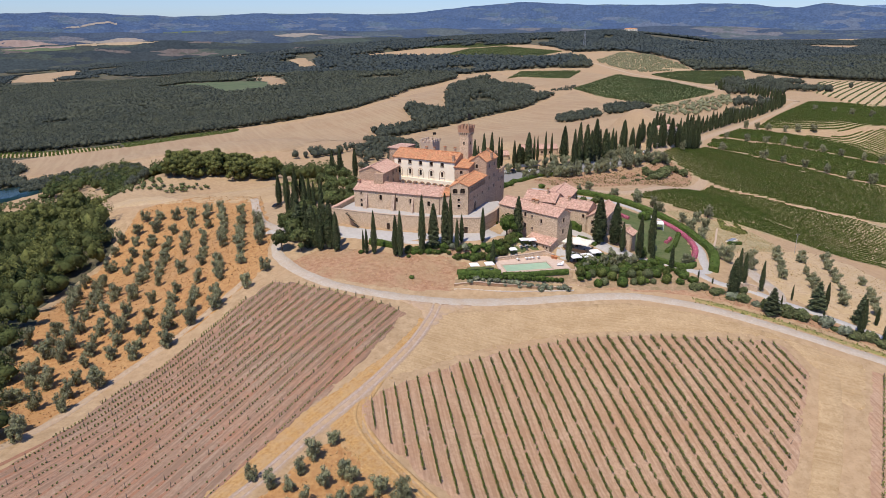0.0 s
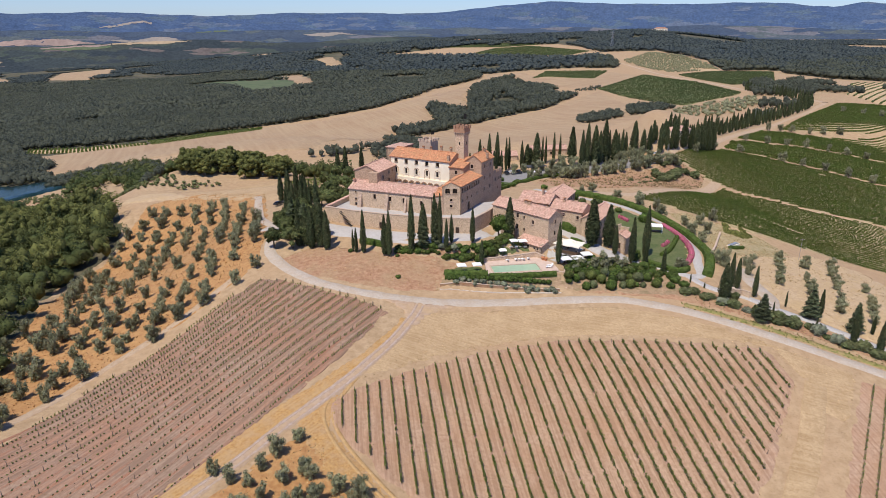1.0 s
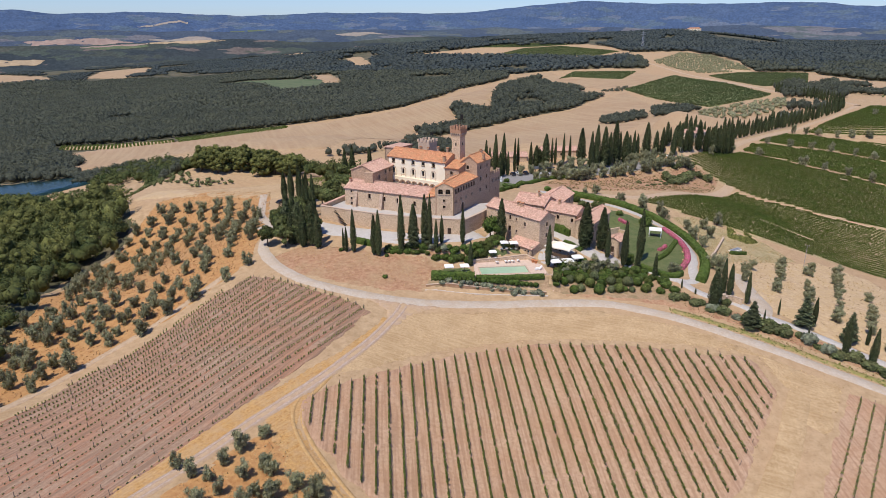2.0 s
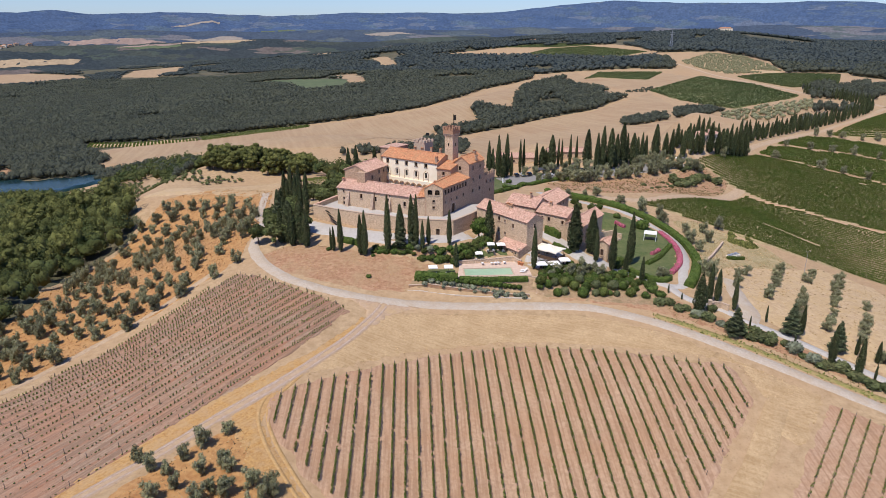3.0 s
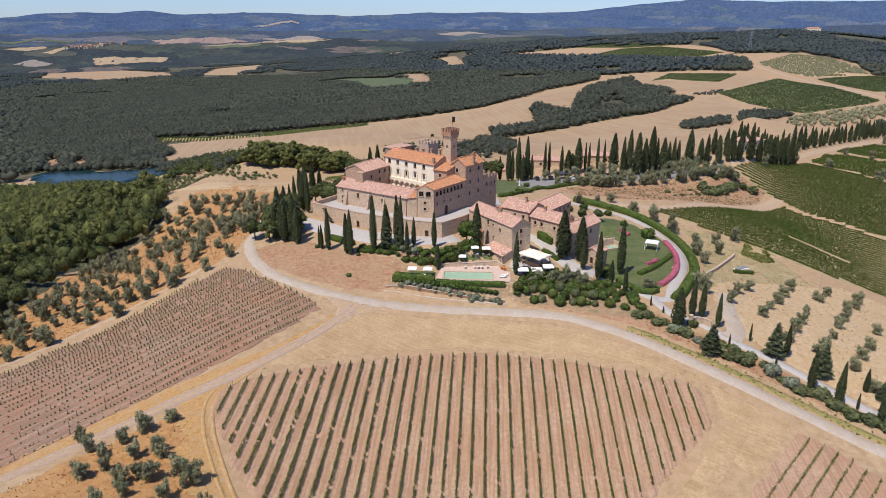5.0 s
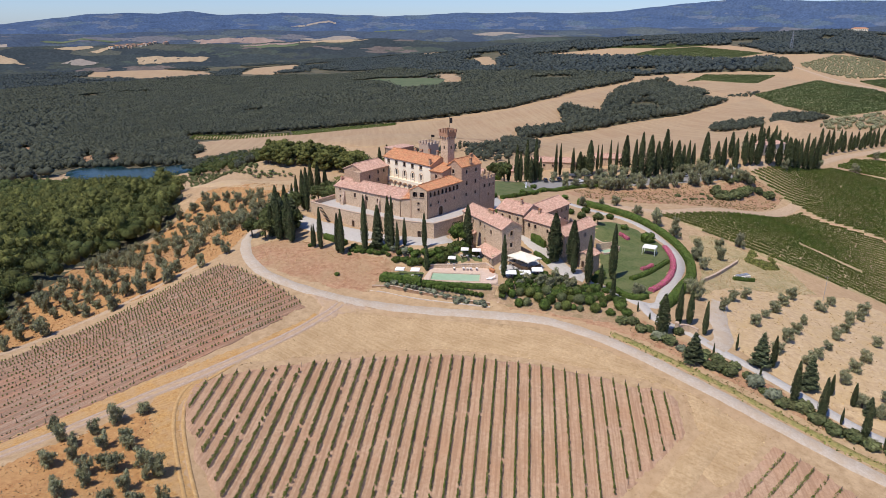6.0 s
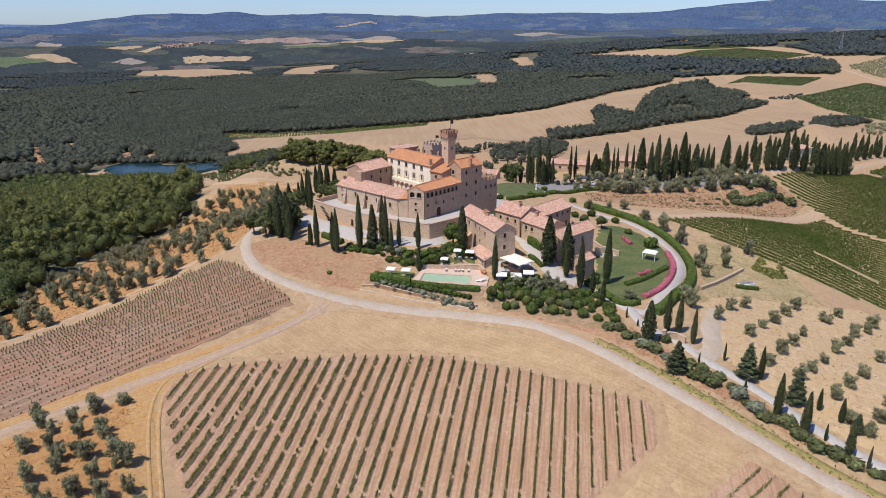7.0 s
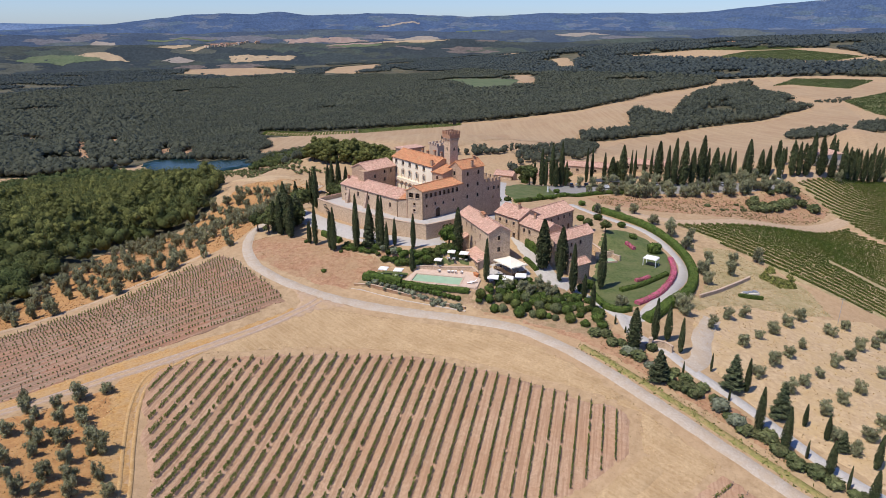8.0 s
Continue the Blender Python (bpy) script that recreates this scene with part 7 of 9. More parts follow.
for nm, poly, bearing, seed in (("east_vineyard", EAST_VINES, 70, 41), ("upper_vineyard", UPPER_VINES, 88, 42), ("top_vineyard", TOP_VINES, 94, 43), ("high_vineyard", HIGH_VINES, 96, 45), ("far_vineyard", FAR_VINES, 98, 44)):
    far = nm in ("top_vineyard", "high_vineyard", "far_vineyard")
    drape("vineyard_soil", poly, M["vine_grass"], 0.25 if not far else 0.4, 5 if not far else 9, 0.8, "dry grass strips between lush vine rows", "soil")
    vine_field(nm, poly, bearing, 2.75 if not far else 3.6, 0.5 if not far else 1.1, 1.1 if not far else 1.3, 0.36 if not far else 0.6, 34 if not far else 16, 0.17 if not far else 0.42, M["vine_far"], "lush green vineyard rows on the slope", 0.0, 0, 0.99, True, seed, thin=0.75 if not far else 1.1, fade={"east_vineyard": (120, 205), "upper_vineyard": (175, 290)}.get(nm))
vine_field("small_vineyard", [(-92, 337), (-50, 302), (-48, 275), (-62, 262)], 40, 2.8, 1.0, 1.3, 0.3, 9, 0.24, M["vine"], "small green vineyard behind the olive grove", 0.0, 0, 0.9, True, 46)


# vineyards on the far slopes, seen as green stripes
for poly, bearing, label in (([(225, 1130), (350, 1318), (384, 1120), (366, 880), (345, 850), (266, 795), (240, 950)], 25, "wide green vineyard on the far slope"),
                             ([(137, 1390), (176, 1485), (300, 1425), (251, 1310), (166, 1405)], 60, "far green vineyard strip"),
                             ([(406, 1280), (474, 1322), (590, 1298), (486, 1055), (408, 1015)], 30, "green vineyard beyond the farm road"),
                             ([(10, 1935), (76, 2028), (188, 2034), (328, 1828), (261, 1758), (141, 1808)], 45, "far green hillside vineyard"),
                             ([(-416, 825), (-354, 897), (-297, 936), (-291, 912), (-342, 862), (-393, 790)], 40, "green vineyard strip along the wood's edge"),
                             ([(-545, 775), (-476, 775), (-411, 812), (-400, 788), (-457, 738), (-522, 738)], 31, "small green vineyard by the lake"),
                             ([(474, 830), (596, 1040), (712, 1052), (600, 800), (467, 690), (452, 705)], -38, "striped young vineyard on tan soil"),
                             ([(-90, 2170), (34, 2190), (147, 2180), (220, 2070), (100, 2060)], 45, "remote green vineyard strip")):
    striped = bearing < 0 or bearing == 31
    drape("vineyard_soil", poly, M["pale_soil" if striped else "green_field"], 1.3, 14, 3, "grassed soil under a far vineyard", "soil")
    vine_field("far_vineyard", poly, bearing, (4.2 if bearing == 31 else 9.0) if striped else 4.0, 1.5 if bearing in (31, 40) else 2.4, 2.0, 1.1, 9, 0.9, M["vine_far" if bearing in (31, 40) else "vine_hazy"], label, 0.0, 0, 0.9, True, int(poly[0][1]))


# ---- far hills
def ridge_line(name, dist, profile, foot, rough, wave, material, label, seed, depth=500, fields=()):
    """A range of hills along an arc: crest heights in degrees over the eye by bearing, spurs and hollows on its front."""
    verts, faces = [], []
    n, m = 340, 14
    known = [p[0] for p in profile], [p[1] for p in profile]
    for i in range(n + 1):
        b = -75 + 145 * i / n
        up = float(np.interp(b, *known)) + rough * noise.fractal((b * wave, seed, 0.5), 0.9, 2.1, 6)
        b = radians(b)
        crest = 66 + dist * math.tan(radians(up))
        base = 66 + (dist - depth) * math.tan(radians(foot))
        for k in range(m + 1):
            f = k / m
            dd = dist - depth * (1 - f)
            wob = (crest - base) * 0.16 * noise.fractal((b * 26, f * 2.6, seed), 0.9, 2.0, 4) * math.sin(math.pi * f)
            verts.append((47 + dd * math.sin(b), 5 + dd * math.cos(b), base + (crest - base) * (f ** 1.15) + wob))
    for i in range(n):
        for k in range(m):
            a = i * (m + 1) + k
            faces.append((a, a + m + 1, a + m + 2, a + 1))
    tagged(new(name, raw_mesh(name, verts, faces, material, True)), label, "hills", kind="structure")
    grid = np.array(verts).reshape(n + 1, m + 1, 3)

    def lies(b, dd, lift):
        """The place on the slope at a bearing in degrees and a distance."""
        u = min(max((b + 75) / 145 * n, 0), n - 0.001)
        w = min(max((dd - dist + depth) / depth * m, 0), m - 0.001)
        i, k = int(u), int(w)
        fu, fw = u - i, w - k
        p = (grid[i, k] * (1 - fu) + grid[i + 1, k] * fu) * (1 - fw) + (grid[i, k + 1] * (1 - fu) + grid[i + 1, k + 1] * fu) * fw
        return (p[0], p[1], p[2] + lift)

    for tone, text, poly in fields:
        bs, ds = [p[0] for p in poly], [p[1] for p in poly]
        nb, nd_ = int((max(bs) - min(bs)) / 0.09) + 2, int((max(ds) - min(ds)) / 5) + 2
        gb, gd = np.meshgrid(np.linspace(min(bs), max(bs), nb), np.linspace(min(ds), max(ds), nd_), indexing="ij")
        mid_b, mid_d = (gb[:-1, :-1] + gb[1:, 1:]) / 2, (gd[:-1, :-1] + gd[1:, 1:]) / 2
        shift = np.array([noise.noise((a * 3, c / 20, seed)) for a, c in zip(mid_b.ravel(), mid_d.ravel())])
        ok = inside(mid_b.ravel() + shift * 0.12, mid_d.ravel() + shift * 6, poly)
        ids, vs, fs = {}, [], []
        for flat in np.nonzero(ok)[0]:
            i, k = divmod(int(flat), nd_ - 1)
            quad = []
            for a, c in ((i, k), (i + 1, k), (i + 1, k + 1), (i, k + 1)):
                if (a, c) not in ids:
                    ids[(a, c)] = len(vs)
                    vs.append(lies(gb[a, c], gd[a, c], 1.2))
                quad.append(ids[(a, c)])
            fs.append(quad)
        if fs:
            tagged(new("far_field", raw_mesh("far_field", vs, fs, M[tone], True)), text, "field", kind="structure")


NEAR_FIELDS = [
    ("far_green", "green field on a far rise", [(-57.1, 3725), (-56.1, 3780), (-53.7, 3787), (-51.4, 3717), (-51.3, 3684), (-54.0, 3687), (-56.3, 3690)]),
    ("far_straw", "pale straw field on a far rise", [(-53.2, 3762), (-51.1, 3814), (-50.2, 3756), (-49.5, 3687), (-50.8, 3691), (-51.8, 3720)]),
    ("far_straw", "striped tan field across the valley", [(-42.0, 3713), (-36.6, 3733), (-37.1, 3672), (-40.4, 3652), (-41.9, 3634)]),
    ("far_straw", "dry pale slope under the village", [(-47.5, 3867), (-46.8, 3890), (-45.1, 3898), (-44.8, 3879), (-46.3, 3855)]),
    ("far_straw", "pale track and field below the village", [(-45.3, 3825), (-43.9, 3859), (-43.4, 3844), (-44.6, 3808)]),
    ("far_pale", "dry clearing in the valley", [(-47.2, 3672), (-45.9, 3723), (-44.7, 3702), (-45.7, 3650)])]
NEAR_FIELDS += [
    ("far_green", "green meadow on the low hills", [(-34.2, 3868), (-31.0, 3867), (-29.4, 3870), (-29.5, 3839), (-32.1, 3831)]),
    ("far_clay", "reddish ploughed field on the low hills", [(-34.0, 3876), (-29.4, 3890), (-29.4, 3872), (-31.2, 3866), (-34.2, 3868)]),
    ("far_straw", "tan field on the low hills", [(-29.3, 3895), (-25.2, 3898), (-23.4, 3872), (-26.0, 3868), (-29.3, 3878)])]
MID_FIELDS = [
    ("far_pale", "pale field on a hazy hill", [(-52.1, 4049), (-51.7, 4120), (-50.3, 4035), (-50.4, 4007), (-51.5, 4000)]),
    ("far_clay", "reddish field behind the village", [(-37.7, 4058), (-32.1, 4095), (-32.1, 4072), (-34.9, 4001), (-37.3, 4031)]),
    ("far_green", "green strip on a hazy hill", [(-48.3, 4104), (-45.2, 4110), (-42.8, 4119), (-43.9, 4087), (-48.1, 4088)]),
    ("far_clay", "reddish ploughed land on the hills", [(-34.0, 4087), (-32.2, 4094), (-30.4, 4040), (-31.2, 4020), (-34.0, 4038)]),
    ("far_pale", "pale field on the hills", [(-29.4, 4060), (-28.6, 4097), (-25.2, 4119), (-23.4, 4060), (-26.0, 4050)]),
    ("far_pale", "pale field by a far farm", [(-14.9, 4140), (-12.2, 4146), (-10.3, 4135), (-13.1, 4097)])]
# Each range takes its haze from the tint of its material.
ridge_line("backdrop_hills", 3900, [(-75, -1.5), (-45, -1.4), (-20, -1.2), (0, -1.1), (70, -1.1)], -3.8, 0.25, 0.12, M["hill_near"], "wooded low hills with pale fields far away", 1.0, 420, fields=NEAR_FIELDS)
ridge_line("backdrop_hills", 4200, [(-75, -0.6), (-45, -0.45), (-20, -0.4), (0, -0.3), (20, -0.2), (70, -0.4)], -2.6, 0.28, 0.09, M["hill_mid"], "hills beyond the valley in haze-tinted blue-green", 2.0, 420, fields=MID_FIELDS)
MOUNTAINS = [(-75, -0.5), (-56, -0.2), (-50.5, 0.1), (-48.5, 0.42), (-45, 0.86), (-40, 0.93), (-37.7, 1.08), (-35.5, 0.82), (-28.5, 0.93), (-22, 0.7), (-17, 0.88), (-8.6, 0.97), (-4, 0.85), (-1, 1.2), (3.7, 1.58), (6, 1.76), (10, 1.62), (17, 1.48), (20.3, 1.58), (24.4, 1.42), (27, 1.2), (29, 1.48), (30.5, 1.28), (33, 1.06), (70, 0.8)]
ridge_line("backdrop_hills", 4560, MOUNTAINS, -1.4, 0.09, 0.35, M["hill_far"], "wooded mountain range on the horizon, coloured haze-blue", 3.0, 400, fields=[
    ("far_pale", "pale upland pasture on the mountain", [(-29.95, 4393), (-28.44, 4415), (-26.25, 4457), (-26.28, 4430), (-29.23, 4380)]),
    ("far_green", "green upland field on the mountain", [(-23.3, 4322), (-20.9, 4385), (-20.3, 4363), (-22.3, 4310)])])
ridge_line("backdrop_hills", 4690, [(-75, 0.15), (-58, 0.2), (-49, 0.08), (-40, 0.1), (20, 0.2), (29, 0.9), (31.5, 1.26), (36, 1.2), (70, 0.5)], -1.0, 0.05, 0.2, M["hill_pale"], "remote mountains behind the range, colour paled for haze", 4.0, 120)


# ---- garden, pool and small things
def hedge(path, wide, tall, material="hedge", label="clipped dark green garden hedge", name="hedge", seed=3, dense=110, group="hedges"):
    """A hedge along a line, rounded on top, with leaf sprays over it."""
    r = np.random.default_rng(seed)
    line = spline(path, 0.8)
    sec = [(-0.5, -0.15), (-0.52, 0.45), (-0.42, 0.85), (-0.15, 1.0), (0.15, 1.0), (0.42, 0.85), (0.52, 0.45), (0.5, -0.15)]
    vs, fs = [], []
    for i, q in enumerate(line):
        d = (line[min(i + 1, len(line) - 1)] - line[max(i - 1, 0)]).normalized()
        n = Vector((-d.y, d.x))
        z = lay(q.x, q.y)
        bulge = 1 + 0.22 * noise.noise((q.x / 1.6, q.y / 1.6, seed))
        for a, b in sec:
            k = r.uniform(0.84, 1.04) * bulge
            vs.append((q.x + n.x * a * wide * k, q.y + n.y * a * wide * k, z + b * tall * k))
    m = len(sec)
    for i in range(len(line) - 1):
        for k in range(m - 1):
            a = i * m + k
            fs.append((a, a + 1, a + m + 1, a + m))
    fs += [tuple(range(m)), tuple(range(len(vs) - m, len(vs)))[::-1]]
    n = len(line) * dense
    who = r.integers(0, len(line) - 1, n)
    p = np.array([(q.x, q.y) for q in line])
    dd = np.diff(p, axis=0)
    dd /= np.linalg.norm(dd, axis=1)[:, None]
    nn = np.stack([-dd[:, 1], dd[:, 0]], 1)[who]
    ang = r.uniform(-0.1, math.pi + 0.1, n)
    ca, sa = np.cos(ang), np.clip(np.sin(ang), 0, 1) ** 0.6
    at = np.zeros((n, 3))
    at[:, :2] = p[who] + dd[who] * r.uniform(0, 0.8, (n, 1)) + nn * (ca * 0.53 * wide)[:, None]
    at[:, 2] = height(p[who, 0], p[who, 1]) + tall * sa * r.uniform(0.25, 1.12, n) ** (1 - np.abs(ca))
    nrm = np.concatenate([nn * ca[:, None], sa[:, None]], 1)
    lv, lf = leaf_quads(r, at, nrm + r.normal(0, 0.3, nrm.shape), 0.15, 0, 0.7)
    return tagged(new(name, raw_mesh(name, np.concatenate([np.array(vs), lv]), fs + (lf + len(vs)).tolist(), M[material])), label, "hedge", group)


def low_wall(path, tall, thick=0.45, material="stone", label="low dry stone wall", name="garden_wall", sink=0.4):
    ob = thing(name, label, "wall", kind="structure")
    for a, b in zip(path, path[1:]):
        a, b = Vector(a), Vector(b)
        z0, z1 = lay(*a), lay(*b)
        d = (b - a).normalized()
        n = Vector((-d.y, d.x)) * thick / 2
        bm = bmesh.new()
        add_prism(bm, [tuple(a - n), tuple(b - n), tuple(b + n), tuple(a + n)], [z0 - sink, z1 - sink, z1 - sink, z0 - sink], [z0 + tall, z1 + tall, z1 + tall, z0 + tall])
        part("wall_run", bm, M[material], ob)
        bm = bmesh.new()
        n *= 1.25
        add_prism(bm, [tuple(a - n), tuple(b - n), tuple(b + n), tuple(a + n)], [z0 + tall, z1 + tall, z1 + tall, z0 + tall], [z0 + tall + 0.1, z1 + tall + 0.1, z1 + tall + 0.1, z0 + tall + 0.1])
        part("coping", bm, M["surround"], ob)
    return ob


# pool and its deck
DECK = 0.9
POOL = [(17.9, 166.0), (31.1, 168.6), (30.0, 173.8), (16.9, 171.2)]
deck = thing("pool_deck", "pinkish stone paving round the swimming pool", "paving", kind="structure")
bm = bmesh.new()
outer = [(15.9, 164.8), (36.2, 168.6), (34.9, 175.0), (30.4, 179.2), (15.2, 174.6)]
add_prism(bm, [outer[0], outer[1], POOL[1], POOL[0]], -2.6, DECK)
add_prism(bm, [outer[1], outer[2], outer[3], POOL[2], POOL[1]], -2.6, DECK)
add_prism(bm, [outer[3], outer[4], POOL[3], POOL[2]], -2.6, DECK)
add_prism(bm, [outer[4], outer[0], POOL[0], POOL[3]], -2.6, DECK)
part("paving", bm, M["deck"], deck)
for a, b in zip(POOL, POOL[1:] + POOL[:1]):
    a, b = Vector(a), Vector(b)
    d = (b - a).normalized()
    bm = bmesh.new()
    mid = (a + b) / 2 + Vector((d.y, -d.x)) * 0.2
    add_box(bm, ((b - a).length + 0.4, 0.42, 0.1), (mid.x, mid.y, DECK + 0.04), math.degrees(math.atan2(d.y, d.x)))
    part("pool_edge", soften(bm, 0.02), M["surround"], deck)
bm = bmesh.new()
add_prism(bm, POOL, -0.7, DECK - 0.16)
tagged(part("pool_water", bm, M["pool_water"]), "pale green still water of the pool", "water", kind="structure")
bm = bmesh.new()
a, b = Vector(outer[0]), Vector(outer[1])
d = (b - a).normalized()
low_wall([(36.0, 168.4), (26, 166.4), (15.9, 164.6)], 0.3, 0.5, label="stone wall holding up the pool deck")
low_wall([(15.0, 174.8), (22, 177.0), (30.4, 179.4), (33.0, 177.6)], 1.3, 0.5, label="stone wall behind the pool")


def add_lounger(x, y, z, turn, label="white sun lounger on the pool deck"):
    ob = thing("sun_lounger", label, "lounger", "sun loungers", at=(x, y, z), turn=turn)
    bm = bmesh.new()
    add_box(bm, (0.66, 1.3, 0.08), (0, -0.3, 0.36))
    part("seat", soften(bm, 0.02), M["white"], ob)
    bm = bmesh.new()
    add_box(bm, (0.66, 0.8, 0.08), (0, 0, 0))
    bmesh.ops.transform(bm, matrix=pose(0, 0.62, 0.62, 42, 0, 0), verts=bm.verts)
    part("backrest", soften(bm, 0.02), M["white"], ob)
    for sx in (-0.28, 0.28):
        for sy in (-0.85, 0.3):
            bm = bmesh.new()
            add_box(bm, (0.05, 0.05, 0.36), (sx, sy, 0.16))
            part("leg", bm, M["white"], ob)
    return ob


for x, y, t in ((22.0, 175.2, 195), (24.6, 175.9, 195), (25.6, 176.1, 190), (26.6, 176.4, 200), (28.2, 176.9, 190), (33.6, 170.6, 280), (33.9, 171.8, 285)):
    add_lounger(x, y, DECK, t)


def add_umbrella(x, y, z, wide, tall, turn, label="square white garden umbrella", group="umbrellas"):
    """A square parasol on a pole with loungers or a table in its shade."""
    ob = thing("garden_umbrella", label, "umbrella", group, at=(x, y, z), turn=turn)
    bm = bmesh.new()
    add_rod(bm, (0, 0, 0), (0, 0, tall), 0.05)
    part("pole", bm, M["wood"], ob)
    bm = bmesh.new()
    add_box(bm, (0.7, 0.7, 0.12), (0, 0, 0.04))
    part("base", bm, M["surround"], ob)
    bm = bmesh.new()
    h = wide / 2
    top = bm.verts.new((0, 0, tall + 0.1))
    rim = [bm.verts.new(p) for p in ((-h, -h, tall - 0.35), (0, -h, tall - 0.3), (h, -h, tall - 0.35), (h, 0, tall - 0.3), (h, h, tall - 0.35), (0, h, tall - 0.3), (-h, h, tall - 0.35), (-h, 0, tall - 0.3))]
    low = [bm.verts.new((v.co.x, v.co.y, v.co.z - 0.22)) for v in rim]
    for i in range(8):
        j = (i + 1) % 8
        bm.faces.new((top, rim[i], rim[j]))
        bm.faces.new((rim[i], low[i], low[j], rim[j]))
    part("canopy", bm, M["canvas"], ob)
    for sx, sy in ((-1, -1), (1, -1), (1, 1), (-1, 1)):
        bm = bmesh.new()
        add_rod(bm, (0, 0, tall - 0.02), (sx * h * 0.95, sy * h * 0.95, tall - 0.4), 0.025, sides=5)
        part("rib", bm, M["wood"], ob)
    return ob


def add_table(x, y, z, turn):
    ob = thing("garden_table", "dark wicker table set in the shade", "table", "garden tables", at=(x, y, z), turn=turn)
    bm = bmesh.new()
    add_box(bm, (1.2, 1.2, 0.06), (0, 0, 0.72))
    part("tabletop", soften(bm, 0.02), M["wood"], ob)
    for sx in (-0.5, 0.5):
        for sy in (-0.5, 0.5):
            bm = bmesh.new()
            add_box(bm, (0.07, 0.07, 0.7), (sx, sy, 0.35))
            part("leg", bm, M["wood"], ob)
    for k in range(4):
        a = k * math.pi / 2
        ch = thing("garden_chair", "dark wicker garden chair at a table", "chair", "garden chairs", at=(x + 1.1 * math.cos(a), y + 1.1 * math.sin(a), z), turn=math.degrees(a) - 90)
        bm = bmesh.new()
        add_box(bm, (0.5, 0.5, 0.08), (0, 0, 0.42))
        part("seat", bm, M["door"], ch)
        bm = bmesh.new()
        add_box(bm, (0.5, 0.07, 0.5), (0, 0.24, 0.68))
        part("backrest", bm, M["door"], ch)
        for sx in (-0.2, 0.2):
            for sy in (-0.2, 0.2):
                bm = bmesh.new()
                add_box(bm, (0.05, 0.05, 0.4), (sx, sy, 0.2))
                part("leg", bm, M["door"], ch)


for x, y, w in ((8.7, 166.8, 2.5), (13.0, 167.6, 2.5), (20.6, 177.6, 2.2), (23.9, 179.6, 2.2), (26.7, 182.2, 2.5)):
    z = lay(x, y)
    add_umbrella(x, y, z, w, 2.7, 12)
    add_lounger(x - 0.8, y - 0.4, z + 0.02, 190, "sun lounger under a white umbrella")
    add_lounger(x + 0.8, y - 0.3, z + 0.02, 190, "sun lounger under a white umbrella")
for x, y, w in ((38.6, 174.6, 3.0), (42.3, 176.2, 3.0), (45.2, 178.6, 3.0)):
    z = lay(x, y)
    add_umbrella(x, y, z, w, 2.7, 15, "square cream terrace umbrella")
    add_table(x, y, z, 15)

# the restaurant tent
tent = thing("marquee", "large cream canvas tent over the restaurant terrace", "tent", at=(40.8, 182.4, lay(40.8, 182.4)), turn=-32)
bm = bmesh.new()
top = bm.verts.new((0, 0, 3.9))
rim = []
for i in range(16):
    a = i * math.pi / 8 + math.pi / 8
    r = 3.6 / max(abs(math.cos(a)), abs(math.sin(a))) * (1.0 if i % 2 else 0.94)
    rim.append(bm.verts.new((r * math.cos(a) * 1.15, r * math.sin(a) * 0.8, 2.55 + (0.0 if i % 4 else 0.08))))
mid = [bm.verts.new((v.co.x * 0.45, v.co.y * 0.45, 3.05)) for v in rim]
low = [bm.verts.new((v.co.x, v.co.y, v.co.z - 0.3)) for v in rim]
for i in range(16):
    j = (i + 1) % 16
    bm.faces.new((top, mid[i], mid[j]))
    bm.faces.new((mid[i], rim[i], rim[j], mid[j]))
    bm.faces.new((rim[i], low[i], low[j], rim[j]))
part("canopy", bm, M["canvas_cream"], tent)
for sx in (-3.6, 0, 3.6):
    for sy in (-2.4, 2.4):
        bm = bmesh.new()
        add_rod(bm, (sx, sy, 0), (sx, sy, 2.5), 0.06)
        part("post", bm, M["wood"], tent)
for sx, sy, w, t in ((0, -2.7, 7.4, 0), (4.0, 0, 5.2, 90)):
    bm = bmesh.new()
    add_box(bm, (w, 0.08, 0.9), (sx, sy, 0.45), t)
    part("screen", bm, M["frame"], tent)
drape("terrace_paving", [(36, 186), (33.5, 179), (37, 175), (43, 175), (48, 179), (46, 185), (41, 188)], M["gravel_grey"], 0.12, 2, 0.2, "paved restaurant terrace under the tent", "paving")
for x, y in ((38, 181), (40.5, 183.5), (43, 181.5), (41, 180)):
    add_table(x, y, lay(x, y), 20)

# gazebo on the lawn
gaz = thing("gazebo", "small white canvas gazebo on the lawn", "gazebo", at=(75.2, 213.6, lay(75.2, 213.6)), turn=-12)
bm = bmesh.new()
add_box(bm, (4.2, 3.4, 0.35), (0, 0, 2.55))
for v in bm.verts:
    if v.co.z > 2.6:
        v.co.x *= 0.92
        v.co.y *= 0.92
part("canopy", soften(bm, 0.04), M["canvas"], gaz)
for sx in (-1.9, 1.9):
    for sy in (-1.5, 1.5):
        bm = bmesh.new()
        add_box(bm, (0.14, 0.14, 2.5), (sx, sy, 1.2))
        part("post", bm, M["white"], gaz)
bm = bmesh.new()
add_box(bm, (2.4, 0.8, 0.5), (0, 0.6, 0.3))
tagged(part("garden_bench", soften(bm, 0.05), M["wood"]), "low wooden bench inside the gazebo", "bench").matrix_world = pose(75.2, 213.6, lay(75.2, 213.6), 0, 0, -12)

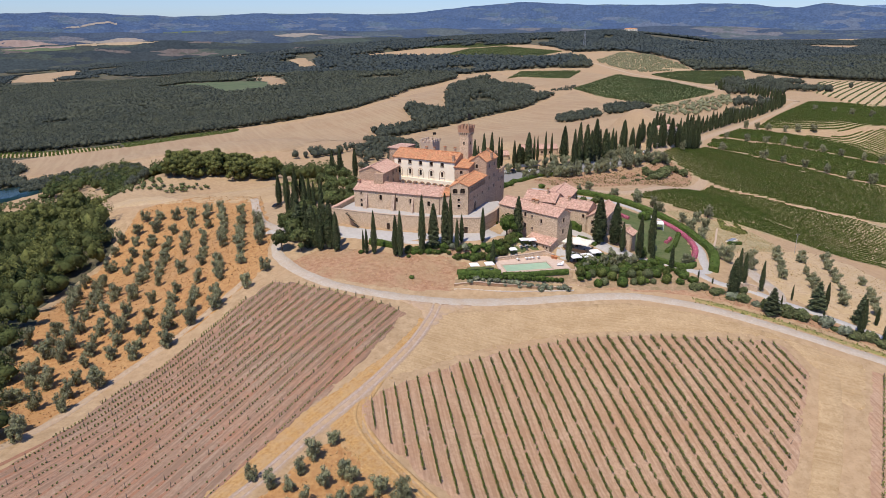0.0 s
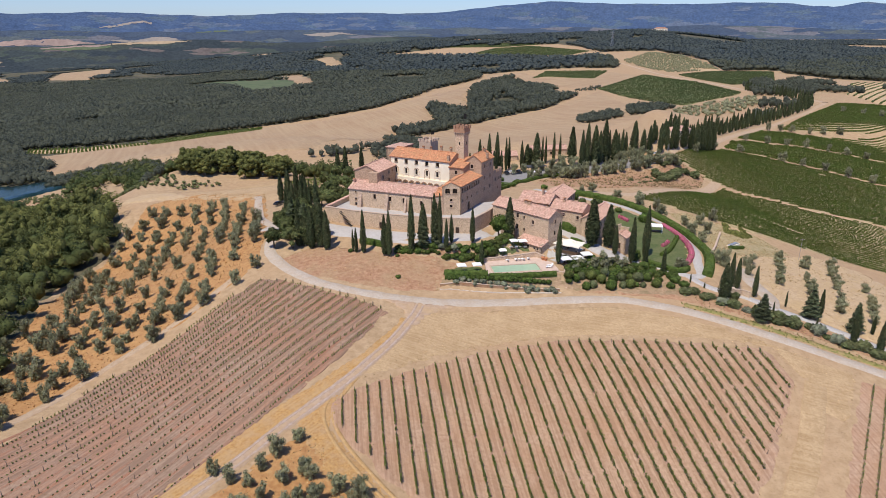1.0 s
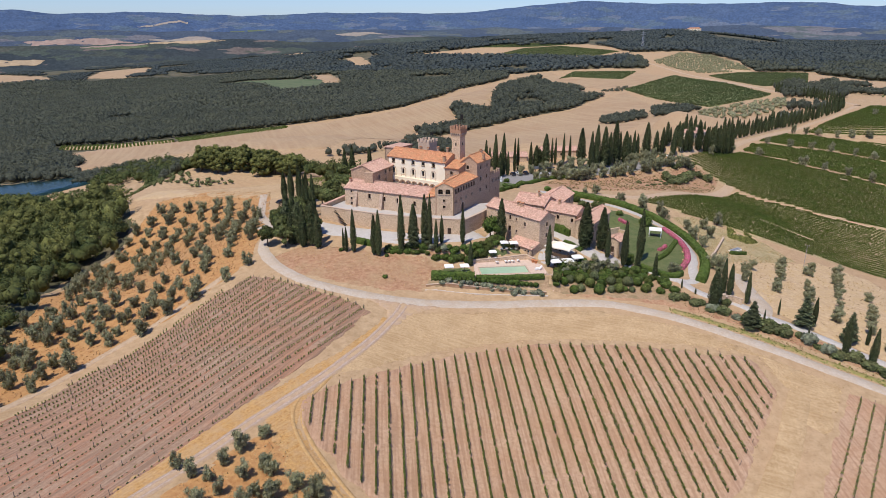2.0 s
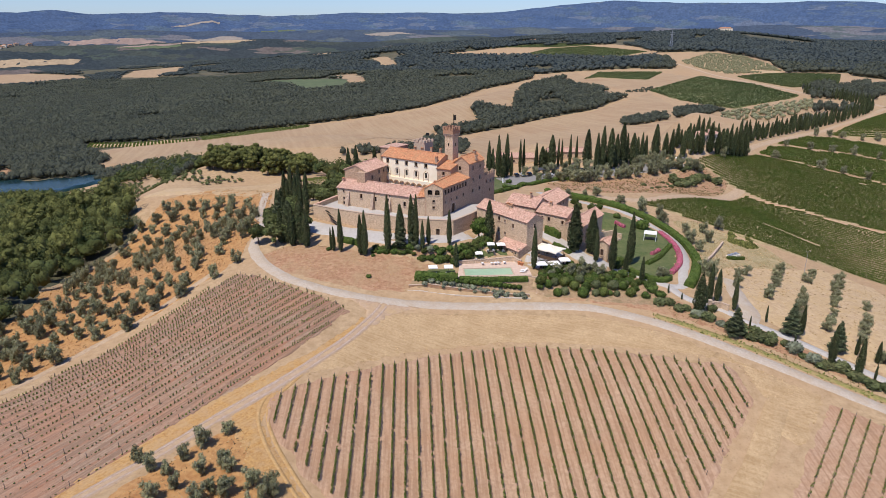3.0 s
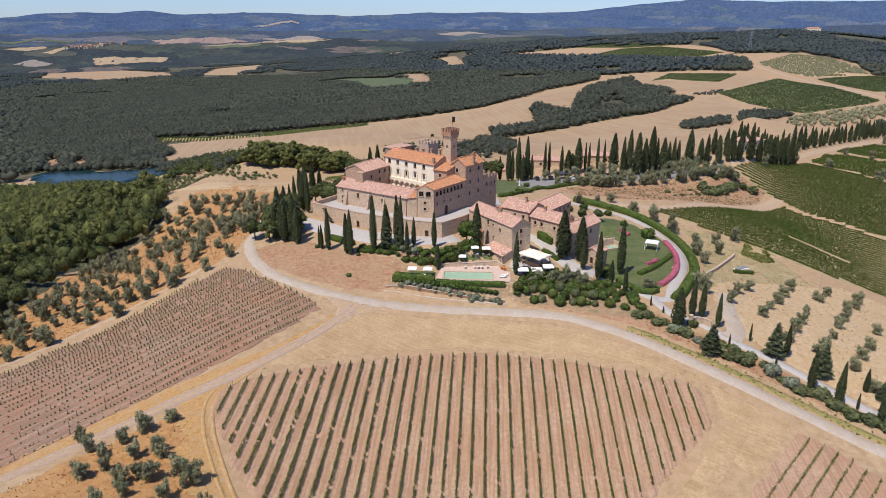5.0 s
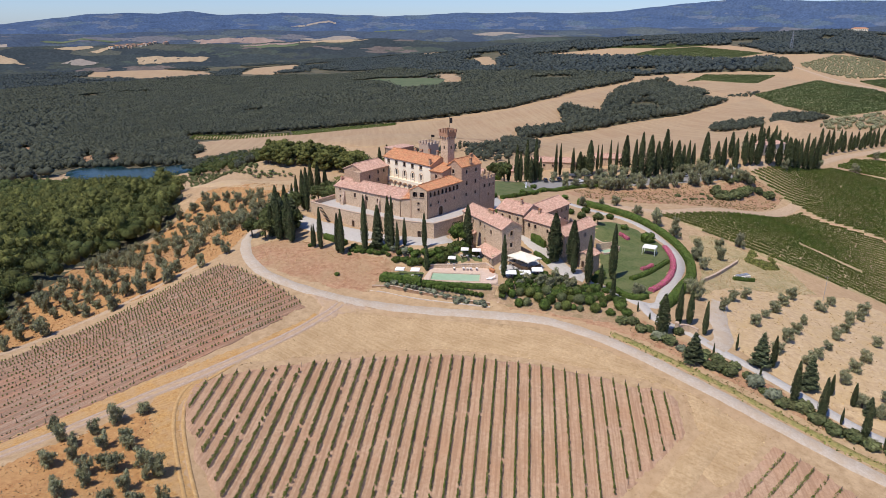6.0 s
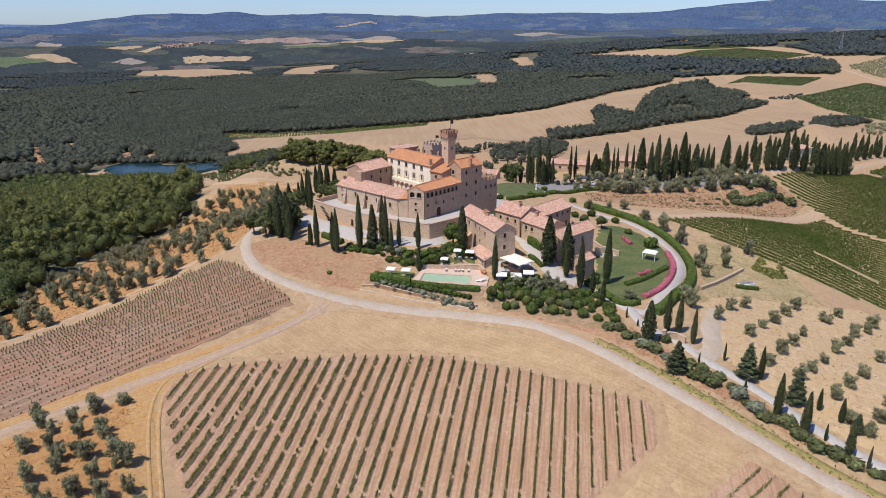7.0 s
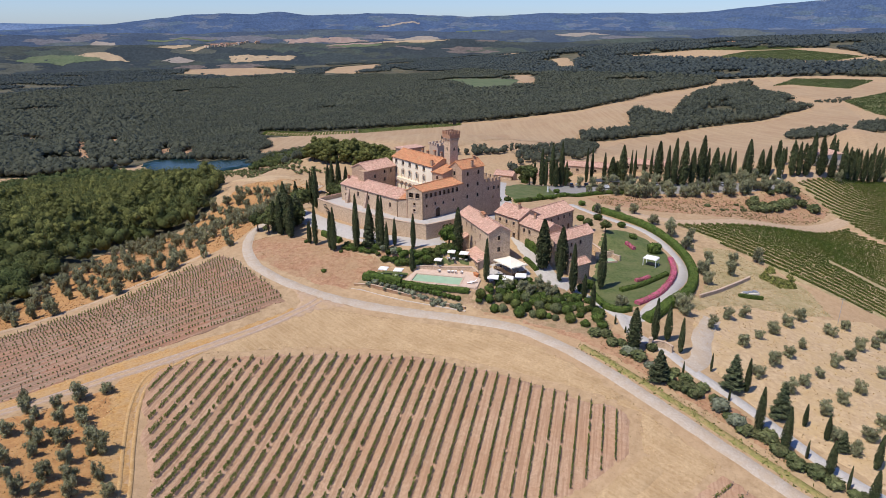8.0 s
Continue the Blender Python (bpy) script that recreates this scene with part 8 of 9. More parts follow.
# lawns
drape("lawn", [(63, 184), (66, 181), (70, 177.5), (74, 177.5), (77, 182), (80.6, 196), (82.5, 210), (81.5, 220), (77, 229), (71, 236), (63, 240), (57, 236), (57, 222), (60, 205)], M["lawn"], 0.07, 1.6, 0.4, "watered green lawn inside the curved drive", "lawn")
drape("lawn", [(11, 262), (17, 255), (22, 259), (27, 268), (33, 290), (30, 303), (18, 303), (6, 296), (5, 277)], M["lawn"], 0.07, 1.6, 0.5, "small green lawn behind the castle", "lawn")
drape("lawn", [(15.5, 175.6), (22, 178.2), (29, 180.8), (27, 186), (18, 181.5), (12, 178.5)], M["lawn"], 0.07, 1.6, 0.3, "grass strip above the pool", "lawn")
drape("lawn", [(5, 164), (15, 165), (15, 172), (8, 171), (4, 168)], M["lawn"], 0.07, 1.6, 0.3, "grass patch beside the pool hedge", "lawn")
drape("planted_bank", [(3.4, 159.6), (20, 161.2), (36, 162.6), (36.5, 167), (15, 164.4), (3, 163)], M["weeds"], 0.07, 1.6, 0.3, "dry planted bank above the road", "soil")
drape("planted_bank", [(37, 163), (48, 162), (60, 161), (70, 160), (73, 168), (66, 176), (58, 180), (50, 182), (44, 174), (37.5, 172)], M["weeds"], 0.07, 1.6, 0.4, "garden soil under clipped shrubs", "soil")

# kerb of pale stone along the planted bank
kerb = thing("stone_kerb", "pale stone kerb along the gravel road", "kerb", kind="structure")
line = spline([(3.0, 158.8), (12, 159.4), (22, 160.4), (30, 161.2), (36.0, 161.6)], 1.2)
for a, b in zip(line, line[1:]):
    bm = bmesh.new()
    mid = (a + b) / 2
    add_box(bm, ((b - a).length - 0.02, 0.3, 0.4), (mid.x, mid.y, lay(mid.x, mid.y) + 0.05), math.degrees(math.atan2(b.y - a.y, b.x - a.x)))
    part("kerb_stone", bm, M["kerb"], kerb)
low_wall([(3, 160.3), (9, 160.6), (14, 160.9), (20, 161.4), (26, 161.8), (31, 162.2), (35.6, 162.5)], 0.7, 0.4, "bank", "low brown earth-faced wall below the pool shrubs")
stair = thing("garden_stair", "narrow stone steps climbing to the pool", "stair", kind="structure")
for i in range(16):
    y = 161.9 + i * 0.42
    bm = bmesh.new()
    add_box(bm, (1.4, 0.5, 0.4), (36.7, y, -4.1 + i * 0.31))
    part("step", bm, M["surround"], stair)
for sx in (-0.85, 0.85):
    bm = bmesh.new()
    add_prism(bm, [(36.7 + sx - 0.14, 161.7), (36.7 + sx + 0.14, 161.7), (36.7 + sx + 0.14, 168.8), (36.7 + sx - 0.14, 168.8)], [-5, -5, -1, -1], [-3.6, -3.6, 1.3, 1.3])
    part("side_wall", bm, M["stone_pale"], stair)

# hedges
hedge([(4.2, 163.2), (10, 163.4), (16, 163.8)], 1.7, 2.0, seed=1)
hedge([(4.0, 166.2), (9, 165.0), (15, 165.2)], 1.3, 1.3, seed=2, label="low clipped hedge beside the pool")
hedge([(16.5, 163.6), (23, 164.2), (29, 165.2), (35, 166.2)], 1.4, 1.2, seed=3, label="shaggy hedge below the pool deck")
hedge([(79.5, 174.6), (83, 183), (86.6, 197), (87.8, 210), (86.6, 221.5), (82.6, 232), (76, 241.5), (68, 248.8), (58, 254), (48, 258.5)], 2.7, 2.1, seed=4, label="long clipped hedge along the garden drive")
hedge([(76.0, 182.2), (78.4, 186.7), (80.6, 192.4), (82.0, 201.0), (82.3, 209.8), (81.4, 216.6), (80.0, 222)], 1.7, 1.15, "flower", "border of magenta flowers along the drive", "flower_border", 5, 60, "flower borders")
hedge([(73.2, 198.2), (74.6, 200.0), (76.3, 202.7)], 1.2, 1.0, "flower", "small clump of magenta flowers on the lawn", "flower_border", 6, 60, "flower borders")
hedge([(70.5, 189.3), (74.5, 194.6), (78, 201.7), (80.6, 207.5)], 1.4, 1.2, seed=7, label="low hedge dividing the lawn")
hedge([(64.8, 182.6), (66.4, 179.6), (69.3, 176.0), (72.6, 175.9), (75, 178.2)], 1.7, 1.4, seed=8, label="rounded hedge at the lawn's tip")
hedge([(-22, 181.6), (-17.7, 180.2), (-13.4, 178.6)], 1.6, 1.6, seed=9, label="clipped hedge below the castle drive")
hedge([(30, 272), (35, 286), (45, 297), (58, 303)], 2.0, 1.5, seed=12, label="clipped hedge along the car park")
hedge([(19, 250), (24, 258), (30, 270)], 1.5, 1.3, seed=13, label="hedge beside the small lawn")
hedge([(40, 199.2), (44.6, 196.0)], 1.2, 2.6, seed=14, label="climbing plants on the house wall")
hedge([(42.5, 190.6), (45, 188.2), (47.4, 186.4)], 1.2, 1.2, seed=15, label="low hedge beside the lane")
hedge([(65.4, 227.6), (66.8, 226.6), (68.4, 225.2)], 1.3, 1.1, "flower", "red flower bed near the upper drive", "flower_border", 16, 40, "flower borders")


# shrubs
balls = [make_bush(s, M["bush"]) for s in (51, 52, 53)]
silver = [make_bush(s, M["lavender"], "silver_shrub", "silvery grey-green shrub on the dry bank", 240, 0.17) for s in (54, 55)]
wild = [make_bush(s, M["scrub"], "wild_shrub", "unkempt green scrub bush", 420, 0.2) for s in (56, 57)]
M["bush_light"] = surface("fresh_shrub_leaves", (0.065, 0.088, 0.020), (0.140, 0.165, 0.045), 0.7, (0.13, 0.14, 0.05), 2, 0.4, island=0.4, each=0.3, bump=0, spec=0.25, leafy=0.35)
fresh = [make_bush(s, M["bush_light"], "fresh_shrub", "loose yellow-green garden shrub", 520, 0.13) for s in (58, 59)]
def make_ball(seed, material, label):
    """A clipped ball one metre across with a close skin of leaves."""
    r = np.random.default_rng(seed)
    blobs = [(0, 0, 0.42, 0.48, 0.48, 0.47), (0.05, 0.03, 0.5, 0.42, 0.43, 0.4)]
    return tagged(new("clipped_shrub", crown_mesh("clipped_shrub", r, blobs, 900, 0.05, material, 0, 0.7, 0.95, 2)), label, "shrub", "shrubs")


M["ball_grey"] = surface("grey_green_ball_leaves", (0.085, 0.105, 0.046), (0.170, 0.190, 0.090), 0.5, (0.16, 0.165, 0.08), 2, 0.4, island=0.3, each=0.25, bump=0, spec=0.2, leafy=0.3)
clipped = [make_ball(71, M["bush"], "clipped dark green ball shrub on the garden bank"), make_ball(72, M["ball_grey"], "clipped grey-green ball shrub on the garden bank"), make_ball(73, M["bush_light"], "clipped fresh green ball shrub on the garden bank")]
BALLS = [(43.1, 163.9, 1.2), (45.0, 164.7, 1.2), (47.8, 167.2, 1.4), (49.8, 164.0, 1.5), (53.2, 164.8, 1.05), (55.2, 165.0, 1.4), (57.1, 165.5, 0.8), (58.8, 165.2, 0.9), (62.5, 165.7, 1.35), (60.9, 168.9, 1.35), (58.1, 168.6, 1.5)]
BALLS += [(45.1, 168.9, 1.5), (46.6, 169.9, 1.35), (49.3, 170.9, 1.35), (51.7, 171.8, 1.2), (53.7, 173.3, 1.2), (56.8, 173.1, 1.2), (38.4, 165.9, 1.35), (40.5, 166.8, 1.2), (42.4, 168.8, 1.2), (55.9, 169.1, 1.05), (50.8, 166.9, 1.35), (53.6, 168.6, 1.3)]
for k, (x, y, r) in enumerate(BALLS):
    plant([clipped[(k * 7) % 3]], x, y, 2.1 * r, 2.05 * r, sink=0.2)
BEDS = [(41.9, 175.9), (43.5, 174.8), (48.7, 176.8), (52.4, 177.6), (55.0, 177.1), (50.3, 174.1), (46.2, 173.3), (64.2, 168.8), (66.6, 173.6), (68.3, 170.8), (66.4, 165.3), (68.6, 168.8), (70.3, 166.2), (64.3, 176.7), (61.6, 175.8), (59.1, 176.1), (61.9, 188.1), (61.1, 184.5), (39, 170.5), (42, 171.6), (45.4, 170.8), (48.6, 171.4), (54, 172.4), (57, 172.6), (60, 171.8), (63, 172.4), (52, 170.6), (38.4, 165), (56.6, 175), (47, 179.6)]
for x, y in BEDS:
    s = float(rng.uniform(2.0, 3.6))
    plant(balls, x, y, s, s * float(rng.uniform(0.7, 1.0)), sink=0.2)
bed = spline([(-10, 177.2), (-4, 177.8), (3, 177.2), (9, 177.2), (14, 178), (19, 180), (23.5, 183.6), (26, 186)], 1.15)
for q in bed:
    for row in (0, 1.6):
        s = float(rng.uniform(1.6, 2.7)) * (0.85 if q.x < 6 else 1.15)
        kind = rng.uniform()
        plant(balls if kind < 0.6 else fresh if kind < 0.9 else silver, q.x + float(rng.uniform(-0.5, 0.5)), q.y - row + float(rng.uniform(-0.4, 0.4)), s, s * float(rng.uniform(0.75, 1.05)), sink=0.2)
for k in range(16):
    x, y = float(rng.uniform(37.5, 72)), float(rng.uniform(170, 179))
    if y < 182 - 0.28 * (x - 37) - 4 * (x > 66) and y > 163 + 0.02 * (x - 37):
        s = float(rng.uniform(1.2, 2.6))
        plant(balls if rng.uniform() < 0.8 else silver, x, y, s, s * float(rng.uniform(0.7, 1.0)), sink=0.2)
for k in range(70):
    x, y = float(rng.uniform(38, 71)), float(rng.uniform(170, 179))
    if y < 181 - 0.28 * (x - 37) - 3 * (x > 66):
        s = float(rng.uniform(1.7, 3.0))
        kind = rng.uniform()
        plant(balls if kind < 0.3 else fresh if kind < 0.7 else clipped if kind < 0.88 else silver, x, y, s * 0.9, s * float(rng.uniform(0.8, 1.15)), sink=0.2)
for x, y in [(26, 262), (29, 266), (23, 256), (31.5, 276)]:
    plant(balls, x, y, 2.8, 2.4, sink=0.3)
for x, y in [(50.5, 178.5), (47, 174.6), (43, 174.8), (49.6, 173.6), (55.1, 174.4), (52.5, 176), (73.2, 178)]:
    plant(olives, x, y, 1.5, 1.2)
for x, y in [(5.5 + 1.3 * i, 161.9 + 0.1 * i) for i in range(22)]:
    s = float(rng.uniform(1.3, 2.0))
    plant(balls, x, y, s, s, sink=0.2)
for x, y in [(9 + 1.9 * i, 161.6 + 0.07 * i) for i in range(14)] + [(12.5, 161.0), (21.0, 161.5), (23.5, 161.9), (27.3, 162.1), (29.3, 161.9), (32.6, 162.3), (34.4, 161.6), (16.9, 161.3), (7.4, 160.7), (26.8, 161.2), (49, 178.4), (51.5, 176)]:
    s = float(rng.uniform(1.3, 2.2))
    plant(silver, x, y, s, s * 0.8, sink=0.15)
ROADSIDE = [(80.5, 157.1), (83.2, 155.1), (85.8, 154.3), (87.2, 152.9), (89.2, 150.9), (91.4, 151.1), (93.3, 150.2), (94.6, 153.0), (97.2, 150.5), (98.4, 148.4), (100.1, 146.7), (101.8, 145.4), (103.4, 144.2), (105.4, 144.2), (107.5, 144.0), (109.5, 141.5), (111.4, 141.3), (112.3, 139.4), (115.6, 139.0), (117.4, 138.5), (118.6, 137.4), (121.7, 136.4), (123.4, 136.5), (78.3, 158.4), (75.9, 161.0), (77.4, 157.6), (82.7, 162.2), (72, 163), (69.5, 162.4), (74, 160), (88.6, 155.4), (91, 154)]
for x, y in ROADSIDE:
    s = float(rng.uniform(2.2, 4.0))
    plant(wild if rng.uniform() < 0.88 else silver, x, y, s, s * float(rng.uniform(0.6, 0.9)), sink=0.2)
for x, y in [(88.8, 292), (93.9, 299), (96.7, 302), (99.2, 310), (103.5, 316), (107.7, 320), (111.8, 325), (115.1, 328), (118.3, 330), (122.7, 334), (110, 330), (97.1, 311), (86.2, 298), (128, 334), (104, 322), (113, 333), (119, 338), (107, 313), (112, 320), (116.6, 326.5), (104, 311), (114, 322), (109, 316), (92, 296), (100, 305)]:
    s = float(rng.uniform(3.2, 6.5)) if x > 103 else float(rng.uniform(1.4, 2.6))
    plant(wild, x, y, s, s * 0.75, sink=0.3)
for x, y, s in [(12.5, 248.2, 3.4), (15.7, 251, 3.0), (4.0, 309.8, 4), (24.2, 266.0, 2.4), (25.0, 289.2, 3), (24.5, 219, 3.4), (42.0, 263.9, 3), (26.4, 196.6, 4.5), (47, 240, 3), (52, 246, 3.4), (74.5, 226, 5), (61, 243, 3), (66.5, 233.5, 3), (-24, 175.5, 1.6), (-4.2, 176, 2.4), (4.6, 175.6, 2.2), (9, 176.4, 2.0), (-10, 173.6, 1.4), (-8.6, 162.4, 1.6), (17.2, 197.6, 1.6), (13.2, 204.2, 1.7)]:
    plant(balls, x, y, s, s * 0.9, sink=0.25)


def make_oak(seed, leaves=1500, leaf_mat="oak_leaf", label="dark green evergreen oak with a dense crown"):
    r = np.random.default_rng(seed)
    ob = thing("oak_tree", label, "oak tree", "oak trees")
    bm = bmesh.new()
    add_rod(bm, (0, 0, -0.5), (0.1, 0, 2.6), 0.3, 0.22, 7)
    for k in range(4):
        a = k * 1.6
        add_rod(bm, (0.1, 0, 2.4), (1.5 * math.cos(a), 1.5 * math.sin(a), 4.6), 0.16, 0.07, 5)
    part("trunk", bm, M["bark"], ob)
    blobs = [(0, 0, 5, 2.2, 2.2, 2.0)]
    for k in range(13):
        a, q, s = r.uniform(0, 6.28), r.uniform(0.8, 2.3), r.uniform(0.9, 1.5)
        blobs.append((q * math.cos(a), q * math.sin(a), r.uniform(3.0, 6.6) - 0.3 * q, s, s, s * 0.85))
    part("crown", crown_mesh("crown", r, blobs, leaves, 0.30, M[leaf_mat], 0, 0.7, 0.76, 2), None, ob)
    return ob


oaks = [make_oak(s) for s in (61, 62)]
for x, y, s in [(-51.2, 198.0, 0.9), (-45.8, 187.0, 1.1), (-42.3, 179.8, 1.0), (-37.7, 182.7, 1.1), (-35.7, 186.3, 1.0), (-48.6, 181.7, 0.9), (-48.1, 197.1, 1.0), (-46, 203, 1.1), (-42, 193, 1.2), (-36.5, 212, 0.9), (-38.0, 232, 1.0), (-44.4, 241.7, 1.1), (-50.7, 240, 1.0), (-40, 222, 1.0), (-34, 240, 1.1), (-30, 232, 1.0), (-33, 222, 0.9), (-48, 226, 1.0), (9, 301, 1.35), (-45, 231, 1.0), (-44, 244, 1.1), (-41, 256, 1.0), (-51, 287, 1.1), (-53, 273, 1.0), (-44, 282, 1.0), (-38, 262, 0.9), (-47, 262, 1.0), (1.0, 316, 1.2), (20.7, 318, 1.2), (34, 212.5, 0.5), (52, 229, 0.6), (57.5, 232, 0.6)]:
    plant(oaks, x, y, s, s)

fresh_tree = [make_oak(63, 1700, "hedge", "fresh green leafy tree beside the gabled house")]
plant(fresh_tree, 19.8, 187.2, 1.1, 1.1)

# upper terrace with a fountain
fount = thing("fountain", "stone garden fountain with a pale basin", "fountain", at=(62.6, 211.5, lay(62.6, 211.5)), turn=38)
bm = bmesh.new()
add_box(bm, (6.0, 0.5, 2.6), (0, 2.4, 1.2))
part("back_wall", bm, M["stone"], fount)
bm = bmesh.new()
for sx, sy, wx, wy in ((0, -1.4, 5, 0.4), (0, 1.8, 5, 0.4), (-2.4, 0.2, 0.4, 3.4), (2.4, 0.2, 0.4, 3.4)):
    add_box(bm, (wx, wy, 0.6), (sx, sy, 0.25))
part("basin", bm, M["surround"], fount)
bm = bmesh.new()
add_box(bm, (4.6, 3.0, 0.3), (0, 0.2, 0.22))
part("basin_water", bm, M["pool_water"], fount)
low_wall([(48.5, 226), (54, 221), (60, 216.5), (66, 213.5)], 1.6, 0.5, label="stone terrace wall above the lawn")
low_wall([(90.4, 200.8), (94.9, 210.3), (100.0, 221.8), (103.3, 228.9)], 0.9, 0.5)
low_wall([(82.3, 162.6), (83.6, 164.0), (85.4, 164.2), (87.2, 163.2)], 1.7, 0.5, label="curved stone gate wall beside the drive")
gate_pier = thing("gate_pier", "square stone gate pier with a cap", "gate pier", at=(82.2, 162.6, lay(82.2, 162.6)))
bm = bmesh.new()
add_box(bm, (0.8, 0.8, 2.8), (0, 0, 1.2))
part("shaft", bm, M["stone"], gate_pier)
bm = bmesh.new()
add_box(bm, (1.0, 1.0, 0.25), (0, 0, 2.7), 0, 0.6)
part("cap", bm, M["surround"], gate_pier)

# pump house behind its hedge
pump = thing("pump_station", "small white pump box behind a clipped hedge", "pump box", at=(103.6, 217.0, lay(103.6, 217)), turn=38)
bm = bmesh.new()
add_box(bm, (5.0, 2.0, 0.9), (0, 0, 0.4))
part("housing", soften(bm, 0.05), M["canvas_cream"], pump)
for k in range(3):
    bm = bmesh.new()
    add_box(bm, (1.2, 1.4, 0.25), (-1.6 + k * 1.6, 0, 0.98))
    part("hatch", bm, M["car_grey"], pump)
hedge([(100.6, 212.8), (104, 214.6), (107, 216.6)], 1.0, 1.1, seed=17, label="clipped hedge round the pump box")

# utility poles
for x, y, tall in ((126.8, 216.5, 8.0), (113.6, 336.5, 9.0)):
    up = thing("utility_pole", "thin grey utility pole with a cross-arm", "pole", "utility poles", at=(x, y, lay(x, y)))
    bm = bmesh.new()
    add_rod(bm, (0, 0, -0.5), (0, 0, tall), 0.09, 0.06)
    part("pole", bm, M["gravel_grey"], up)
    bm = bmesh.new()
    add_box(bm, (1.4, 0.1, 0.1), (0, 0, tall - 0.4))
    part("cross_arm", bm, M["stake"], up)
    for sx in (-0.6, 0.6):
        bm = bmesh.new()
        add_rod(bm, (sx, 0, tall - 0.35), (sx, 0, tall - 0.15), 0.05, 0.03)
        part("insulator", bm, M["white"], up)


def add_car(x, y, turn, paint, label):
    ob = thing("car", label, "car", "parked cars", at=(x, y, lay(x, y) + 0.32), turn=turn)
    bm = bmesh.new()
    prof = [(-2.15, 0.35), (-2.2, 0.8), (-1.7, 0.95), (-1.1, 1.42), (0.5, 1.46), (1.2, 0.98), (2.0, 0.85), (2.2, 0.6), (2.15, 0.32)]
    lo, hi = [], []
    for s, out in ((-1, lo), (1, hi)):
        for px, pz in prof:
            w = 0.86 if pz < 1.1 else 0.68
            out.append(bm.verts.new((px, s * w, pz)))
    bm.faces.new(lo)
    bm.faces.new(hi[::-1])
    for i in range(len(prof)):
        j = (i + 1) % len(prof)
        bm.faces.new((lo[i], hi[i], hi[j], lo[j]))
    part("body", soften(bm, 0.04), M[paint], ob)
    for nm, a, b in (("windscreen", (1.14, 1.03), (0.56, 1.42)), ("rear_window", (-1.62, 1.0), (-1.14, 1.38))):
        bm = bmesh.new()
        o = 0.03 if nm == "windscreen" else -0.03
        f = [bm.verts.new(v) for v in ((a[0] + o, -0.7, a[1] + 0.02), (a[0] + o, 0.7, a[1] + 0.02), (b[0] + o, 0.6, b[1] + 0.02), (b[0] + o, -0.6, b[1] + 0.02))]
        bm.faces.new(f)
        bmesh.ops.solidify(bm, geom=bm.faces[:], thickness=0.015)
        part(nm, bm, M["glass"], ob)
    for s in (-1, 1):
        bm = bmesh.new()
        f = [bm.verts.new(v) for v in ((-1.4, s * 0.83, 1.02), (1.0, s * 0.83, 1.02), (0.45, s * 0.715, 1.38), (-1.0, s * 0.715, 1.38))]
        bm.faces.new(f)
        bmesh.ops.solidify(bm, geom=bm.faces[:], thickness=0.02)
        part("side_window", bm, M["glass"], ob)
        for px in (-1.35, 1.35):
            bm = bmesh.new()
            add_rod(bm, (px, s * 0.72, 0.32), (px, s * 0.92, 0.32), 0.32, sides=14)
            wheel = part("wheel", bm, M["tyre"], ob)
            bm = bmesh.new()
            add_rod(bm, (px, s * 0.9, 0.32), (px, s * 0.935, 0.32), 0.19, sides=10)
            part("rim", bm, M["car_grey"], wheel)
    return ob


for x, y, t, p, lb in ((28.1, 303, 110, "car_dark", "black car parked behind the hedge"), (30.8, 304.6, 112, "car_white", "white car parked behind the hedge"), (34.2, 306.2, 110, "car_dark", "dark car parked behind the hedge"), (43.5, 306, 20, "car_white", "white car beside the carport"), (59.6, 318, 120, "car_dark", "dark car in the open car park"), (62.4, 320, 120, "car_grey", "silver car in the open car park"), (65.4, 321.4, 118, "car_dark", "dark car in the open car park"), (90, 333, 120, "car_grey", "silver car under the olive trees"), (112.0, 349, 30, "car_white", "white car at the end of the car park"), (-64.8, 241, 60, "car_dark", "dark blue car on the gravel road")):
    add_car(x, y, t, p, lb)
port = thing("carport", "flat dark-roofed carport in the car park", "carport", at=(42.5, 311.5, lay(42.5, 311.5)), turn=24)
bm = bmesh.new()
add_box(bm, (11, 5.4, 0.2), (0, 0, 2.6))
part("roof", bm, M["roof_grey"], port)
for sx in (-5, 0, 5):
    for sy in (-2.3, 2.3):
        bm = bmesh.new()
        add_rod(bm, (sx, sy, 0), (sx, sy, 2.6), 0.08)
        part("post", bm, M["iron"], port)

# low farm buildings behind the cypresses
for i, (x, y, w, dep, t, h) in enumerate(((2, 338, 17, 8, 5, 3.4), (25, 349, 22, 8, 6, 3.6), (53, 352, 20, 8, 8, 3.6), (131, 384, 9, 7, 40, 3.8), (-13, 330, 10, 7, 0, 3.2))):
    fb = thing("farm_building", "long low farm building with a pink tile roof", "building", "farm buildings")
    c, s = math.cos(radians(t)), math.sin(radians(t))
    z = lay(x, y)
    quad = [(x + c * a - s * b, y + s * a + c * b) for a, b in ((-w / 2, -dep / 2), (w / 2, -dep / 2), (w / 2, dep / 2), (-w / 2, dep / 2))]
    holes = {0: [(2 + k * 4.5, z + 0.9, 1.2, 1.3) for k in range(int((w - 2) / 4.5))]}
    quad_house(fb, quad, z - 2.5, z + h, z + h + 1.6, 0, M["stone"], M["tile_pink"], holes)

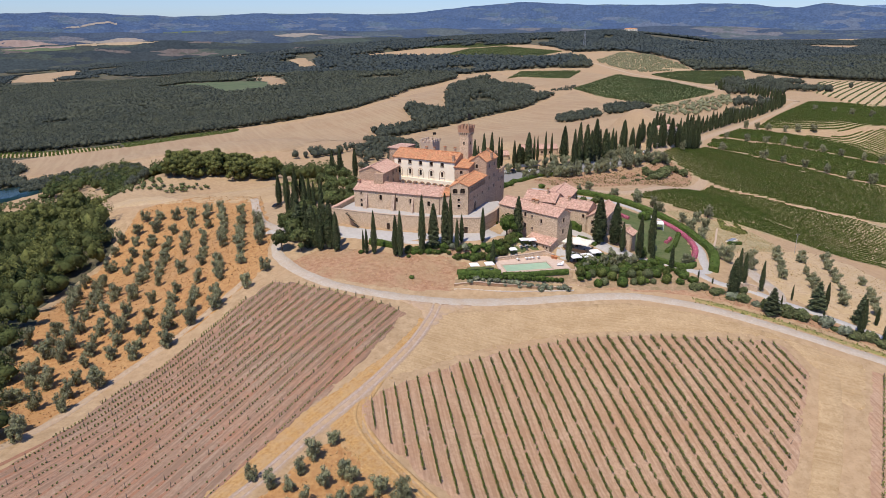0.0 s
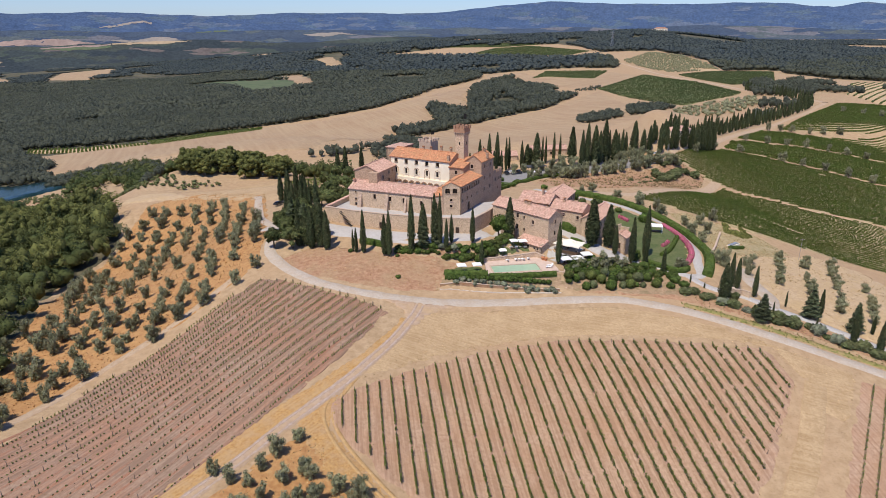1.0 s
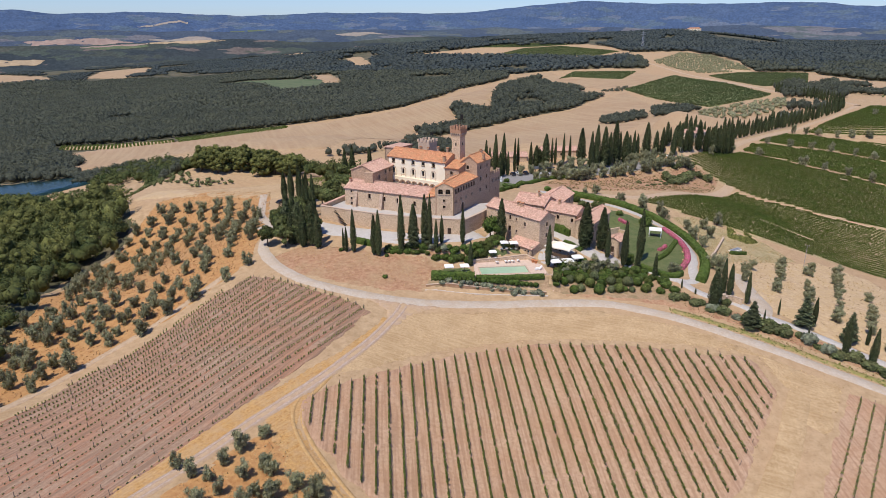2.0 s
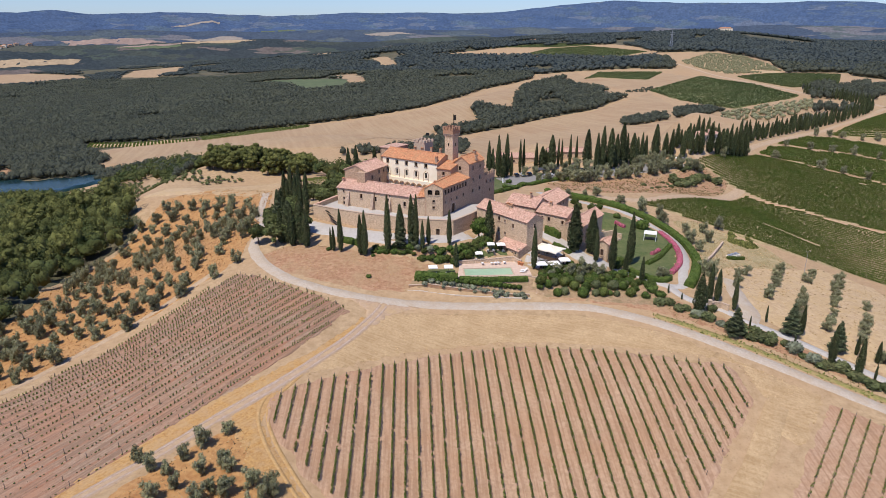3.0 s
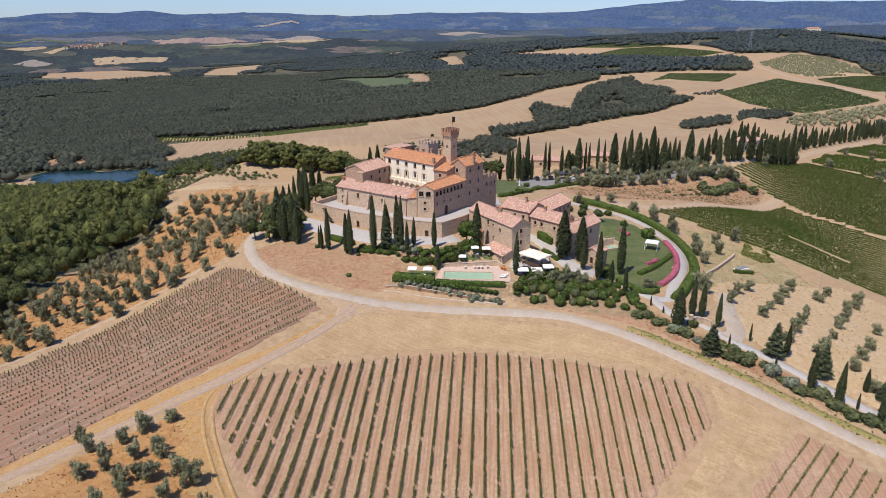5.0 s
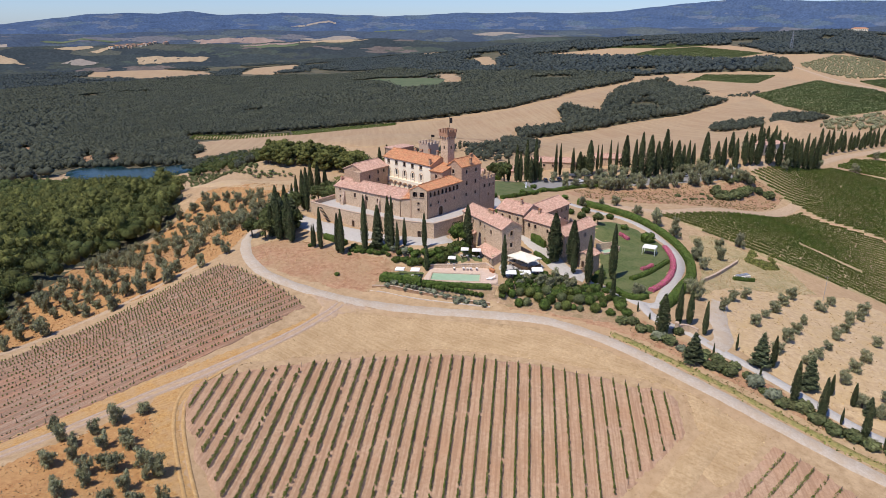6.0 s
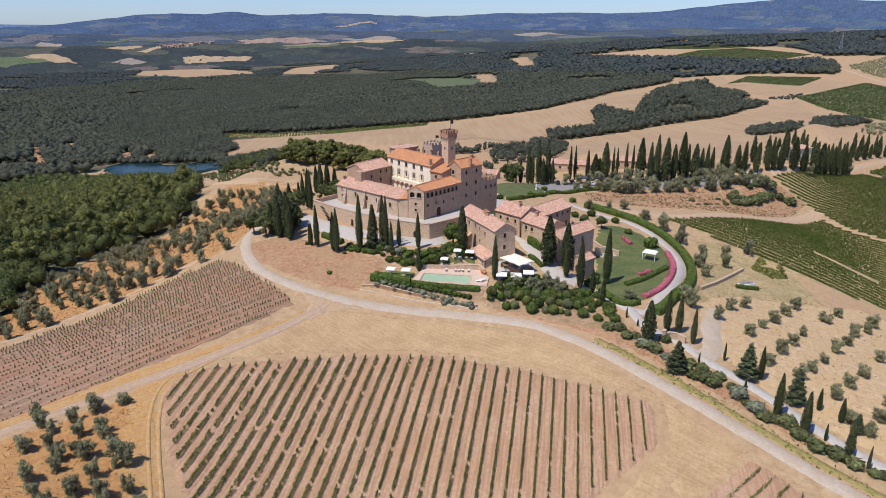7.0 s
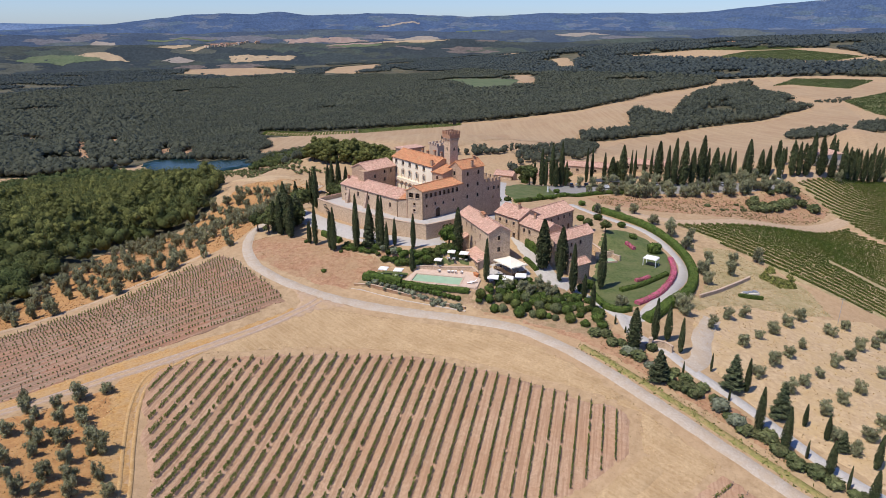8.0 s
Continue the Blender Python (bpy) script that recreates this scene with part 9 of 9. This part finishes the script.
# pale garden figure and terracotta pots
bm = bmesh.new()
prev = 0
for z, r in ((0, 0.45), (0.7, 0.4), (0.75, 0.28), (1.3, 0.3), (1.8, 0.34), (2.2, 0.16), (2.35, 0.2), (2.6, 0.14)):
    if z:
        add_rod(bm, (0, 0, prev), (0, 0, z), pr, r, 10)
    prev, pr = z, r
st = tagged(part("garden_statue", bm, M["white"]), "white stone garden statue on a plinth", "statue")
st.matrix_world = pose(22.5, 284, lay(22.5, 284))
for x, y in ((33.2, 176.2), (32.4, 176.8)):
    pot = thing("plant_pot", "orange terracotta pot beside the pool", "pot", "plant pots", at=(x, y, DECK))
    bm = bmesh.new()
    add_rod(bm, (0, 0, 0), (0, 0, 0.8), 0.35, 0.55, 14)
    part("pot", bm, M["terracotta"], pot)
    bm = bmesh.new()
    add_rod(bm, (0, 0, 0.78), (0, 0, 0.9), 0.6, 0.6, 14)
    part("rim", bm, M["terracotta"], pot)


# ---- dry grass tufts and clods that break up the bare ground
def tufts(name, poly, count, size, tall, material, label, seed):
    r = np.random.default_rng(seed)
    pts = np.array(poly)
    q = r.uniform(pts.min(0), pts.max(0), (count, 2))
    q = q[inside(q[:, 0], q[:, 1], poly)]
    keep = np.array([noise.noise((a / 5, b / 5, seed)) for a, b in q]) > -0.25
    q = q[keep]
    z = height(q[:, 0], q[:, 1])
    n = len(q)
    a = r.uniform(0, math.pi, n)
    d = np.stack([np.cos(a), np.sin(a)], 1) * size * r.uniform(0.5, 1.5, (n, 1))
    h = tall * r.uniform(0.4, 1.5, n)
    lean = r.normal(0, 0.35, (n, 2)) * h[:, None]
    v = np.stack([np.column_stack([q - d, z]), np.column_stack([q + d, z]), np.column_stack([q + d * 0.5 + lean, z + h]), np.column_stack([q - d * 0.5 + lean, z + h])], 1)
    tagged(new(name, raw_mesh(name, v.reshape(-1, 3), np.arange(4 * n).reshape(-1, 4).tolist(), M[material])), label, "grass", kind="stuff")


M["straw"] = surface("straw_tufts", (0.36, 0.25, 0.12), (0.55, 0.41, 0.22), 0.5, island=0.35, bump=0)
M["ochre_tuft"] = surface("ochre_grass_tufts", (0.30, 0.18, 0.08), (0.46, 0.29, 0.14), 0.5, island=0.35, bump=0)
M["green_weed"] = surface("green_weeds", (0.10, 0.12, 0.03), (0.24, 0.24, 0.07), 0.5, island=0.4, bump=0)
M["weed"] = surface("dry_weeds", (0.16, 0.13, 0.06), (0.33, 0.25, 0.12), 0.5, island=0.4, bump=0)
MEADOW = [(-3, 146), (20, 152.5), (48, 155.5), (66, 150), (84, 141), (100, 133), (90, 116), (86.5, 129), (83, 140), (62, 141.5), (42, 142.8), (21.5, 138.6), (2.5, 128.4), (-14, 116.5), (-8, 136)]
tufts("dry_grass", MEADOW, 15000, 0.15, 0.12, "straw", "straw-coloured grass tufts in the meadow", 1)
tufts("dry_grass", LEFT_GROVE, 24000, 0.2, 0.25, "ochre_tuft", "dry tufts under the olive trees", 2)
tufts("dry_grass", RIGHT_GROVE, 4000, 0.2, 0.25, "straw", "dry tufts among scattered olives", 3)
tufts("dry_weeds", LEFT_VINES, 9000, 0.12, 0.16, "weed", "small weeds between young vine rows", 4)
tufts("dry_weeds", RIGHT_VINES, 7000, 0.10, 0.14, "weed", "small weeds between vine rows", 5)
tufts("dry_weeds", [(68, 157), (77, 152.5), (86, 148), (95, 144), (104, 140), (113, 136), (113, 138.5), (104, 143), (95, 149), (84, 156), (72, 161)], 2600, 0.14, 0.22, "weed", "rough weeds along the road bank", 6)
tufts("dry_weeds", [(48, 272), (70, 272), (92, 282), (112, 300), (128, 322), (136, 340), (124, 346), (104, 334), (84, 318), (62, 304), (42, 292)], 9000, 0.3, 0.35, "weed", "rough weeds on the earth bank", 9)
tufts("dry_weeds", [(67, 158), (76, 153.6), (86, 149), (95, 145), (112, 137.4), (136, 125.8), (135, 123), (111, 134.6), (94, 142.4), (85, 146.4), (76, 150.8), (66.5, 155)], 5000, 0.22, 0.3, "green_weed", "green weeds along the road verge", 10)
tufts("dry_grass", [(87, 192), (91, 190), (96, 199), (104, 207), (116, 213), (126, 220), (120, 235), (109, 240), (104, 243), (96, 247), (88, 243), (90, 232), (92, 218), (90, 204)], 9000, 0.14, 0.2, "straw", "tall golden grass behind the hedge", 11)
tufts("dry_weeds", [(106, 232), (112, 229), (117, 232), (116, 242), (109, 243)], 1800, 0.3, 0.5, "green_weed", "green weeds by the retaining wall", 12)
tufts("dry_grass", [(-46, 172), (-22, 158), (3, 158), (10, 177), (-20, 177), (-36, 180)], 5000, 0.14, 0.12, "ochre_tuft", "sparse dry tufts on the bare slope", 7)
tufts("dry_grass", [(-20, 102), (-3, 86), (14, 70), (-40, 60), (-34, 78)], 7000, 0.16, 0.2, "straw", "dry tufts in the small olive plot", 8)


# ---- far houses and a mast on the slopes beyond
def far_house(x, y, length, depth, tall, turn, wall_mat, roof_mat, label, z=None):
    """A farmhouse seen from far away: walls, hipped roof, a row of windows, a door."""
    z = lay(x, y, -0.5) if z is None else z
    ob = thing("far_house", label, "house", "far houses", at=(x, y, z), turn=turn)
    bm = bmesh.new()
    add_box(bm, (length, depth, tall), (0, 0, tall / 2))
    part("wall", bm, M[wall_mat], ob)
    bm = bmesh.new()
    e, h = 0.6, depth * 0.22
    a = [bm.verts.new((sx * (length / 2 + e), sy * (depth / 2 + e), tall)) for sx, sy in ((-1, -1), (1, -1), (1, 1), (-1, 1))]
    r0, r1 = bm.verts.new((-length / 2 + depth / 2, 0, tall + h)), bm.verts.new((length / 2 - depth / 2, 0, tall + h))
    for f in ((a[0], a[1], r1, r0), (a[1], a[2], r1), (a[2], a[3], r0, r1), (a[3], a[0], r0), tuple(a[::-1])):
        bm.faces.new(f)
    part("roof", bm, M[roof_mat], ob)
    n = max(2, int(length / 5))
    for floor_z in np.arange(2.2, tall - 1.0, 3.4):
        for k in range(n):
            bm = bmesh.new()
            add_box(bm, (1.3, 0.12, 1.8), (-length / 2 + (k + 0.5) * length / n, -depth / 2 - 0.03, float(floor_z)))
            part("window", bm, M["glass"], ob)


far_house(682, 2440, 46, 16, 15, -14, "cream", "tile_orange", "large pale villa on a far wooded rise")
far_house(655, 2446, 18, 12, 9, -14, "stone", "tile_pink", "stone wing beside the far villa")
far_house(132, 384, 16, 9, 5.5, 40, "cream", "tile_pink", "low pale house behind the cypress rows")
far_house(548, 1731, 20, 10, 6, -20, "stone", "tile_pink", "low stone farmhouse among far trees")
for x, y, w in ((197, 2600, 16), (213, 2612, 12), (226, 2595, 14), (585, 2700, 22), (612, 2712, 15), (20, 2330, 14), (34, 2342, 10)):
    far_house(x, y, w, 9, 7, float((x * 7) % 40) - 20, "cream" if x % 2 else "stone", "tile_orange", "small pale farmhouse on a distant hill")
village = random.Random(8)
for x, y, z in ((-2603, 2787, -44), (-2597, 2816, -39), (-2578, 2829, -42), (-2569, 2851, -37), (-2543, 2852, -43), (-2540, 2877, -34), (-2515, 2884, -37), (-2508, 2909, -32), (-2494, 2934, -29), (-2486, 2962, -24), (-2442, 2999, -27)):
    for k in range(2):
        a = village.uniform(-9, 9)
        far_house(x + 0.74 * a, y + 0.67 * a, village.uniform(12, 24), village.uniform(9, 12), village.uniform(7, 13), 42 + village.uniform(-30, 30), village.choice(("cream", "stone", "stone")), village.choice(("tile_orange", "tile_pink")), "stone house in a distant hilltop village", z - 2)
mast = thing("lattice_mast", "grey steel lattice power mast on the far slope", "mast", at=(392, 1848, lay(392, 1848, -0.5)))
for sx in (-1, 1):
    for sy in (-1, 1):
        bm = bmesh.new()
        add_rod(bm, (sx * 4, sy * 4, 0), (sx * 0.5, sy * 0.5, 50), 0.35, 0.25, 5)
        part("leg", bm, M["car_grey"], mast)
for k in range(7):
    f0, f1 = k / 7, (k + 1) / 7
    w0, w1 = 4 - 3.5 * f0, 4 - 3.5 * f1
    bm = bmesh.new()
    for s in (-1, 1):
        add_rod(bm, (-w0, s * w0, 50 * f0), (w1, s * w1, 50 * f1), 0.2, sides=4)
        add_rod(bm, (w0, s * w0, 50 * f0), (-w1, s * w1, 50 * f1), 0.2, sides=4)
    part("brace", bm, M["car_grey"], mast)
for z in (40, 45):
    bm = bmesh.new()
    add_rod(bm, (-6, 0, z), (6, 0, z), 0.3, sides=5)
    part("cross_arm", bm, M["car_grey"], mast)
